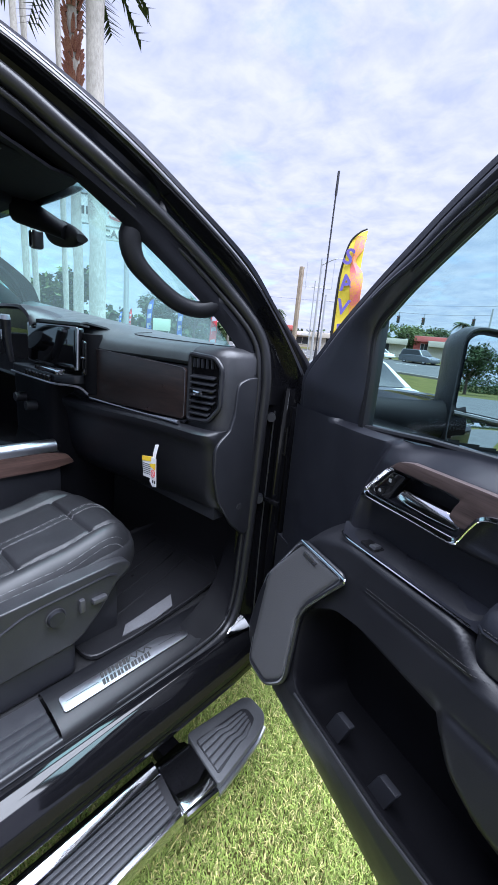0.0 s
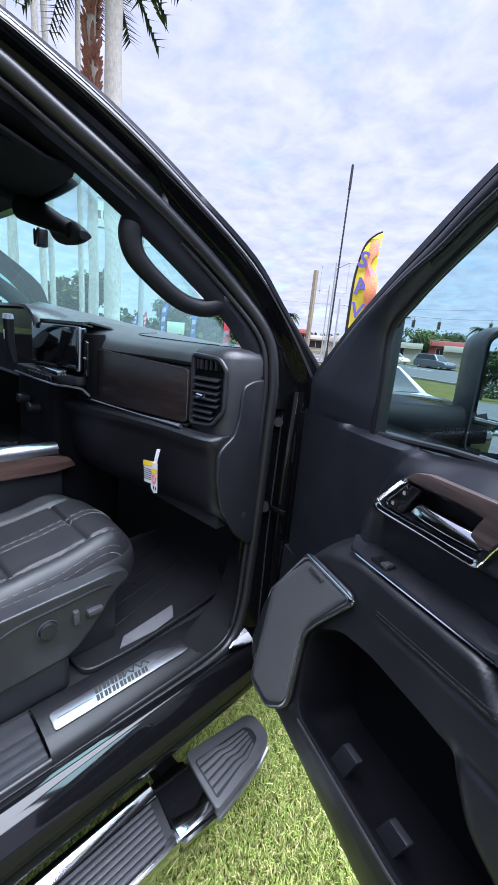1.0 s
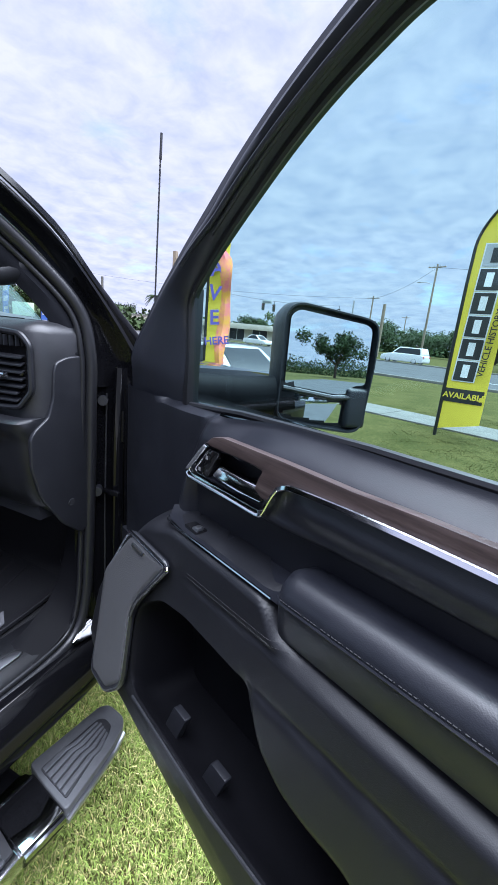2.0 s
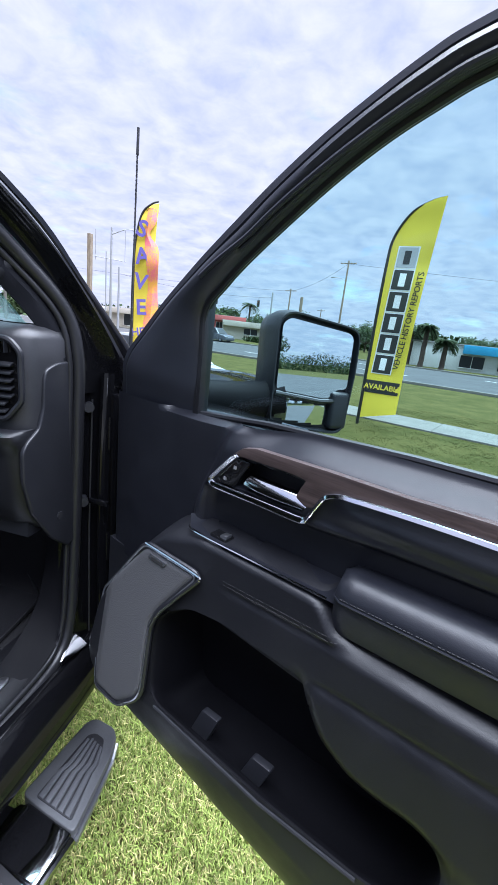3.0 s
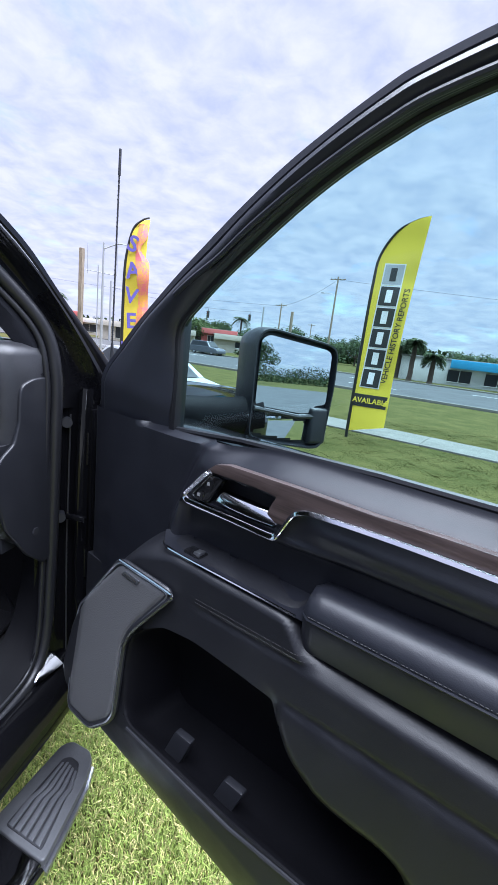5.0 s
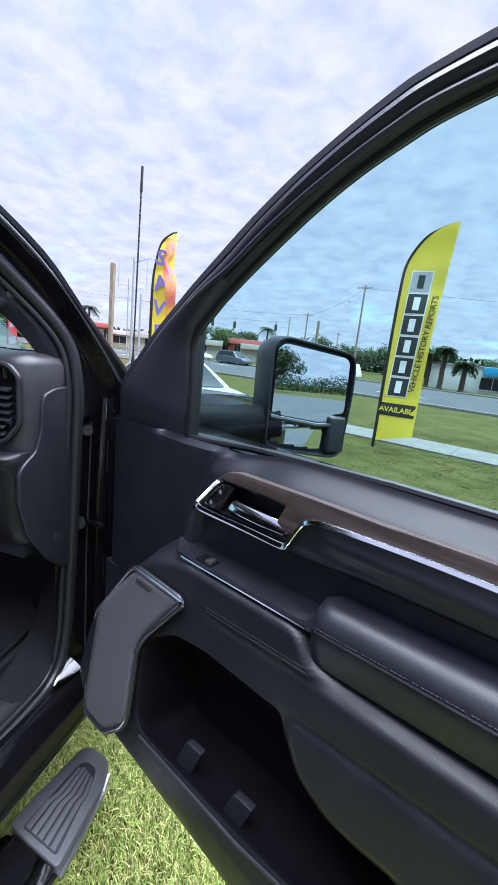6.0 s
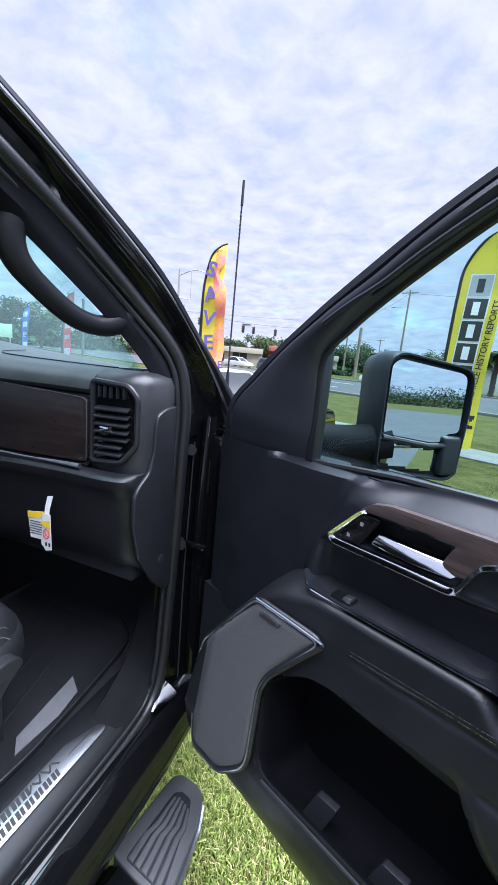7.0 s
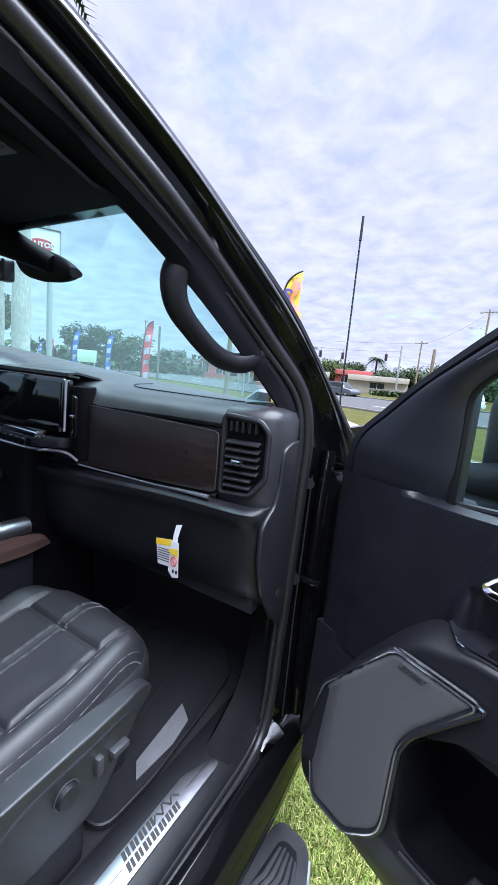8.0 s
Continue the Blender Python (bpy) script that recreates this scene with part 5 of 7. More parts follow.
part("pane_divider", tube([(-0.125, -0.004, -0.061), (0.03, -0.004, -0.082), (0.085, -0.004, -0.079)], 0.008, 8), TRIM, mirror)
part("mirror_foot", box(0.072, 0.140, -0.012, 0.03, -0.170, -0.050, 0.014, segments=3), TRIM, mirror)
arm = tube(spline([(1.19, 0.075, 1.452), (1.27, 0.135, 1.452), (1.37, 0.195, 1.455), (1.47, 0.25, 1.47)], 16), 0.060, 12, flat=0.8)
part("mirror_arm", arm, SHADED_BLACK, mirror, "black mirror arm", m=MIRROR_POSE.inverted())

# ---- running board ----
board = thing("running_board", "", "")
board.parent = truck
tagged(board, "chrome-edged running board with black ribbed treads")
main_out = [(0.985, -2.2), (1.150, -2.2), (1.143, -0.440), (1.000, -0.425), (0.985, -0.430)]
part("board_body", prism(main_out, lambda x, y, d: (x, y, 0.326 + d), -0.055, -0.004, 0.010), CHROME, board, "polished chrome board")
tread = prism([(1.012, -2.2), (1.134, -2.2), (1.120, -0.462), (1.014, -0.440)], lambda x, y, d: (x, y, 0.324 + d), -0.004, 0.005, 0.003)
part("board_tread", tread, MAT_RUBBER, board, "black ribbed rubber tread")
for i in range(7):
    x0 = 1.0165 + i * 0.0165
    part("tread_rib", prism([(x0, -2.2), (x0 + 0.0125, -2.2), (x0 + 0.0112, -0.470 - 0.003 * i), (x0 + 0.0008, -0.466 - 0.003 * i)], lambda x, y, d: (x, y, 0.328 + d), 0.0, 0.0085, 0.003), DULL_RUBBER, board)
part("board_joint", prism([(0.978, -0.436), (1.146, -0.455), (1.158, -0.338), (1.000, -0.312), (0.972, -0.340)], lambda x, y, d: (x, y, 0.322 + d), -0.05, 0.006, 0.006, segments=3), GLOSS_BLACK, board, "gloss black joint piece")
# Chrome pieces laid on the joint in place of its bright reflections.
part("joint_reflection", prism([(1.090, -0.450), (1.145, -0.455), (1.157, -0.342), (1.095, -0.334), (1.112, -0.380)], lambda x, y, d: (x, y, 0.329 + d), 0.0, 0.004, 0.002), CHROME, board, "chrome patch put in for the reflection on the joint's corner")
part("joint_reflection", prism([(0.976, -0.440), (0.996, -0.442), (1.006, -0.322), (0.984, -0.326), (0.974, -0.345)], lambda x, y, d: (x, y, 0.329 + d), 0.0, 0.004, 0.002), CHROME, board, "chrome patch put in for the reflection along the joint's inner edge")
end_line = rounded([(0.968, -0.302), (1.000, -0.050), (1.022, -0.028), (1.095, -0.040), (1.122, -0.068), (1.141, -0.130), (1.162, -0.338), (1.05, -0.320)], 0.016)
part("board_end", prism(end_line, lambda x, y, d: (x, y, 0.326 + d - 0.12 * max(0.0, y + 0.10)), -0.05, 0.006, 0.010, segments=3), BOARD_GREY, board, "grey rounded board end")
part("board_edge", tube([(1.150, -0.455, 0.316), (1.163, -0.345, 0.316)], 0.011, 8), CHROME, board)
part("board_edge", tube([(1.165, -0.338, 0.296), (1.156, -0.24, 0.296), (1.142, -0.13, 0.297), (1.122, -0.07, 0.296)], 0.009, 8), SATIN, board)
part("end_tread", prism(rounded([(1.010, -0.298), (1.036, -0.095), (1.056, -0.082), (1.092, -0.092), (1.108, -0.130), (1.140, -0.318)], 0.01), lambda x, y, d: (x, y, 0.332 + d - 0.12 * max(0.0, y + 0.10)), -0.002, 0.003, 0.001), MAT_RUBBER, board, "black ribbed end tread")
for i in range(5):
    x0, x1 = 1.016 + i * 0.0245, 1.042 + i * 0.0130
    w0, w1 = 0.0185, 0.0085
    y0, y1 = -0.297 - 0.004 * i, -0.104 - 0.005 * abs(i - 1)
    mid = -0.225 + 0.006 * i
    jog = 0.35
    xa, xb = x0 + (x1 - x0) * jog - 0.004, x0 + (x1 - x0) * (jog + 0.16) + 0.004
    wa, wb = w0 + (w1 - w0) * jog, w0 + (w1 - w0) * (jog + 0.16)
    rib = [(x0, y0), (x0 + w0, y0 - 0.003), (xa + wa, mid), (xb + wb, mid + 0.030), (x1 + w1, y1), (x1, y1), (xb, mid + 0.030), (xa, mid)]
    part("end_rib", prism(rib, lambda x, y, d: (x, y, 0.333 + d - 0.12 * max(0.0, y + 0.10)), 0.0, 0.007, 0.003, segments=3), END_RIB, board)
part("board_rail", along_y([(0.966, 0.290), (0.966, 0.336), (0.969, 0.343), (0.976, 0.345), (0.984, 0.342), (1.006, 0.330), (1.011, 0.323), (1.011, 0.30)], [-2.2, -1.2, -0.60, -0.445]), CHROME, board, "bright chrome inner edge")
for y in (-0.36, -1.5):
    part("board_bracket", box(0.90, 1.03, y - 0.035, y + 0.035, 0.25, 0.312, 0.012), SHADED_BLACK, board, "black mounting bracket")

# ---- front bodywork, antenna and wheels ----
hood_rows = []
for i in range(19):
    s = -1 + 2 * i / 18
    k = abs(s)
    hood_rows.append([(1.01 * s, y + 0.22 * (1 - s * s) * (1 if y < 0.4 else 0.5), z - 0.05 * k**5 + 0.02 * (1 - k) - (0.03 if y > 1.8 else 0)) for y, z in ((0.10, 1.520), (0.30, 1.515), (0.7, 1.490), (1.2, 1.440), (1.7, 1.360), (1.95, 1.28), (1.98, 1.1))])
part("hood", thicken(loft(hood_rows), 0.006), BLACK_PAINT, truck, "gloss black painted hood")
for s in (1, -1):
    fender = loft([[(s * x, y, z - 0.075 * max(0.0, y - 0.3) ** 1.3 * (z > 1.3)) for y in (0.14, 0.4, 0.9, 1.5, 1.95)] for x, z in ((0.96, 1.505), (0.995, 1.495), (1.015, 1.46), (1.025, 1.38), (1.03, 1.2), (1.03, 1.0), (1.02, 0.9))])
    part("fender", thicken(fender, 0.006), BLACK_PAINT, truck, "gloss black painted front fender")
part("cowl", prism([(-0.9, 0.02), (0.9, 0.02), (0.94, 0.16), (0.5, 0.36), (0, 0.42), (-0.5, 0.36), (-0.94, 0.16)], lambda x, y, d: (x, y, 1.505 + d), 0.0, 0.015, 0.004), TRIM, truck, "black plastic cowl")
antenna = thing("radio_antenna", "", "")
antenna.parent = truck
tagged(antenna, "tall black spiral-wound radio antenna on the fender")
foot, tip = Vector((0.922, 0.285, 1.48)), Vector((0.912, 0.311, 2.222))
part("antenna_base", tube([foot, foot.lerp(tip, 0.05), foot.lerp(tip, 0.16), foot.lerp(tip, 0.20)], [0.010, 0.008, 0.0065, 0.004], 10), TRIM, antenna)
part("antenna_mast", tube([foot.lerp(tip, 0.18), foot.lerp(tip, 0.9)], 0.0028, 8), TRIM, antenna)
coil = [foot.lerp(tip, 0.2 + 0.72 * k / 360) + Vector((0.0026 * math.cos(k * 0.7), 0.0026 * math.sin(k * 0.7), 0)) for k in range(360)]
part("antenna_coil", tube(coil, 0.0012, 4), TRIM, antenna)
part("antenna_tip", tube([foot.lerp(tip, 0.90), foot.lerp(tip, 1.0)], [0.0046, 0.0040], 10), TRIM, antenna)
rear_wall = box(-0.93, 0.93, -2.34, -2.28, 0.5, 1.5, 0.02)
part("cab_back", rear_wall, BLACK_PAINT, truck)
back_glass = part("rear_window", box(-0.80, 0.80, -2.32, -2.305, 1.5, 1.98), WINDOW, truck, "tinted rear window")
part("driver_side", box(-1.0, -0.92, -2.3, 0.12, 0.5, 1.555, 0.02), TRIM, truck, "closed driver's side door trim")
part("driver_window", box(-0.945, -0.94, -2.2, -0.1, 1.555, 1.9), WINDOW, truck)
part("rear_door", box(0.93, 1.0, -2.3, -1.36, 0.56, 1.47, 0.02), BLACK_PAINT, truck, "closed black rear door")
part("centre_pillar", prism([(-1.22, 0.6), (-1.36, 0.6), (-1.36, 2.03), (-1.26, 2.03)], lambda y, z, d: (0.92 + d, y, z), 0.0, 0.05, 0.01), TRIM, truck, "black centre pillar")
# Closed nose and load bed.
part("front_bumper", bevel(box(-1.0, 1.0, 1.90, 2.12, 0.50, 0.80), 0.04), CHROME, truck, "bright front bumper")
part("grille", box(-0.92, 0.92, 1.90, 1.985, 0.80, 1.36, 0.03), GLOSS_BLACK, truck, "gloss black grille")
for s_ in (-1, 1):
    part("headlamp", bevel(box(s_ * 0.80 - 0.14, s_ * 0.80 + 0.14, 1.95, 2.0, 1.02, 1.22), 0.02), MIRROR, truck)
    side_line = rounded([(-2.36, 0.60), (-2.36, 1.46), (-4.30, 1.46), (-4.30, 0.62), (-3.50, 0.60), (-3.40, 0.85), (-3.0, 0.98), (-2.60, 0.85), (-2.50, 0.60)], 0.03)
    part("bed_side", prism(side_line, lambda y, z, d, s_=s_: (s_ * (0.93 + d), y, z), 0.0, 0.09, 0.01), BLACK_PAINT, truck, "gloss black load bed side")
part("bed_floor", box(-0.93, 0.93, -4.28, -2.36, 0.86, 0.92, 0.01), TRIM, truck, "black load bed floor")
part("tailgate", box(-0.93, 0.93, -4.30, -4.23, 0.62, 1.46, 0.02), BLACK_PAINT, truck, "closed black tailgate")
part("rear_bumper", bevel(box(-0.98, 0.98, -4.48, -4.32, 0.50, 0.70), 0.03), CHROME, truck, "bright rear bumper")
TYRE = mat("tyre_rubber", (0.02, 0.02, 0.02), 0.85, bump=0.5, grain=200)
for x, y in ((0.86, 0.98), (-0.86, 0.98), (0.86, -3.0), (-0.86, -3.0)):
    w = part("wheel", tube([(x + 0.105 * math.cos(b) * 0 , y + 0.33 * math.cos(a), 0.42 + 0.33 * math.sin(a)) for a in (2 * math.pi * k / 32 for k in range(32)) for b in (0,)], 0.095, 10, closed=True), TYRE, truck, "black truck tyre")
    part("rim", bevel(cylinder((x - 0.09, y, 0.42), (x + 0.09, y, 0.42), 0.25, sides=24), 0.02), CHROME, w)
for x in (-0.42, 0.42):
    part("frame_rail", box(x - 0.04, x + 0.04, -4.4, 1.95, 0.40, 0.55, 0.01), TRIM, truck)
part("rear_axle", cylinder((-0.86, -3.0, 0.42), (0.86, -3.0, 0.42), 0.06), TRIM, truck)
part("front_axle", cylinder((-0.86, 0.98, 0.42), (0.86, 0.98, 0.42), 0.05), TRIM, truck)

# ---- hang tag below the glovebox ----
tag = thing("hang_tag", "white and yellow paper safety tag hanging under the dashboard", "tag", pose(0.715, -0.268, 1.29))


def tag_put(x, z, d):
    return (x, -d - 0.006 - 0.010 * math.sin(-z * 16), z)


part("tag_string", prism([(0.0, 0.0), (0.018, 0.004), (0.012, -0.030), (0.012, -0.045), (-0.004, -0.045), (-0.004, -0.030)], tag_put, 0.0, 0.0006), WHITE_PAPER, tag)
sheet_a = part("tag_sheet", prism([(-0.060, -0.050), (0.000, -0.040), (0.010, -0.055), (0.005, -0.115), (-0.048, -0.118)], tag_put, 0.001, 0.0018), WHITE_PAPER, tag, "folded white tag sheet")
part("tag_header", prism([(-0.060, -0.050), (0.000, -0.040), (0.004, -0.056), (-0.057, -0.066)], tag_put, 0.0020, 0.0024), YELLOW_INK, sheet_a, "yellow printed header")
for i in range(6):
    z = -0.074 - i * 0.0065
    part("tag_print", prism([(-0.050, z), (-0.006, z + 0.003), (-0.006, z + 0.0055), (-0.050, z + 0.0025)], tag_put, 0.0020, 0.0023), GREY_LABEL, sheet_a)
sheet_b = part("tag_sheet", prism([(-0.006, -0.042), (0.020, -0.042), (0.026, -0.135), (0.006, -0.142), (-0.008, -0.125)], tag_put, 0.004, 0.0048), WHITE_PAPER, tag, "narrow white tag strip")
part("tag_header", prism([(-0.012, -0.066), (0.020, -0.058), (0.022, -0.080), (-0.004, -0.074)], tag_put, 0.005, 0.0054), YELLOW_INK, sheet_b, "yellow printed flash")
ring_pts = [tag_put(0.010 + 0.010 * math.cos(a), -0.094 + 0.012 * math.sin(a), 0.0054) for a in (2 * math.pi * k / 20 for k in range(20))]
part("tag_symbol", tube(ring_pts, 0.0012, 4, closed=True), RED_INK, sheet_b, "red ring symbol")
part("tag_symbol", tube([tag_put(0.003, -0.086, 0.0056), tag_put(0.017, -0.102, 0.0056)], 0.0012, 4), RED_INK, sheet_b)
for dx in (0.0, 0.011):
    part("tag_print", prism([(0.006 + dx, -0.128), (0.012 + dx, -0.126), (0.012 + dx, -0.116), (0.006 + dx, -0.118)], tag_put, 0.005, 0.0053), DARK_INK, sheet_b)

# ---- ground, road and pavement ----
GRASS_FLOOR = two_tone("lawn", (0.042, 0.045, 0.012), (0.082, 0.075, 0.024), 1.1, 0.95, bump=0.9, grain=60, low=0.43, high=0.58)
ASPHALT = two_tone("asphalt", (0.062, 0.062, 0.064), (0.090, 0.090, 0.092), 0.6, 0.9, bump=0.4, grain=90)
CONCRETE = two_tone("concrete", (0.125, 0.120, 0.108), (0.17, 0.164, 0.150), 1.5, 0.85, bump=0.3, grain=120)
LANE_PAINT = mat("lane_paint", (0.65, 0.65, 0.62), 0.7)
BLADE = mat("grass_blades", (0.25, 0.320, 0.075), 0.6, var=0.35, scale=2.5, island=0.60, spec=0.12)
# Darker copy of the blade colour; the outer lawn's shade is put into it.
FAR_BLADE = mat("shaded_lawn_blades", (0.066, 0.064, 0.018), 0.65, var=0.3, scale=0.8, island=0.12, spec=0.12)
DRY_BLADE = mat("dry_grass_blades", (0.56, 0.51, 0.22), 0.75, var=0.25, scale=1.2, island=0.5, spec=0.12)
SLOPE = 0.39
GRADE = math.atan(-SLOPE)

bm = bmesh.new()
bmesh.ops.create_grid(bm, x_segments=40, y_segments=40, size=900)
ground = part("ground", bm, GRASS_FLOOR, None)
tagged(ground, "broad mown lawn with dry patches, reaching the horizon", "ground", kind="structure")


def strip_along_road(name, near, far, z0, z1, material, label, category, x0=-160, x1=160, bev=0.0):
    """A band that follows the road's line, from near to far along y at x = 0."""
    b = prism([(x0, near - SLOPE * x0), (x1, near - SLOPE * x1), (x1, far - SLOPE * x1), (x0, far - SLOPE * x0)], lambda x, y, d: (x, y, d), z0, z1, bev)
    return tagged(part(name, b, material, None), label, category, kind="structure")


road = strip_along_road("road", 22.6, 43.0, -0.12, 0.008, ASPHALT, "wide grey asphalt road with several lanes", "road")
strip_along_road("kerb_near", 22.3, 22.6, -0.1, 0.13, CONCRETE, "pale concrete kerb", "kerb", bev=0.03)
strip_along_road("kerb_far", 43.0, 43.3, -0.1, 0.13, CONCRETE, "pale concrete kerb", "kerb", bev=0.03)
strip_along_road("pavement_far", 44.2, 45.8, -0.1, 0.045, CONCRETE, "pale concrete pavement across the road", "pavement")
walkway = tagged(new("pavement"), "pale concrete pavement of square slabs", "pavement", kind="structure")
slab = prism(rounded([(-0.745, -0.66), (0.745, -0.66), (0.745, 0.66), (-0.745, 0.66)], 0.02), lambda x, y, d: (x, y, d), -0.08, 0.035, 0.008)
first_slab = part("slab", slab, CONCRETE, walkway)
ca, sa = math.cos(GRADE), math.sin(GRADE)
first_slab.matrix_basis = Matrix.Translation((3.0, 10.2 - SLOPE * 3.0, 0)) @ pose(0, 0, 0, 0, 0, math.degrees(GRADE))
for i in range(-28, 40):
    if i:
        share("slab", first_slab, walkway, Matrix.Translation((3.0 + 1.5 * i * ca, 10.2 - SLOPE * 3.0 + 1.5 * i * sa, 0.004 * math.sin(i * 2.3))) @ pose(0, 0, 0, 0, 0, math.degrees(GRADE)))
for k, near in enumerate((28.6, 36.4)):
    for i in range(-8, 9):
        x = i * 9.0 + 2
        dash_mark = part("lane_mark", prism([(x, near - SLOPE * x), (x + 3, near - SLOPE * (x + 3)), (x + 3, near + 0.14 - SLOPE * (x + 3)), (x, near + 0.14 - SLOPE * x)], lambda a, b, d: (a, b, d), 0.008, 0.013), LANE_PAINT, road)
drive = tagged(part("driveway", prism([(5.0, -1.2), (5.5, -16.0), (50, -34.0), (50, -10.0), (12, -2.6)], lambda a, b, d: (a, b, d), -0.1, 0.012, 0), ASPHALT, None), "grey asphalt driveway beside the lawn", "driveway", kind="structure")


apron = tagged(part("driveway_edge", prism([(3.6, -1.0), (4.2, -16.5), (5.46, -16.0), (4.96, -1.15)], lambda a, b, d: (a, b, d), -0.1, 0.03, 0), CONCRETE, None), "pale concrete edge of the driveway", "kerb", kind="structure")


# Grass blades over the stretch beside the truck, and thinner tufts further out.
def blades(name, material, label, count, area, tall, seed, width=0.0042):
    rng = np.random.default_rng(seed)
    x0, x1, y0, y1 = area
    x = x0 + (x1 - x0) * rng.beta(1.35, 1.35, count)
    y = y0 + (y1 - y0) * rng.beta(1.35, 1.35, count)
    turn = rng.uniform(0, 2 * np.pi, count)
    lean = rng.uniform(0.2, 1.15, count)
    size = tall * rng.uniform(0.45, 1.25, count) * (0.8 + 0.4 * np.sin(x * 7 + np.sin(y * 5)) * np.sin(y * 6.3))
    wide = width * rng.uniform(0.6, 1.3, count)
    dx, dy = np.cos(turn), np.sin(turn)
    lx, ly = lean * np.cos(turn * 1.7 + 1), lean * np.sin(turn * 1.7 + 1)
    v = np.empty((count, 5, 3))
    for k, (h, s, w) in enumerate(((0, 0, -1), (0, 0, 1), (0.55, 0.35, 0.8), (0.55, 0.35, -0.8), (0.92, 1.0, 0))):
        v[:, k, 0] = x + dx * wide * w + lx * size * s * 0.8
        v[:, k, 1] = y + dy * wide * w + ly * size * s * 0.8
        v[:, k, 2] = size * h * (1.1 - 0.35 * lean * s) - 0.004
    base = np.arange(count)[:, None] * 5
    quads = (base + np.array([[0, 1, 2, 3]])).tolist()
    tips = (base + np.array([[3, 2, 4]])).tolist()
    me = bpy.data.meshes.new(name)
    me.from_pydata(v.reshape(-1, 3).tolist(), [], quads + tips)
    me.materials.append(material)
    return tagged(new(name, me), label, "grass", kind="stuff")


blades("grass", BLADE, "dense green lawn grass beside the truck", 210000, (0.30, 2.7, -1.7, 1.9), 0.060, 3, 0.0023)
blades("grass", DRY_BLADE, "dry straw-coloured grass among the green", 85000, (0.30, 2.7, -1.7, 1.9), 0.055, 4, 0.0021)
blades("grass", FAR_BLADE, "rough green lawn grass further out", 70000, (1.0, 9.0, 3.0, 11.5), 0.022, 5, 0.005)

# ---- feather flags ----
POLE_BLACK = mat("black_flag_pole", (0.012, 0.012, 0.012), 0.45)


def cloth(name, color):
    m = mat(name, color, 0.75, var=0.07, scale=5, bump=0.3, grain=900)
    m.node_tree.nodes["Principled BSDF"].inputs["Sheen Weight"].default_value = 0.2
    return m


YELLOW_CLOTH = cloth("yellow_flag_cloth", (0.72, 0.58, 0.04))
PURPLE_CLOTH = cloth("purple_print", (0.13, 0.10, 0.42))
BLUE_CLOTH = cloth("blue_flag_cloth", (0.05, 0.12, 0.45))
WHITE_CLOTH = cloth("white_flag_cloth", (0.75, 0.75, 0.78))
RED_CLOTH = cloth("red_flag_cloth", (0.60, 0.06, 0.08))
BLACK_CLOTH = cloth("black_print", (0.02, 0.02, 0.022))


def feather_flag(name, label, place, tall, wide, turn, cloth_mat, lean=0.0, start=0.35, wave=0.04, group=""):
    """A tall curved-topped advertising flag: pole, ground spike, cloth. Local x runs along the cloth."""
    f = thing(name, label, "feather flag", pose(*place, 0, lean, turn), group)
    arc = [(0.0, 0.0), (0.0, tall * 0.45), (0.012, tall * 0.72), (0.06, tall * 0.84), (wide * 0.35, tall * 0.94), (wide * 0.72, tall * 0.985), (wide, tall)]
    line = spline([(x, 0, z) for x, z in arc], 40)
    part("flag_pole", tube(line, [0.034 - 0.018 * i / 39 for i in range(40)], 8), POLE_BLACK, f, "black bent flag pole")
    part("ground_spike", bevel(cylinder((0, 0, 0), (0, 0, 0.12), 0.030, 0.024, 10), 0.004), STEEL, f)

    def ripple(x, z):
        return wave * x / wide * math.sin(3.1 * z + 2.2 * x + turn) + 0.4 * wave * x / wide * math.sin(8 * z + 1.3)

    def out_edge(z):
        s = (z - start) / (tall - start)
        return wide * (0.86 + 0.14 * s - 0.06 * math.sin(math.pi * s))

    rows = []
    for p in line:
        if p.z < start - 0.05:
            continue
        z = max(p.z, start)
        xe = max(out_edge(z), p.x + 0.004)
        row = []
        for k in range(9):
            x = p.x + (xe - p.x) * k / 8
            drop = (0.22 * wide * (1 - min(1, (z - start) / 0.5))) * (1 - k / 8)
            row.append((x, ripple(x, z), z - drop))
        rows.append(row)
    b = loft(rows)
    sheet = part("flag_cloth", thicken(b, 0.003), cloth_mat, f)
    return f, sheet, ripple


def printed(f, sheet, ripple, outline, material, label="", lift=0.0):
    """A printed patch (four corners, from the lower left round) lying just proud of the cloth, on both sides."""
    b = bmesh.new()
    p, q, r, o = (Vector(c) for c in outline)
    for off in (-0.006 - lift, 0.009 + lift):
        rows = []
        for i in range(7):
            lo, hi = p.lerp(q, i / 6), o.lerp(r, i / 6)
            rows.append([(*(lo.lerp(hi, k / 6)[:1]), ripple(*lo.lerp(hi, k / 6)) + off, lo.lerp(hi, k / 6)[1]) for k in range(7)])
        loft(rows, b)
    return part("print", b, material, sheet, label)


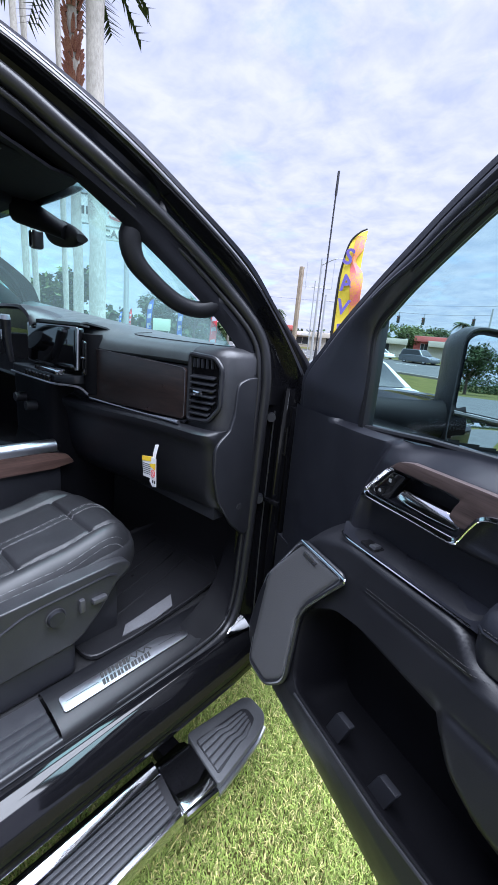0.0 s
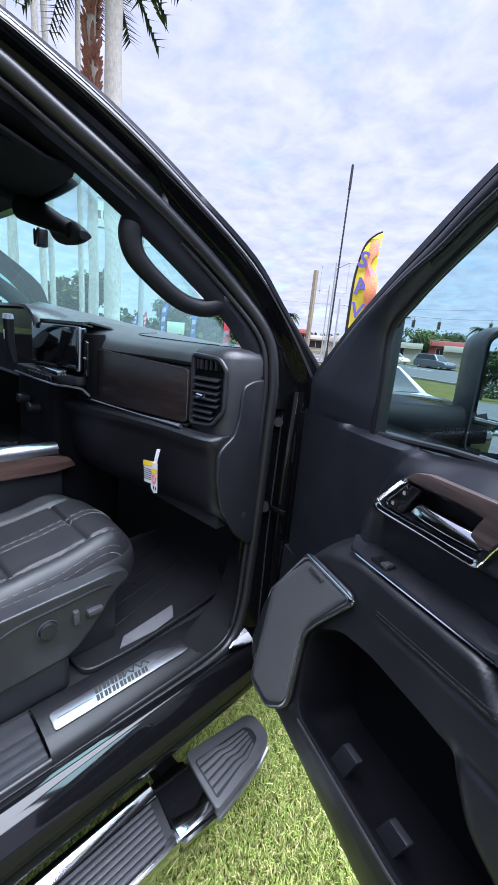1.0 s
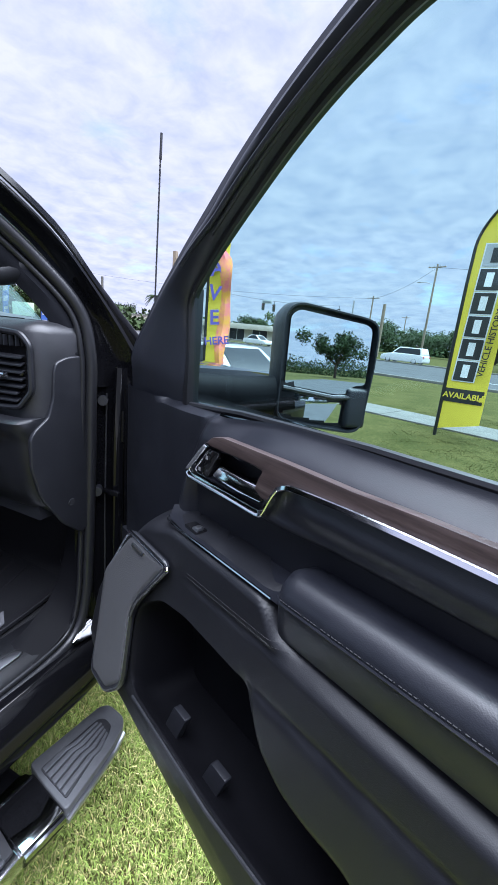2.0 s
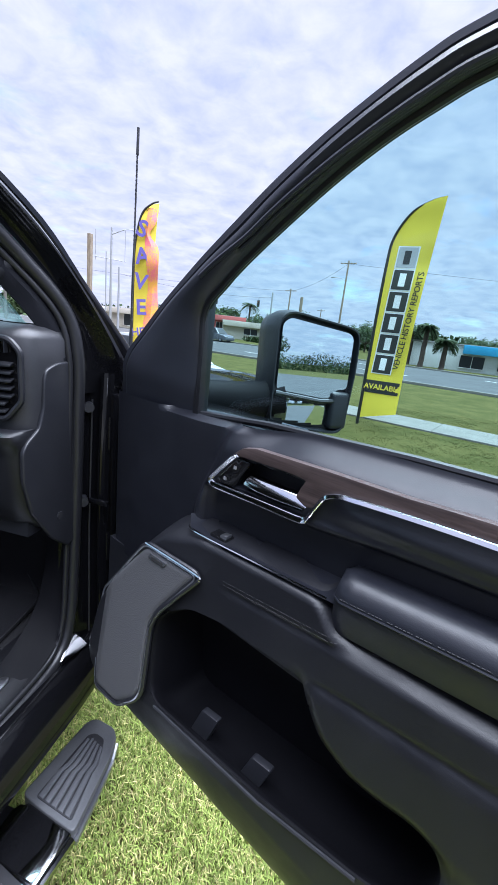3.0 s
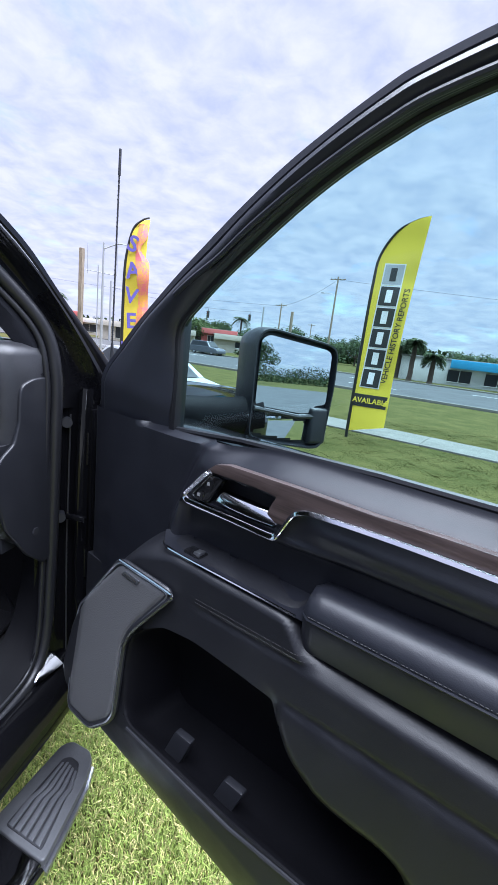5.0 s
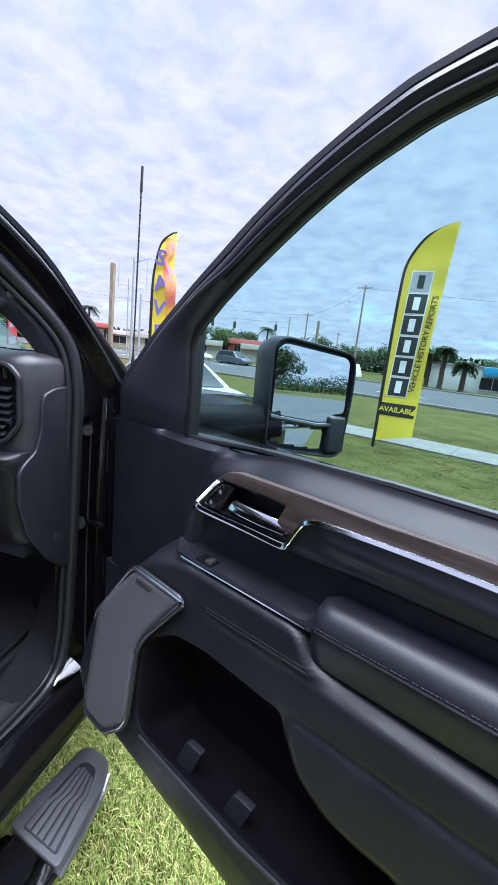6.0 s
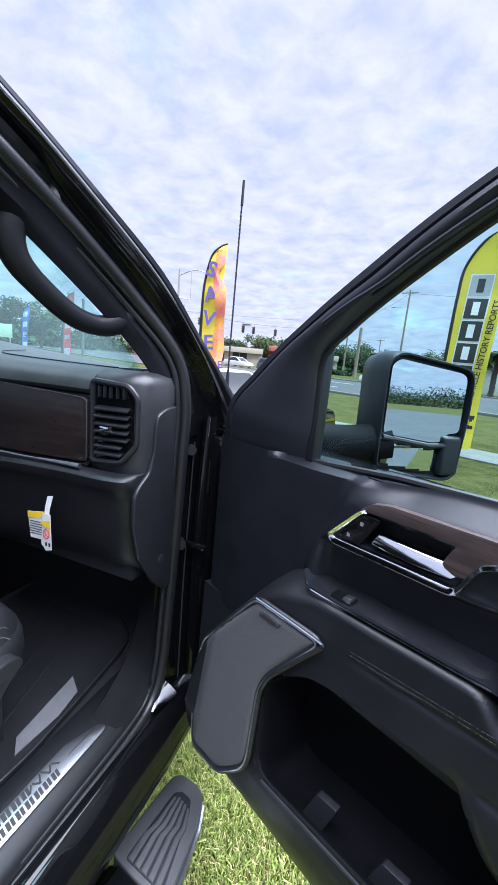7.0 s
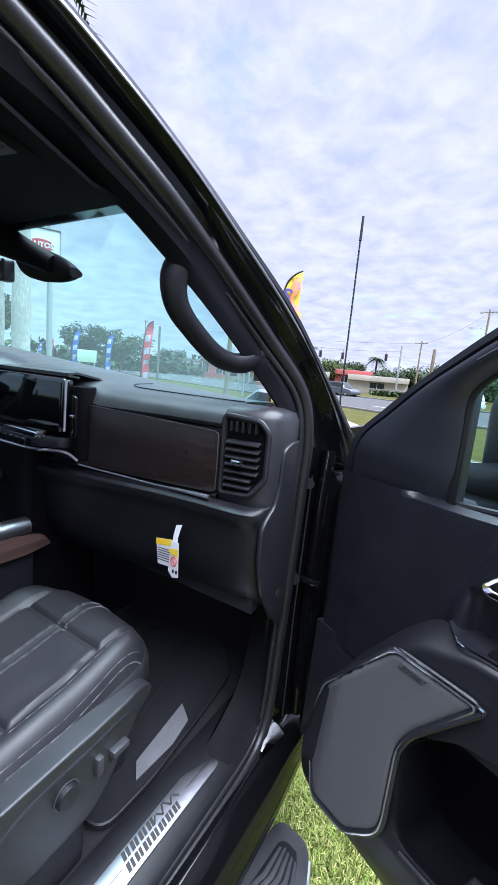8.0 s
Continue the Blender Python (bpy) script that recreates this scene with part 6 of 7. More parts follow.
# The yellow vehicle-history flag.
hist, hist_cloth, hist_wave = feather_flag("feather_flag", "tall yellow feather flag with black boxes and lettering", (1.935, 7.93, 0), 4.36, 0.86, -10, YELLOW_CLOTH, 0.0, start=0.33, wave=0.03)
GREY_CLOTH = cloth("grey_print", (0.40, 0.41, 0.44))
for i in range(6):
    z = 1.10 + i * 0.405
    x = 0.095 + 0.014 * i
    printed(hist, hist_cloth, hist_wave, [(x, z), (x + 0.395, z), (x + 0.41, z + 0.40), (x + 0.015, z + 0.40)], WHITE_CLOTH)
    printed(hist, hist_cloth, hist_wave, [(x + 0.022, z + 0.02), (x + 0.375, z + 0.02), (x + 0.388, z + 0.38), (x + 0.035, z + 0.38)], BLACK_CLOTH if i < 5 else GREY_CLOTH, "printed box", 0.005)
    printed(hist, hist_cloth, hist_wave, [(x + 0.14, z + 0.08), (x + 0.26, z + 0.08), (x + 0.27, z + 0.32), (x + 0.15, z + 0.32)], WHITE_CLOTH if i < 5 else BLACK_CLOTH, "plain block in place of a trade name", 0.010)
printed(hist, hist_cloth, hist_wave, [(0.025, 0.70), (0.70, 0.70), (0.70, 0.96), (0.025, 0.96)], BLACK_CLOTH, "black band")
word("AVAILABLE", 0.150, YELLOW_CLOTH, hist_cloth, pose(0.375, -0.036, 0.83, 90, 0, 0), "lettering", 0.004, bold=0.003)
word("VEHICLE HISTORY REPORTS", 0.155, BLACK_CLOTH, hist_cloth, pose(0.625, -0.045, 2.15, 90, -86, 0), "lettering", 0.004, spread=0.95, bold=0.002)

# The yellow and orange sale flag.
sale, sale_cloth, sale_wave = feather_flag("feather_flag", "yellow and orange feather flag with purple lettering, standing on the lawn", (-2.93, 6.95, 0), 3.88, 0.46, 20, YELLOW_CLOTH, -0.5, start=0.75, wave=0.09)
SALE_BORDER = two_tone("orange_pink_print", (0.88, 0.45, 0.08), (0.86, 0.22, 0.26), 4.0, 0.8, bump=0.1, low=0.46, high=0.54)
edge_rows = []
for k in range(44):
    z = 0.85 + 2.90 * k / 43
    nip = 1 - 0.62 * math.exp(-(((z - 3.28) / 0.15) ** 2))
    x0 = 0.26 + 0.04 * math.sin(z * 3.4)
    x1 = x0 + (0.235 + 0.040 * math.sin(z * 4.6 + 0.4)) * nip
    edge_rows.append([(x0, sale_wave(x0, z) - 0.010, z), ((x0 + x1) / 2, sale_wave(x0, z) - 0.055, z), (x1, sale_wave(x1, z) + 0.03 * math.sin(z * 7), z)])
part("flag_border", thicken(loft(edge_rows), 0.004), SALE_BORDER, sale_cloth, "pink-orange patterned border")
for k, letter in enumerate("SAVE"):
    word(letter, 0.42, PURPLE_CLOTH, sale_cloth, pose(0.17 + 0.02 * (k % 2), -0.075, 3.34 - k * 0.49, 90, 0, 0) @ pose(0, 0, 0, 0, 0, (-16, 10, -8, 4)[k]), "lettering", 0.006, bold=0.010)
word("HERE", 0.23, PURPLE_CLOTH, sale_cloth, pose(0.27, -0.085, 1.40, 90, 0, 0) @ pose(0, 0, 0, 0, 0, 8), "lettering", 0.006, bold=0.005)


def way(azimuth, dist, z=0.0, eye=(1.6, -1.0)):
    """A place by its bearing and distance from where one stands."""
    a = radians(azimuth)
    return (eye[0] + dist * math.sin(a), eye[1] + dist * math.cos(a), z)


FADED_CLOTH = two_tone("faded_flag_print", (0.30, 0.32, 0.42), (0.62, 0.60, 0.66), 5.0, 0.85, bump=0.1)
for azimuth, dist, tall, colour, label in ((-51.3, 27, 3.3, BLUE_CLOTH, "blue and white feather flag beside the lot"), (-46.9, 19.5, 3.6, RED_CLOTH, "red and white feather flag beside the lot"), (-55.3, 27, 3.3, BLUE_CLOTH, "dark blue feather flag beside the lot"), (-57.5, 58, 3.7, RED_CLOTH, "small red feather flag far across the lot"), (-58.7, 60, 3.3, BLUE_CLOTH, "small blue feather flag far across the lot")):
    g, g_cloth, g_wave = feather_flag("feather_flag", label, way(azimuth, dist), tall, 0.40, 35, colour, 2, start=0.6, wave=0.08, group="lot flags")
    for k in range(4):
        printed(g, g_cloth, g_wave, [(0.08, 1.0 + k * 0.55), (0.30, 1.05 + k * 0.55), (0.30, 1.33 + k * 0.55), (0.08, 1.28 + k * 0.55)], FADED_CLOTH)

# ---- poles, wires and signals ----
POST_WOOD = two_tone("weathered_pole_wood", (0.20, 0.16, 0.12), (0.32, 0.27, 0.21), 2.0, 0.9, stretch=(1, 1, 0.15))
GALVANISED = mat("galvanised_pole", (0.42, 0.43, 0.44), 0.5, metal=0.6, bump=0.1, grain=60)
SIGNAL = mat("signal_housing", (0.03, 0.03, 0.028), 0.5)
LAMP_RED = mat("signal_red_lens", (0.35, 0.02, 0.02), 0.3)
LAMP_AMBER = mat("signal_amber_lens", (0.35, 0.16, 0.02), 0.3)
LAMP_GREEN = mat("signal_green_lens", (0.02, 0.18, 0.09), 0.3)
WIRE = mat("black_cable", (0.02, 0.02, 0.02), 0.6)


def utility_pole(place, tall, arms=1, label="tall wooden utility pole with a crossarm"):
    p = thing("utility_pole", label, "utility pole", pose(*place, 0, 0, math.degrees(GRADE)), "utility poles")
    part("pole", tube([(0, 0, -0.2), (0, 0, tall)], [0.16, 0.11], 12), POST_WOOD, p)
    for k in range(arms):
        z = tall - 0.35 - 0.8 * k
        part("crossarm", box(-1.15, 1.15, -0.06, 0.06, z - 0.06, z + 0.06, 0.01), POST_WOOD, p)
        for x in (-1.05, -0.4, 0.4, 1.05):
            part("insulator", bevel(cylinder((x, 0, z + 0.06), (x, 0, z + 0.26), 0.05, 0.035, 8), 0.01), GALVANISED, p)
        for s in (-1, 1):
            part("brace", tube([(s * 0.75, -0.07, z), (0, -0.13, z - 0.6)], 0.02, 6), GALVANISED, p)
    if tall > 10:
        part("lamp_arm", tube(spline([(-0.1, 0, tall - 2.6), (-0.9, 0, tall - 2.25), (-1.8, 0, tall - 2.2)], 12), 0.035, 8), GALVANISED, p)
        part("lamp_head", box(-2.3, -1.75, -0.12, 0.12, tall - 2.27, tall - 2.13, 0.04), GALVANISED, p)
    return p


utility_pole(way(-2.8, 62), 12.4)
utility_pole(way(-9.7, 76), 9.5)
utility_pole(way(-5.4, 120), 9.5)
utility_pole(way(-46, 90), 10.5)
utility_pole(way(60, 110), 11.0)
stub = thing("wooden_post", "thick weathered wooden post cut off short", "post", pose(*way(-8.1, 60)))
part("post", tube([(0, 0, -0.2), (0, 0, 6.9)], [0.24, 0.20], 12), POST_WOOD, stub)
lot_post = thing("lot_post", "square weathered post at the edge of the lot", "post", pose(*way(-35.2, 21), 0, 0.6, 0))
part("post", box(-0.09, 0.09, -0.09, 0.09, -0.1, 5.0, 0.02), POST_WOOD, lot_post)
mast = thing("antenna_mast", "thin grey lot lamp mast with a bent arm", "lamp post", pose(*way(-32.7, 30)))
part("mast_pole", tube([(0, 0, -0.1), (0, 0, 7.0)], [0.09, 0.06], 10), GALVANISED, mast)
part("mast_arm", tube(spline([(0, 0, 6.6), (1.2, 0, 6.95), (2.4, 0, 6.7)], 12), 0.03, 6), GALVANISED, mast)
rack = thing("wire_rack", "thin aerial frame on a short pole", "aerial", pose(*way(-33.3, 38)))
part("rack_pole", tube([(0, 0, -0.1), (0, 0, 6.6)], 0.05, 8), GALVANISED, rack)
part("rack_bar", tube([(-1.2, 0, 6.2), (1.8, 0, 5.9)], 0.03, 6), GALVANISED, rack)
for x in (-1.0, 1.7):
    part("rack_rod", tube([(x, 0, 5.9), (x, 0, 8.2)], 0.025, 6), GALVANISED, rack)


def cable(name, a, b, sag, r=0.018, label="thin overhead cable sagging between poles"):
    a, b = Vector(a), Vector(b)
    pts = [a.lerp(b, k / 20) - Vector((0, 0, sag * 4 * (k / 20) * (1 - k / 20))) for k in range(21)]
    c = tagged(part(name, tube(pts, r, 4), WIRE, None), label, "cable", "overhead cables")
    return c


signal_pole = thing("signal_pole", "grey signal pole carrying a span wire", "signal pole", pose(*way(-31.8, 62)), "signal poles")
part("pole", tube([(0, 0, -0.2), (0, 0, 8.0)], [0.16, 0.12], 12), GALVANISED, signal_pole)
signal_pole_b = copy_thing(signal_pole, pose(*way(-12.0, 70)))
pa, pb = Vector(way(-31.8, 62, 7.2)), Vector(way(-12.0, 70, 7.2))
cable("span_wire", pa, pb, 0.7)
cable("power_line", way(-46, 90, 10), way(-9.7, 76, 9.1), 0.9)
cable("power_line", way(-9.7, 76, 9.1), way(-2.8, 62, 12.0), 0.6)
cable("power_line", way(-2.8, 62, 12.0), way(60, 110, 10.6), 1.2)


def signal_head(at):
    h = thing("traffic_light", "black three-lamp traffic light hanging from a span wire", "traffic light", pose(*at, 0, 0, 160), "traffic lights")
    part("housing", box(-0.17, 0.17, -0.12, 0.12, -1.05, 0.0, 0.04), SIGNAL, h)
    part("hanger", tube([(0, 0, 0), (0, 0, 0.45)], 0.03, 6), SIGNAL, h)
    for k, m_ in enumerate((LAMP_RED, LAMP_AMBER, LAMP_GREEN)):
        part("lens", bevel(cylinder((0, 0.11, -0.19 - 0.33 * k), (0, 0.14, -0.19 - 0.33 * k), 0.11, sides=14), 0.01), m_, h)
        part("hood", loft([[(0.13 * math.cos(a), y, -0.19 - 0.33 * k + 0.13 * math.sin(a)) for a in np.linspace(-0.3, math.pi + 0.3, 10)] for y in (0.12, 0.30)]), SIGNAL, h)
    return h


for k, s in enumerate((0.10, 0.38, 0.45, 0.60, 0.90)):
    p = pa.lerp(pb, s) - Vector((0, 0, 0.7 * 4 * s * (1 - s) + 0.44))
    signal_head(tuple(p))
street_sign = thing("street_sign", "pale hanging street sign on the span wire", "street sign", pose(*(pa.lerp(pb, 0.40) - Vector((0, 0, 0.7 * 4 * 0.40 * 0.60 + 0.24))), 0, 0, -18))
part("sign_blade", box(-1.0, 1.0, -0.02, 0.02, -0.25, 0.25, 0.01), mat("pale_sign", (0.45, 0.5, 0.5), 0.5), street_sign)
part("sign_print", box(-0.75, 0.75, -0.026, -0.021, -0.08, 0.08), GREY_LABEL, street_sign, "plain bar in place of the street name")

# ---- dealer sign, palms and lot on the far side of the truck ----
BARK_GREY = two_tone("royal_palm_trunk", (0.34, 0.32, 0.29), (0.50, 0.47, 0.43), 1.6, 0.9, stretch=(1, 1, 0.35))
BARK_RED = two_tone("boot_palm_trunk", (0.20, 0.08, 0.06), (0.36, 0.20, 0.14), 4.0, 0.95, bump=1.0, grain=30)
FROND = mat("palm_frond", (0.042, 0.062, 0.026), 0.6, var=0.3, scale=2, island=0.35, spec=0.12)
LEAF = mat("tree_leaves", (0.030, 0.048, 0.017), 0.65, var=0.3, scale=0.8, island=0.5, spec=0.12)
LEAF_PALE = mat("pale_tree_leaves", (0.060, 0.082, 0.026), 0.65, var=0.3, scale=0.8, island=0.45, spec=0.12)
TREE_BARK = two_tone("oak_bark", (0.07, 0.055, 0.045), (0.14, 0.11, 0.09), 3.0, 0.95, bump=1.0, grain=25)


def palm(place, tall, r, label, bark, crown=2.2, fronds=26, seed=1, shag=0.0):
    p = thing("palm_tree", label, "palm tree", pose(*place, 0, 0, seed * 40), "palms")
    rng = random.Random(seed)
    part("trunk", tube([(0.02 * math.sin(k * 2.1), 0.02 * math.cos(k), tall * k / 14) for k in range(15)], [r * (1.25 if k == 0 else 1 + 0.05 * math.sin(k * 2.7) - 0.15 * k / 14) for k in range(15)], 16), bark, p)
    if shag:
        b = bmesh.new()
        for k in range(260):
            a, z = rng.uniform(0, 6.28), tall * rng.uniform(0.55, 0.99)
            c, s = math.cos(a), math.sin(a)
            tube([(r * c, r * s, z), (r * c * 1.5, r * s * 1.5, z + 0.18), (r * c * 1.9, r * s * 1.9, z + 0.24)], [0.05, 0.04, 0.015], 4, bm=b)
        part("leaf_base_cover", b, BARK_RED, p, "ragged old leaf bases")
    b = bmesh.new()
    for k in range(fronds):
        a = 2 * math.pi * k / fronds * 3.0 + rng.uniform(-0.2, 0.2)
        up = rng.uniform(-0.7, 1.0)
        c, s = math.cos(a), math.sin(a)
        spine = [Vector((c * crown * t * (1 - 0.15 * abs(up)), s * crown * t * (1 - 0.15 * abs(up)), tall + crown * (up * t * 0.7 - 0.62 * t * t))) for t in (0, 0.2, 0.4, 0.6, 0.8, 1.0)]
        tube(spine, [0.03, 0.025, 0.02, 0.016, 0.012, 0.006], 4, bm=b)
        side_way = Vector((-s, c, 0))
        for i in range(22):
            t = 0.15 + 0.85 * i / 21
            j = min(4, int(t * 5))
            at = spine[j].lerp(spine[j + 1], t * 5 - j)
            for sgn in (-1, 1):
                l = crown * 0.30 * (1 - 0.6 * abs(t - 0.45)) * rng.uniform(0.8, 1.2)
                tipp = at + side_way * sgn * l * 0.8 + Vector((c, s, 0)) * l * 0.45 - Vector((0, 0, l * rng.uniform(0.15, 0.6)))
                e = Vector((c, s, 0)) * 0.05
                b.faces.new([b.verts.new(q) for q in (at - e, at + e, tipp)])
    part("crown", b, FROND, p, "drooping green fronds")
    return p


def leafy_tree(place, tall, spread, label, leaf, seed, leaves=2600, size=0.16):
    t = thing("tree", label, "tree", pose(*place), "trees")
    rng = random.Random(seed)
    b = bmesh.new()
    tube([(0, 0, -0.1), (0.05, 0, tall * 0.25), (0, 0.05, tall * 0.5)], [tall * 0.035, tall * 0.027, tall * 0.018], 8, bm=b)
    tips = []
    for k in range(8):
        a = k * 0.79 + rng.uniform(-0.3, 0.3)
        end = Vector((math.cos(a) * spread * rng.uniform(0.4, 0.8), math.sin(a) * spread * rng.uniform(0.4, 0.8), tall * rng.uniform(0.55, 0.9)))
        tube([(0, 0, tall * 0.3), end * 0.5 + Vector((0, 0, tall * 0.12)), end], [tall * 0.016, tall * 0.010, tall * 0.004], 6, bm=b)
        tips.append(end)
    part("trunk", b, TREE_BARK, t)
    centres = tips + [Vector((rng.gauss(0, spread * 0.4), rng.gauss(0, spread * 0.4), tall * rng.uniform(0.45, 0.95))) for _ in range(10)]
    verts, faces = [], []
    for k in range(leaves):
        c = rng.choice(centres)
        d = Vector((rng.gauss(0, 1), rng.gauss(0, 1), rng.gauss(0, 0.75)))
        at = c + d.normalized() * spread * 0.30 * rng.uniform(0.35, 1.05)
        x = Vector((rng.gauss(0, 1), rng.gauss(0, 1), rng.gauss(0, 0.6))).normalized() * size * rng.uniform(0.6, 1.5)
        y = x.orthogonal().normalized() * size * 0.6
        i = len(verts)
        verts += [at - x, at + y, at + x, at - y]
        faces.append((i, i + 1, i + 2, i + 3))
    me = bpy.data.meshes.new("crown")
    me.from_pydata([tuple(v) for v in verts], [], faces)
    me.materials.append(leaf)
    o = new("crown", me)
    o.parent = t
    return t


palm(way(-61.0, 13.0), 13.0, 0.235, "tall pale-trunked palm beside the lot", BARK_GREY, seed=1)
palm(way(-63.3, 14.0), 11.7, 0.15, "palm with ragged reddish leaf bases", BARK_GREY, 2.0, 30, seed=2, shag=1)
for k, (a, d, r) in enumerate(((-64.8, 20.0, 0.115), (-68.0, 19.0, 0.115), (-68.9, 18.0, 0.12), (-71.9, 18.0, 0.17))):
    palm(way(a, d), 16.5 + 0.4 * k, r, "slender pale-trunked palm in a row", BARK_GREY, 2.2, 20, seed=5 + k)
sign = thing("dealer_sign", "tall pole sign with a red oval and black lettering", "pole sign", pose(*way(-57.7, 26), 0, 0, 57))
SIGN_WHITE = mat("sign_face_white", (0.82, 0.83, 0.83), 0.4)
SIGN_RED = mat("sign_red", (0.55, 0.02, 0.03), 0.4)
part("sign_pole", tube([(0, 0, -0.2), (0, 0, 9.0)], [0.16, 0.13], 12), GALVANISED, sign)
part("sign_box", box(-2.6, 0.5, -0.15, 0.15, 6.75, 8.2, 0.04), SIGN_WHITE, sign, "white illuminated sign box")
part("sign_frame", tube([(-2.6, -0.16, 6.75), (0.5, -0.16, 6.75), (0.5, -0.16, 8.2), (-2.6, -0.16, 8.2)], 0.05, 6, closed=True), SIGNAL, sign)
oval = [(-0.40 + 0.60 * math.cos(a), 7.36 + 0.30 * math.sin(a)) for a in (2 * math.pi * k / 32 for k in range(32))]
part("sign_oval", prism(oval, lambda x, z, d: (x, -0.16 - d, z), 0.0, 0.03), SIGN_RED, sign, "red oval")
word("AUTOS", 0.36, SIGN_WHITE, sign, pose(-0.40, -0.20, 7.36, 90, 0, 0), "lettering", 0.02, bold=0.01)
for k in range(5):
    part("sign_print", box(-2.35 + k * 0.26, -2.18 + k * 0.26, -0.17, -0.155, 7.2, 7.6), SIGNAL, sign, "plain bars in place of a name")
part("lower_sign", box(-1.7, 0.48, -0.14, 0.14, 6.08, 6.68, 0.04), SIGN_WHITE, sign, "white lower sign panel")
word("CARS", 0.52, SIGNAL, sign, pose(-0.55, -0.16, 6.38, 90, 0, 0), "lettering", 0.02, bold=0.02, spread=1.1)
board_sign = thing("notice_board", "small pale notice board on two legs", "sign board", pose(*way(-53.2, 45), 0, 0, 50))
part("board", box(-0.9, 0.9, -0.04, 0.04, 1.3, 2.5, 0.02), mat("pale_green_board", (0.45, 0.55, 0.42), 0.6), board_sign)
for x in (-0.7, 0.7):
    part("leg", box(x - 0.05, x + 0.05, -0.05, 0.05, -0.1, 1.3), GALVANISED, board_sign)
slim_pole = thing("lamp_post", "slim pale lamp post across the lot", "lamp post", pose(*way(-44.3, 40)))
part("pole", tube([(0, 0, -0.1), (0, 0, 5.2)], [0.12, 0.10], 10), CONCRETE, slim_pole)

# ---- buildings across the road ----
STUCCO_RED = two_tone("red_stucco", (0.42, 0.11, 0.10), (0.50, 0.15, 0.14), 0.5, 0.85)
STUCCO_WHITE = two_tone("white_stucco", (0.55, 0.55, 0.53), (0.68, 0.68, 0.66), 0.5, 0.85)
STUCCO_BLUE = two_tone("blue_fascia", (0.06, 0.28, 0.48), (0.08, 0.34, 0.56), 0.5, 0.6)
STUCCO_TAN = two_tone("tan_stucco", (0.42, 0.38, 0.32), (0.52, 0.48, 0.42), 0.5, 0.85)
DARK_GLASS = mat("dark_shop_glass", (0.02, 0.023, 0.027), 0.3, spec=0.3)
ROOF_GREY = two_tone("roof_gravel", (0.20, 0.19, 0.18), (0.30, 0.29, 0.28), 0.8, 0.9)


def shop(name, label, place, turn, wide, deep, tall, wall, fascia, windows, fascia_part=1.0):
    s = thing(name, label, "building", pose(*place, 0, 0, turn))
    part("wall", box(-wide / 2, wide / 2, 0, deep, -0.1, tall, 0.03), wall, s)
    part("roof", box(-wide / 2 - 0.15, wide / 2 + 0.15, -0.15, deep + 0.15, tall, tall + 0.18, 0.03), ROOF_GREY, s)
    f0 = wide / 2 - wide * fascia_part
    part("fascia", box(f0, f0 + wide * min(fascia_part, 0.5) if fascia_part < 1 else wide / 2 + 0.05, -0.7, -0.02, tall - 0.75, tall + 0.12, 0.03), fascia, s)
    for x, w, z0, z1 in windows:
        win = part("window", box(x - w / 2, x + w / 2, -0.05, 0.06, z0, z1), DARK_GLASS, s)
        part("window_frame", tube([(x - w / 2, -0.06, z0), (x + w / 2, -0.06, z0), (x + w / 2, -0.06, z1), (x - w / 2, -0.06, z1)], 0.05, 4, closed=True), STUCCO_WHITE, win)
        part("mullion", box(x - 0.03, x + 0.03, -0.08, 0.0, z0, z1), STUCCO_WHITE, win)
    return s


shop("shop_building", "low white shop with a bright blue fascia across the road", way(14.6, 49), -16, 13.4, 9, 2.55, STUCCO_WHITE, STUCCO_BLUE, [(-0.6, 2.3, 0.35, 1.65), (3.0, 2.4, 0.35, 1.65)], 0.62)
shop("shop_building", "small red two-part building at the junction", way(-17.6, 78), 18, 6.5, 6, 3.7, STUCCO_RED, STUCCO_RED, [(-1.5, 1.2, 1.2, 2.6), (1.5, 1.0, 0.1, 2.2)])
shop("shop_building", "flat pale building beside the red one", way(-14.4, 74), 18, 10, 6, 2.9, STUCCO_TAN, STUCCO_TAN, [(0, 2.4, 0.9, 2.0)])
shop("shop_building", "long low pale building down the road", way(-38.5, 95), 36, 26, 10, 3.2, STUCCO_TAN, STUCCO_WHITE, [(-8, 3, 0.6, 2.2), (-3, 3, 0.6, 2.2), (2, 3, 0.6, 2.2), (7, 3, 0.6, 2.2)], 0.3)
shop("shop_building", "red corner building down the road", way(-36.8, 92), 36, 4.5, 8, 4.2, STUCCO_RED, STUCCO_RED, [(-1.5, 1.4, 1.0, 3.2), (1.5, 1.4, 1.0, 3.2)])
shop("shop_building", "pale arched shop front behind the lot", way(-27.0, 74), 26, 16, 8, 2.9, STUCCO_TAN, STUCCO_TAN, [(-4, 2.6, 0.3, 2.4), (0, 2.6, 0.3, 2.4), (4, 2.6, 0.3, 2.4)])

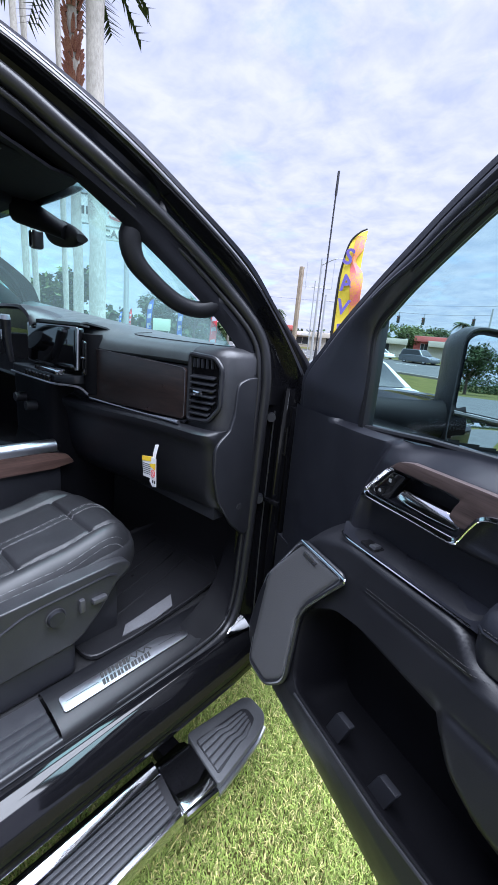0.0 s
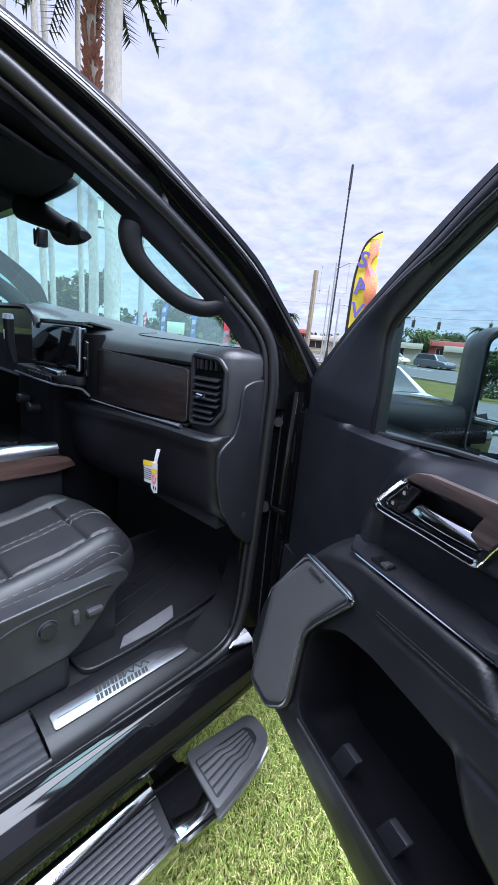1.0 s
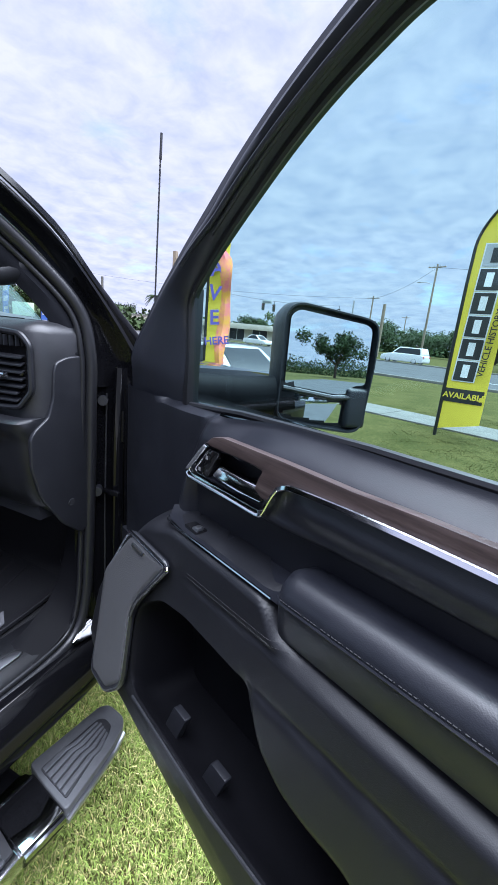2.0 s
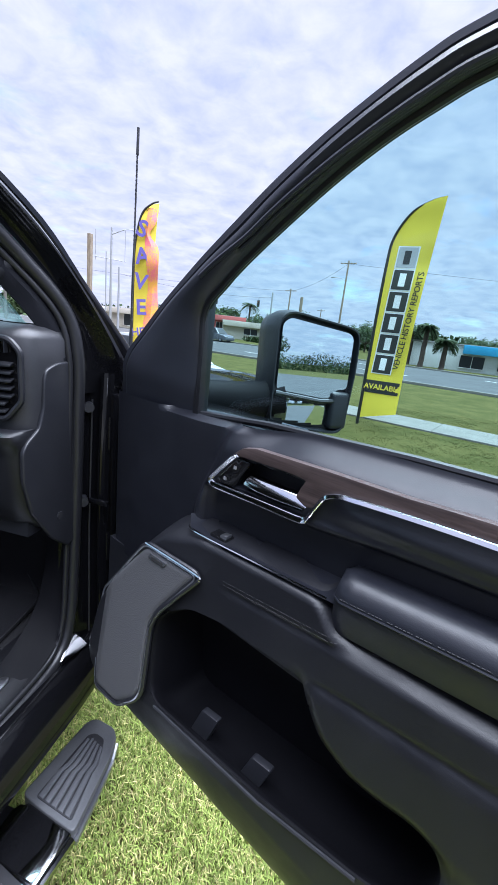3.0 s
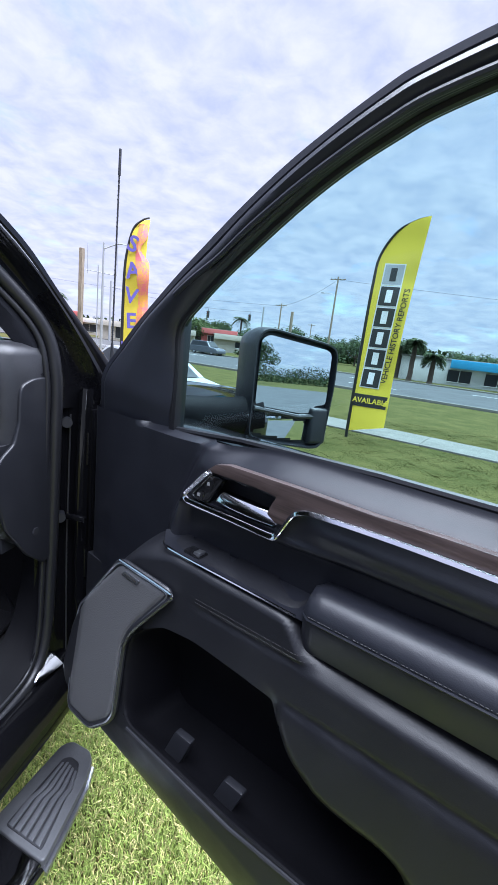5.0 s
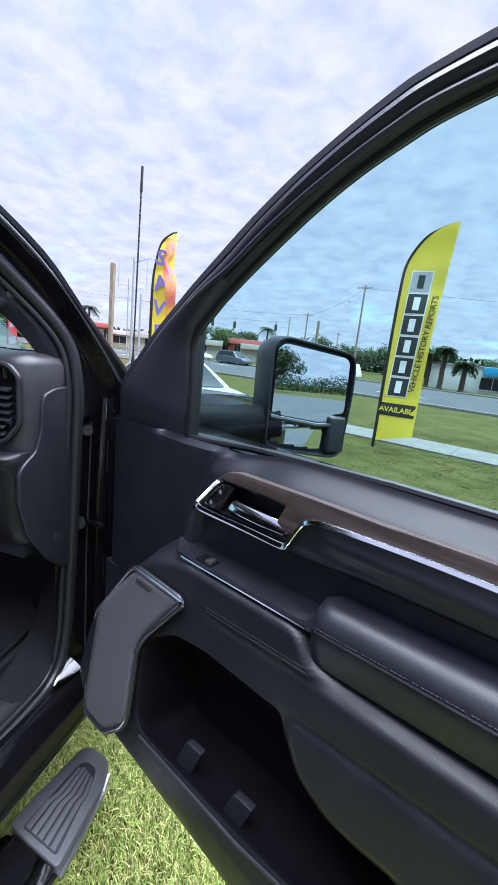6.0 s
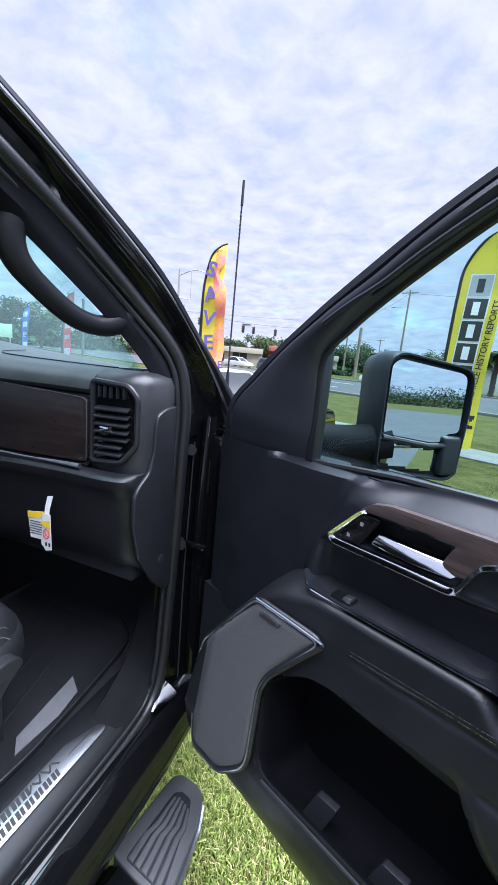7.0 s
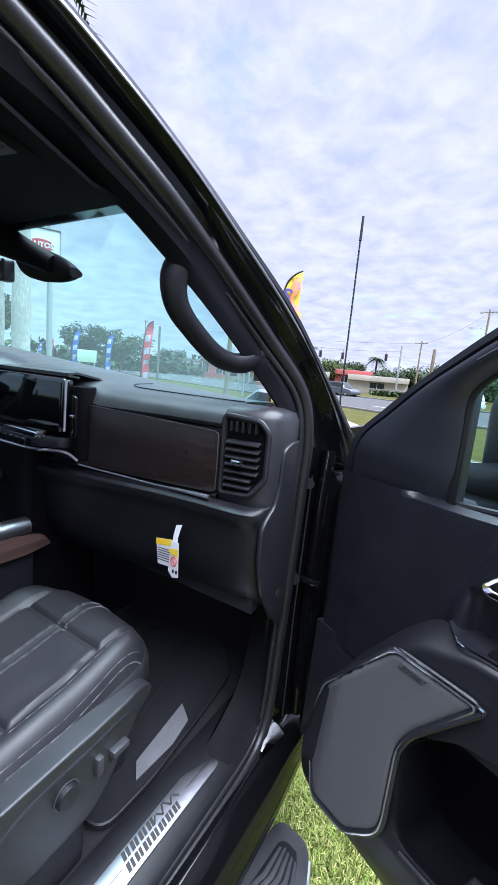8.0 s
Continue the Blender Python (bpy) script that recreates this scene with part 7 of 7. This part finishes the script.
# ---- trees and palms across the road ----
palm(way(8.2, 46), 4.0, 0.26, "stout cabbage palm across the road", TREE_BARK, 1.15, 90, seed=21)
palm(way(10.7, 44.6), 2.75, 0.26, "shorter cabbage palm across the road", TREE_BARK, 1.15, 90, seed=22)
palm(way(19.8, 45), 2.4, 0.24, "low cabbage palm beside the shop", TREE_BARK, 1.3, 50, seed=25)
palm(way(6.6, 50), 3.6, 0.24, "cabbage palm among trees", TREE_BARK, 1.4, 50, seed=26)
palm(way(-14.8, 88), 6.8, 0.22, "thin palm behind the junction", TREE_BARK, 2.0, 30, seed=23)
palm(way(-38.0, 80), 6.5, 0.20, "thin palm down the road", TREE_BARK, 1.8, 30, seed=24)
for k, (a, d, tall, spread, leaf) in enumerate(((-20.5, 80, 5.5, 3.4, LEAF_PALE), (-18.0, 90, 5.5, 4.0, LEAF), (-11.5, 82, 5.0, 4.5, LEAF), (-8.5, 84, 5.6, 5.0, LEAF), (-3.0, 92, 5.2, 5.0, LEAF), (1.0, 88, 5.0, 5.0, LEAF), (5.5, 84, 5.6, 5.0, LEAF), (7.8, 60, 4.8, 2.6, LEAF), (14.5, 80, 4.8, 4.0, LEAF), (19.0, 78, 4.6, 4.2, LEAF), (24.0, 76, 5.0, 4.5, LEAF), (30.0, 80, 6.0, 5.0, LEAF), (-49.0, 70, 6.0, 4.0, LEAF_PALE), (-53.5, 68, 6.5, 4.2, LEAF), (-64.2, 36, 5.5, 2.3, LEAF_PALE), (-66.6, 36, 4.6, 2.0, LEAF_PALE), (-42.5, 110, 5.5, 4.5, LEAF), (-25.0, 105, 5.5, 4.5, LEAF))):
    leafy_tree(way(a, d), tall, spread, "leafy green tree across the road" if a > -30 else "leafy green tree beyond the lot", leaf, 40 + k, leaves=3000, size=0.20)


for k, (x, y, tall, spread) in enumerate(((2, -52, 8.0, 4.5), (12, -46, 7.0, 4.0), (24, -50, 8.5, 4.8), (36, -44, 7.5, 4.4), (48, -46, 8.0, 4.6), (62, -40, 7.5, 4.6))):
    leafy_tree((x, y, 0), tall, spread, "leafy dark tree behind the truck", LEAF, 70 + k, leaves=3500, size=0.22)


def hedge(name, label, start, end, tall, deep, leaves, leaf, seed, leaf_size=0.5):
    rng = np.random.default_rng(seed)
    t = rng.uniform(0, 1, leaves)
    base = np.outer(1 - t, start) + np.outer(t, end)
    lump = tall * (0.65 + 0.35 * np.sin(t * 37) * np.sin(t * 91 + 1))
    at = np.c_[base[:, 0] + rng.normal(0, deep, leaves), base[:, 1] + rng.normal(0, deep, leaves), lump * rng.uniform(0.0, 1.0, leaves)]
    s = rng.uniform(0.6, 1.4, leaves)[:, None] * leaf_size
    x = rng.normal(0, 1, (leaves, 3))
    x /= np.linalg.norm(x, axis=1)[:, None]
    y = np.cross(x, rng.normal(0, 1, (leaves, 3)))
    y /= np.linalg.norm(y, axis=1)[:, None]
    v = np.stack([at - x * s, at + y * s * 0.7, at + x * s, at - y * s * 0.7], 1).reshape(-1, 3)
    f = (np.arange(leaves)[:, None] * 4 + np.arange(4)).tolist()
    me = bpy.data.meshes.new(name)
    me.from_pydata(v.tolist(), [], f)
    me.materials.append(leaf)
    return tagged(new(name, me), label, "trees", kind="stuff")


hedge("far_woods", "distant green tree line beyond the road", way(-24, 130)[:2], way(40, 120)[:2], 5.5, 2.5, 9000, LEAF, 7)
hedge("far_woods", "distant green tree line beyond the lot", way(-75, 75)[:2], way(-24, 130)[:2], 4.6, 2.5, 8000, LEAF, 8)
hedge("hedge", "low clipped hedge beside the junction", way(-14.5, 66)[:2], way(-9, 68)[:2], 0.9, 0.5, 2500, LEAF, 9, 0.2)
hedge("far_woods", "dark green trees behind the truck", (-30, -96), (70, -88), 5.5, 2.5, 30000, LEAF, 10, 0.20)
hedge("far_woods", "dark green trees beside the driveway", (70, -88), (110, 20), 4.4, 2.5, 30000, LEAF, 11, 0.18)


# ---- cars ----
def car(name, label, place, turn, paint, length=4.7, wide=1.85, tall=1.45, kind="sedan", group="passing cars"):
    """A car as body, greenhouse, glass and wheels; nose towards local +x."""
    c = thing(name, label, "car", pose(*place, 0, 0, turn), group)
    h, w = length / 2, wide / 2
    belt = tall * 0.62
    prof = [(-h, 0.35), (-h + 0.02, belt * 0.86), (-h + 0.25, belt), (h * 0.35, belt), (h - 0.3, belt * 0.82), (h - 0.02, belt * 0.62), (h, 0.35), (h - 0.1, 0.22), (-h + 0.1, 0.22)]
    part("body", prism(rounded(prof, 0.12), lambda x, z, d: (x, d * (1 - 0.06 * abs(x / h) ** 3), z), -w, w, 0.07, segments=3), paint, c)
    if kind == "pickup":
        top = [(-0.35, belt - 0.05), (-0.28, tall), (0.65, tall), (1.25, belt - 0.05)]
    elif kind == "suv":
        top = [(-h + 0.15, belt - 0.05), (-h + 0.35, tall), (h * 0.18, tall), (h * 0.48, belt - 0.05)]
    else:
        top = [(-h * 0.72, belt - 0.05), (-h * 0.36, tall), (h * 0.10, tall), (h * 0.50, belt - 0.05)]
    part("cabin", prism(rounded(top, 0.12), lambda x, z, d: (x, d * (1 - 0.22 * (z - belt) / (tall - belt)), z), -w * 0.93, w * 0.93, 0.05), paint, c)
    mid = [((x - (top[0][0] + top[-1][0]) / 2) * 0.90 + (top[0][0] + top[-1][0]) / 2, belt + (z - belt) * 0.86 + 0.01) for x, z in top]
    part("side_glass", prism(rounded(mid, 0.06), lambda x, z, d: (x, d * (1 - 0.22 * (z - belt) / (tall - belt)), z), -w * 0.945, w * 0.945), DARK_GLASS, c)
    a, b = top[2], top[3]
    part("front_glass", prism([(-0.8, 0.06), (0.8, 0.06), (0.68, 0.92), (-0.68, 0.92)], lambda y, s, d: (b[0] + (a[0] - b[0]) * s + 0.03 + d, y * w * 0.9, b[1] + (a[1] - b[1]) * s), 0.0, 0.012), DARK_GLASS, c)
    for x in (-h * 0.60, h * 0.62):
        for s in (-1, 1):
            t = part("tyre", tube([(x + 0.24 * math.cos(q), s * (w - 0.12), 0.33 + 0.24 * math.sin(q)) for q in (2 * math.pi * k / 24 for k in range(24))], 0.095, 8, closed=True), TYRE, c)
            part("rim", bevel(cylinder((x, s * (w - 0.18), 0.33), (x, s * (w - 0.04), 0.33), 0.19, sides=16), 0.02), SATIN, t)
    for s in (-1, 1):
        part("headlight", box(h - 0.22, h - 0.02, s * w * 0.72 - 0.16, s * w * 0.72 + 0.16, belt * 0.62, belt * 0.74, 0.03), MIRROR, c)
        part("tail_light", box(-h - 0.01, -h + 0.12, s * w * 0.76 - 0.14, s * w * 0.76 + 0.14, belt * 0.70, belt * 0.86, 0.03), LAMP_RED, c)
    return c


SILVER = mat("silver_car_paint", (0.40, 0.42, 0.44), 0.35, metal=0.2, coat=0.3)
MAROON = mat("maroon_car_paint", (0.22, 0.015, 0.02), 0.2, coat=0.8)
GREY_PAINT = mat("grey_car_paint", (0.12, 0.13, 0.15), 0.25, metal=0.4, coat=0.6)
WHITE_PAINT = mat("white_car_paint", (0.70, 0.70, 0.70), 0.2, coat=0.6)
ROAD_TURN = math.degrees(GRADE)
car("silver_sedan", "silver sedan parked on the lawn ahead of the truck", (-3.0, 8.4, 0), -30, SILVER, 4.6, 1.8, 1.30, group="parked cars")
car("dark_suv", "dark blue estate car beyond the junction", way(-19.0, 52), ROAD_TURN, GREY_PAINT, 4.6, 1.85, 1.6, "suv")
car("white_suv", "white estate car on the far lanes", way(-4.5, 46), ROAD_TURN + 180, WHITE_PAINT, 4.6, 1.85, 1.65, "suv")
car("white_sedan", "white sedan beyond the junction", way(-24.0, 60), ROAD_TURN, WHITE_PAINT, 4.6, 1.8, 1.42)
car("red_sedan", "red sedan parked far along the lot", way(-64.5, 40), 30, MAROON, 4.6, 1.8, 1.42, group="parked cars")
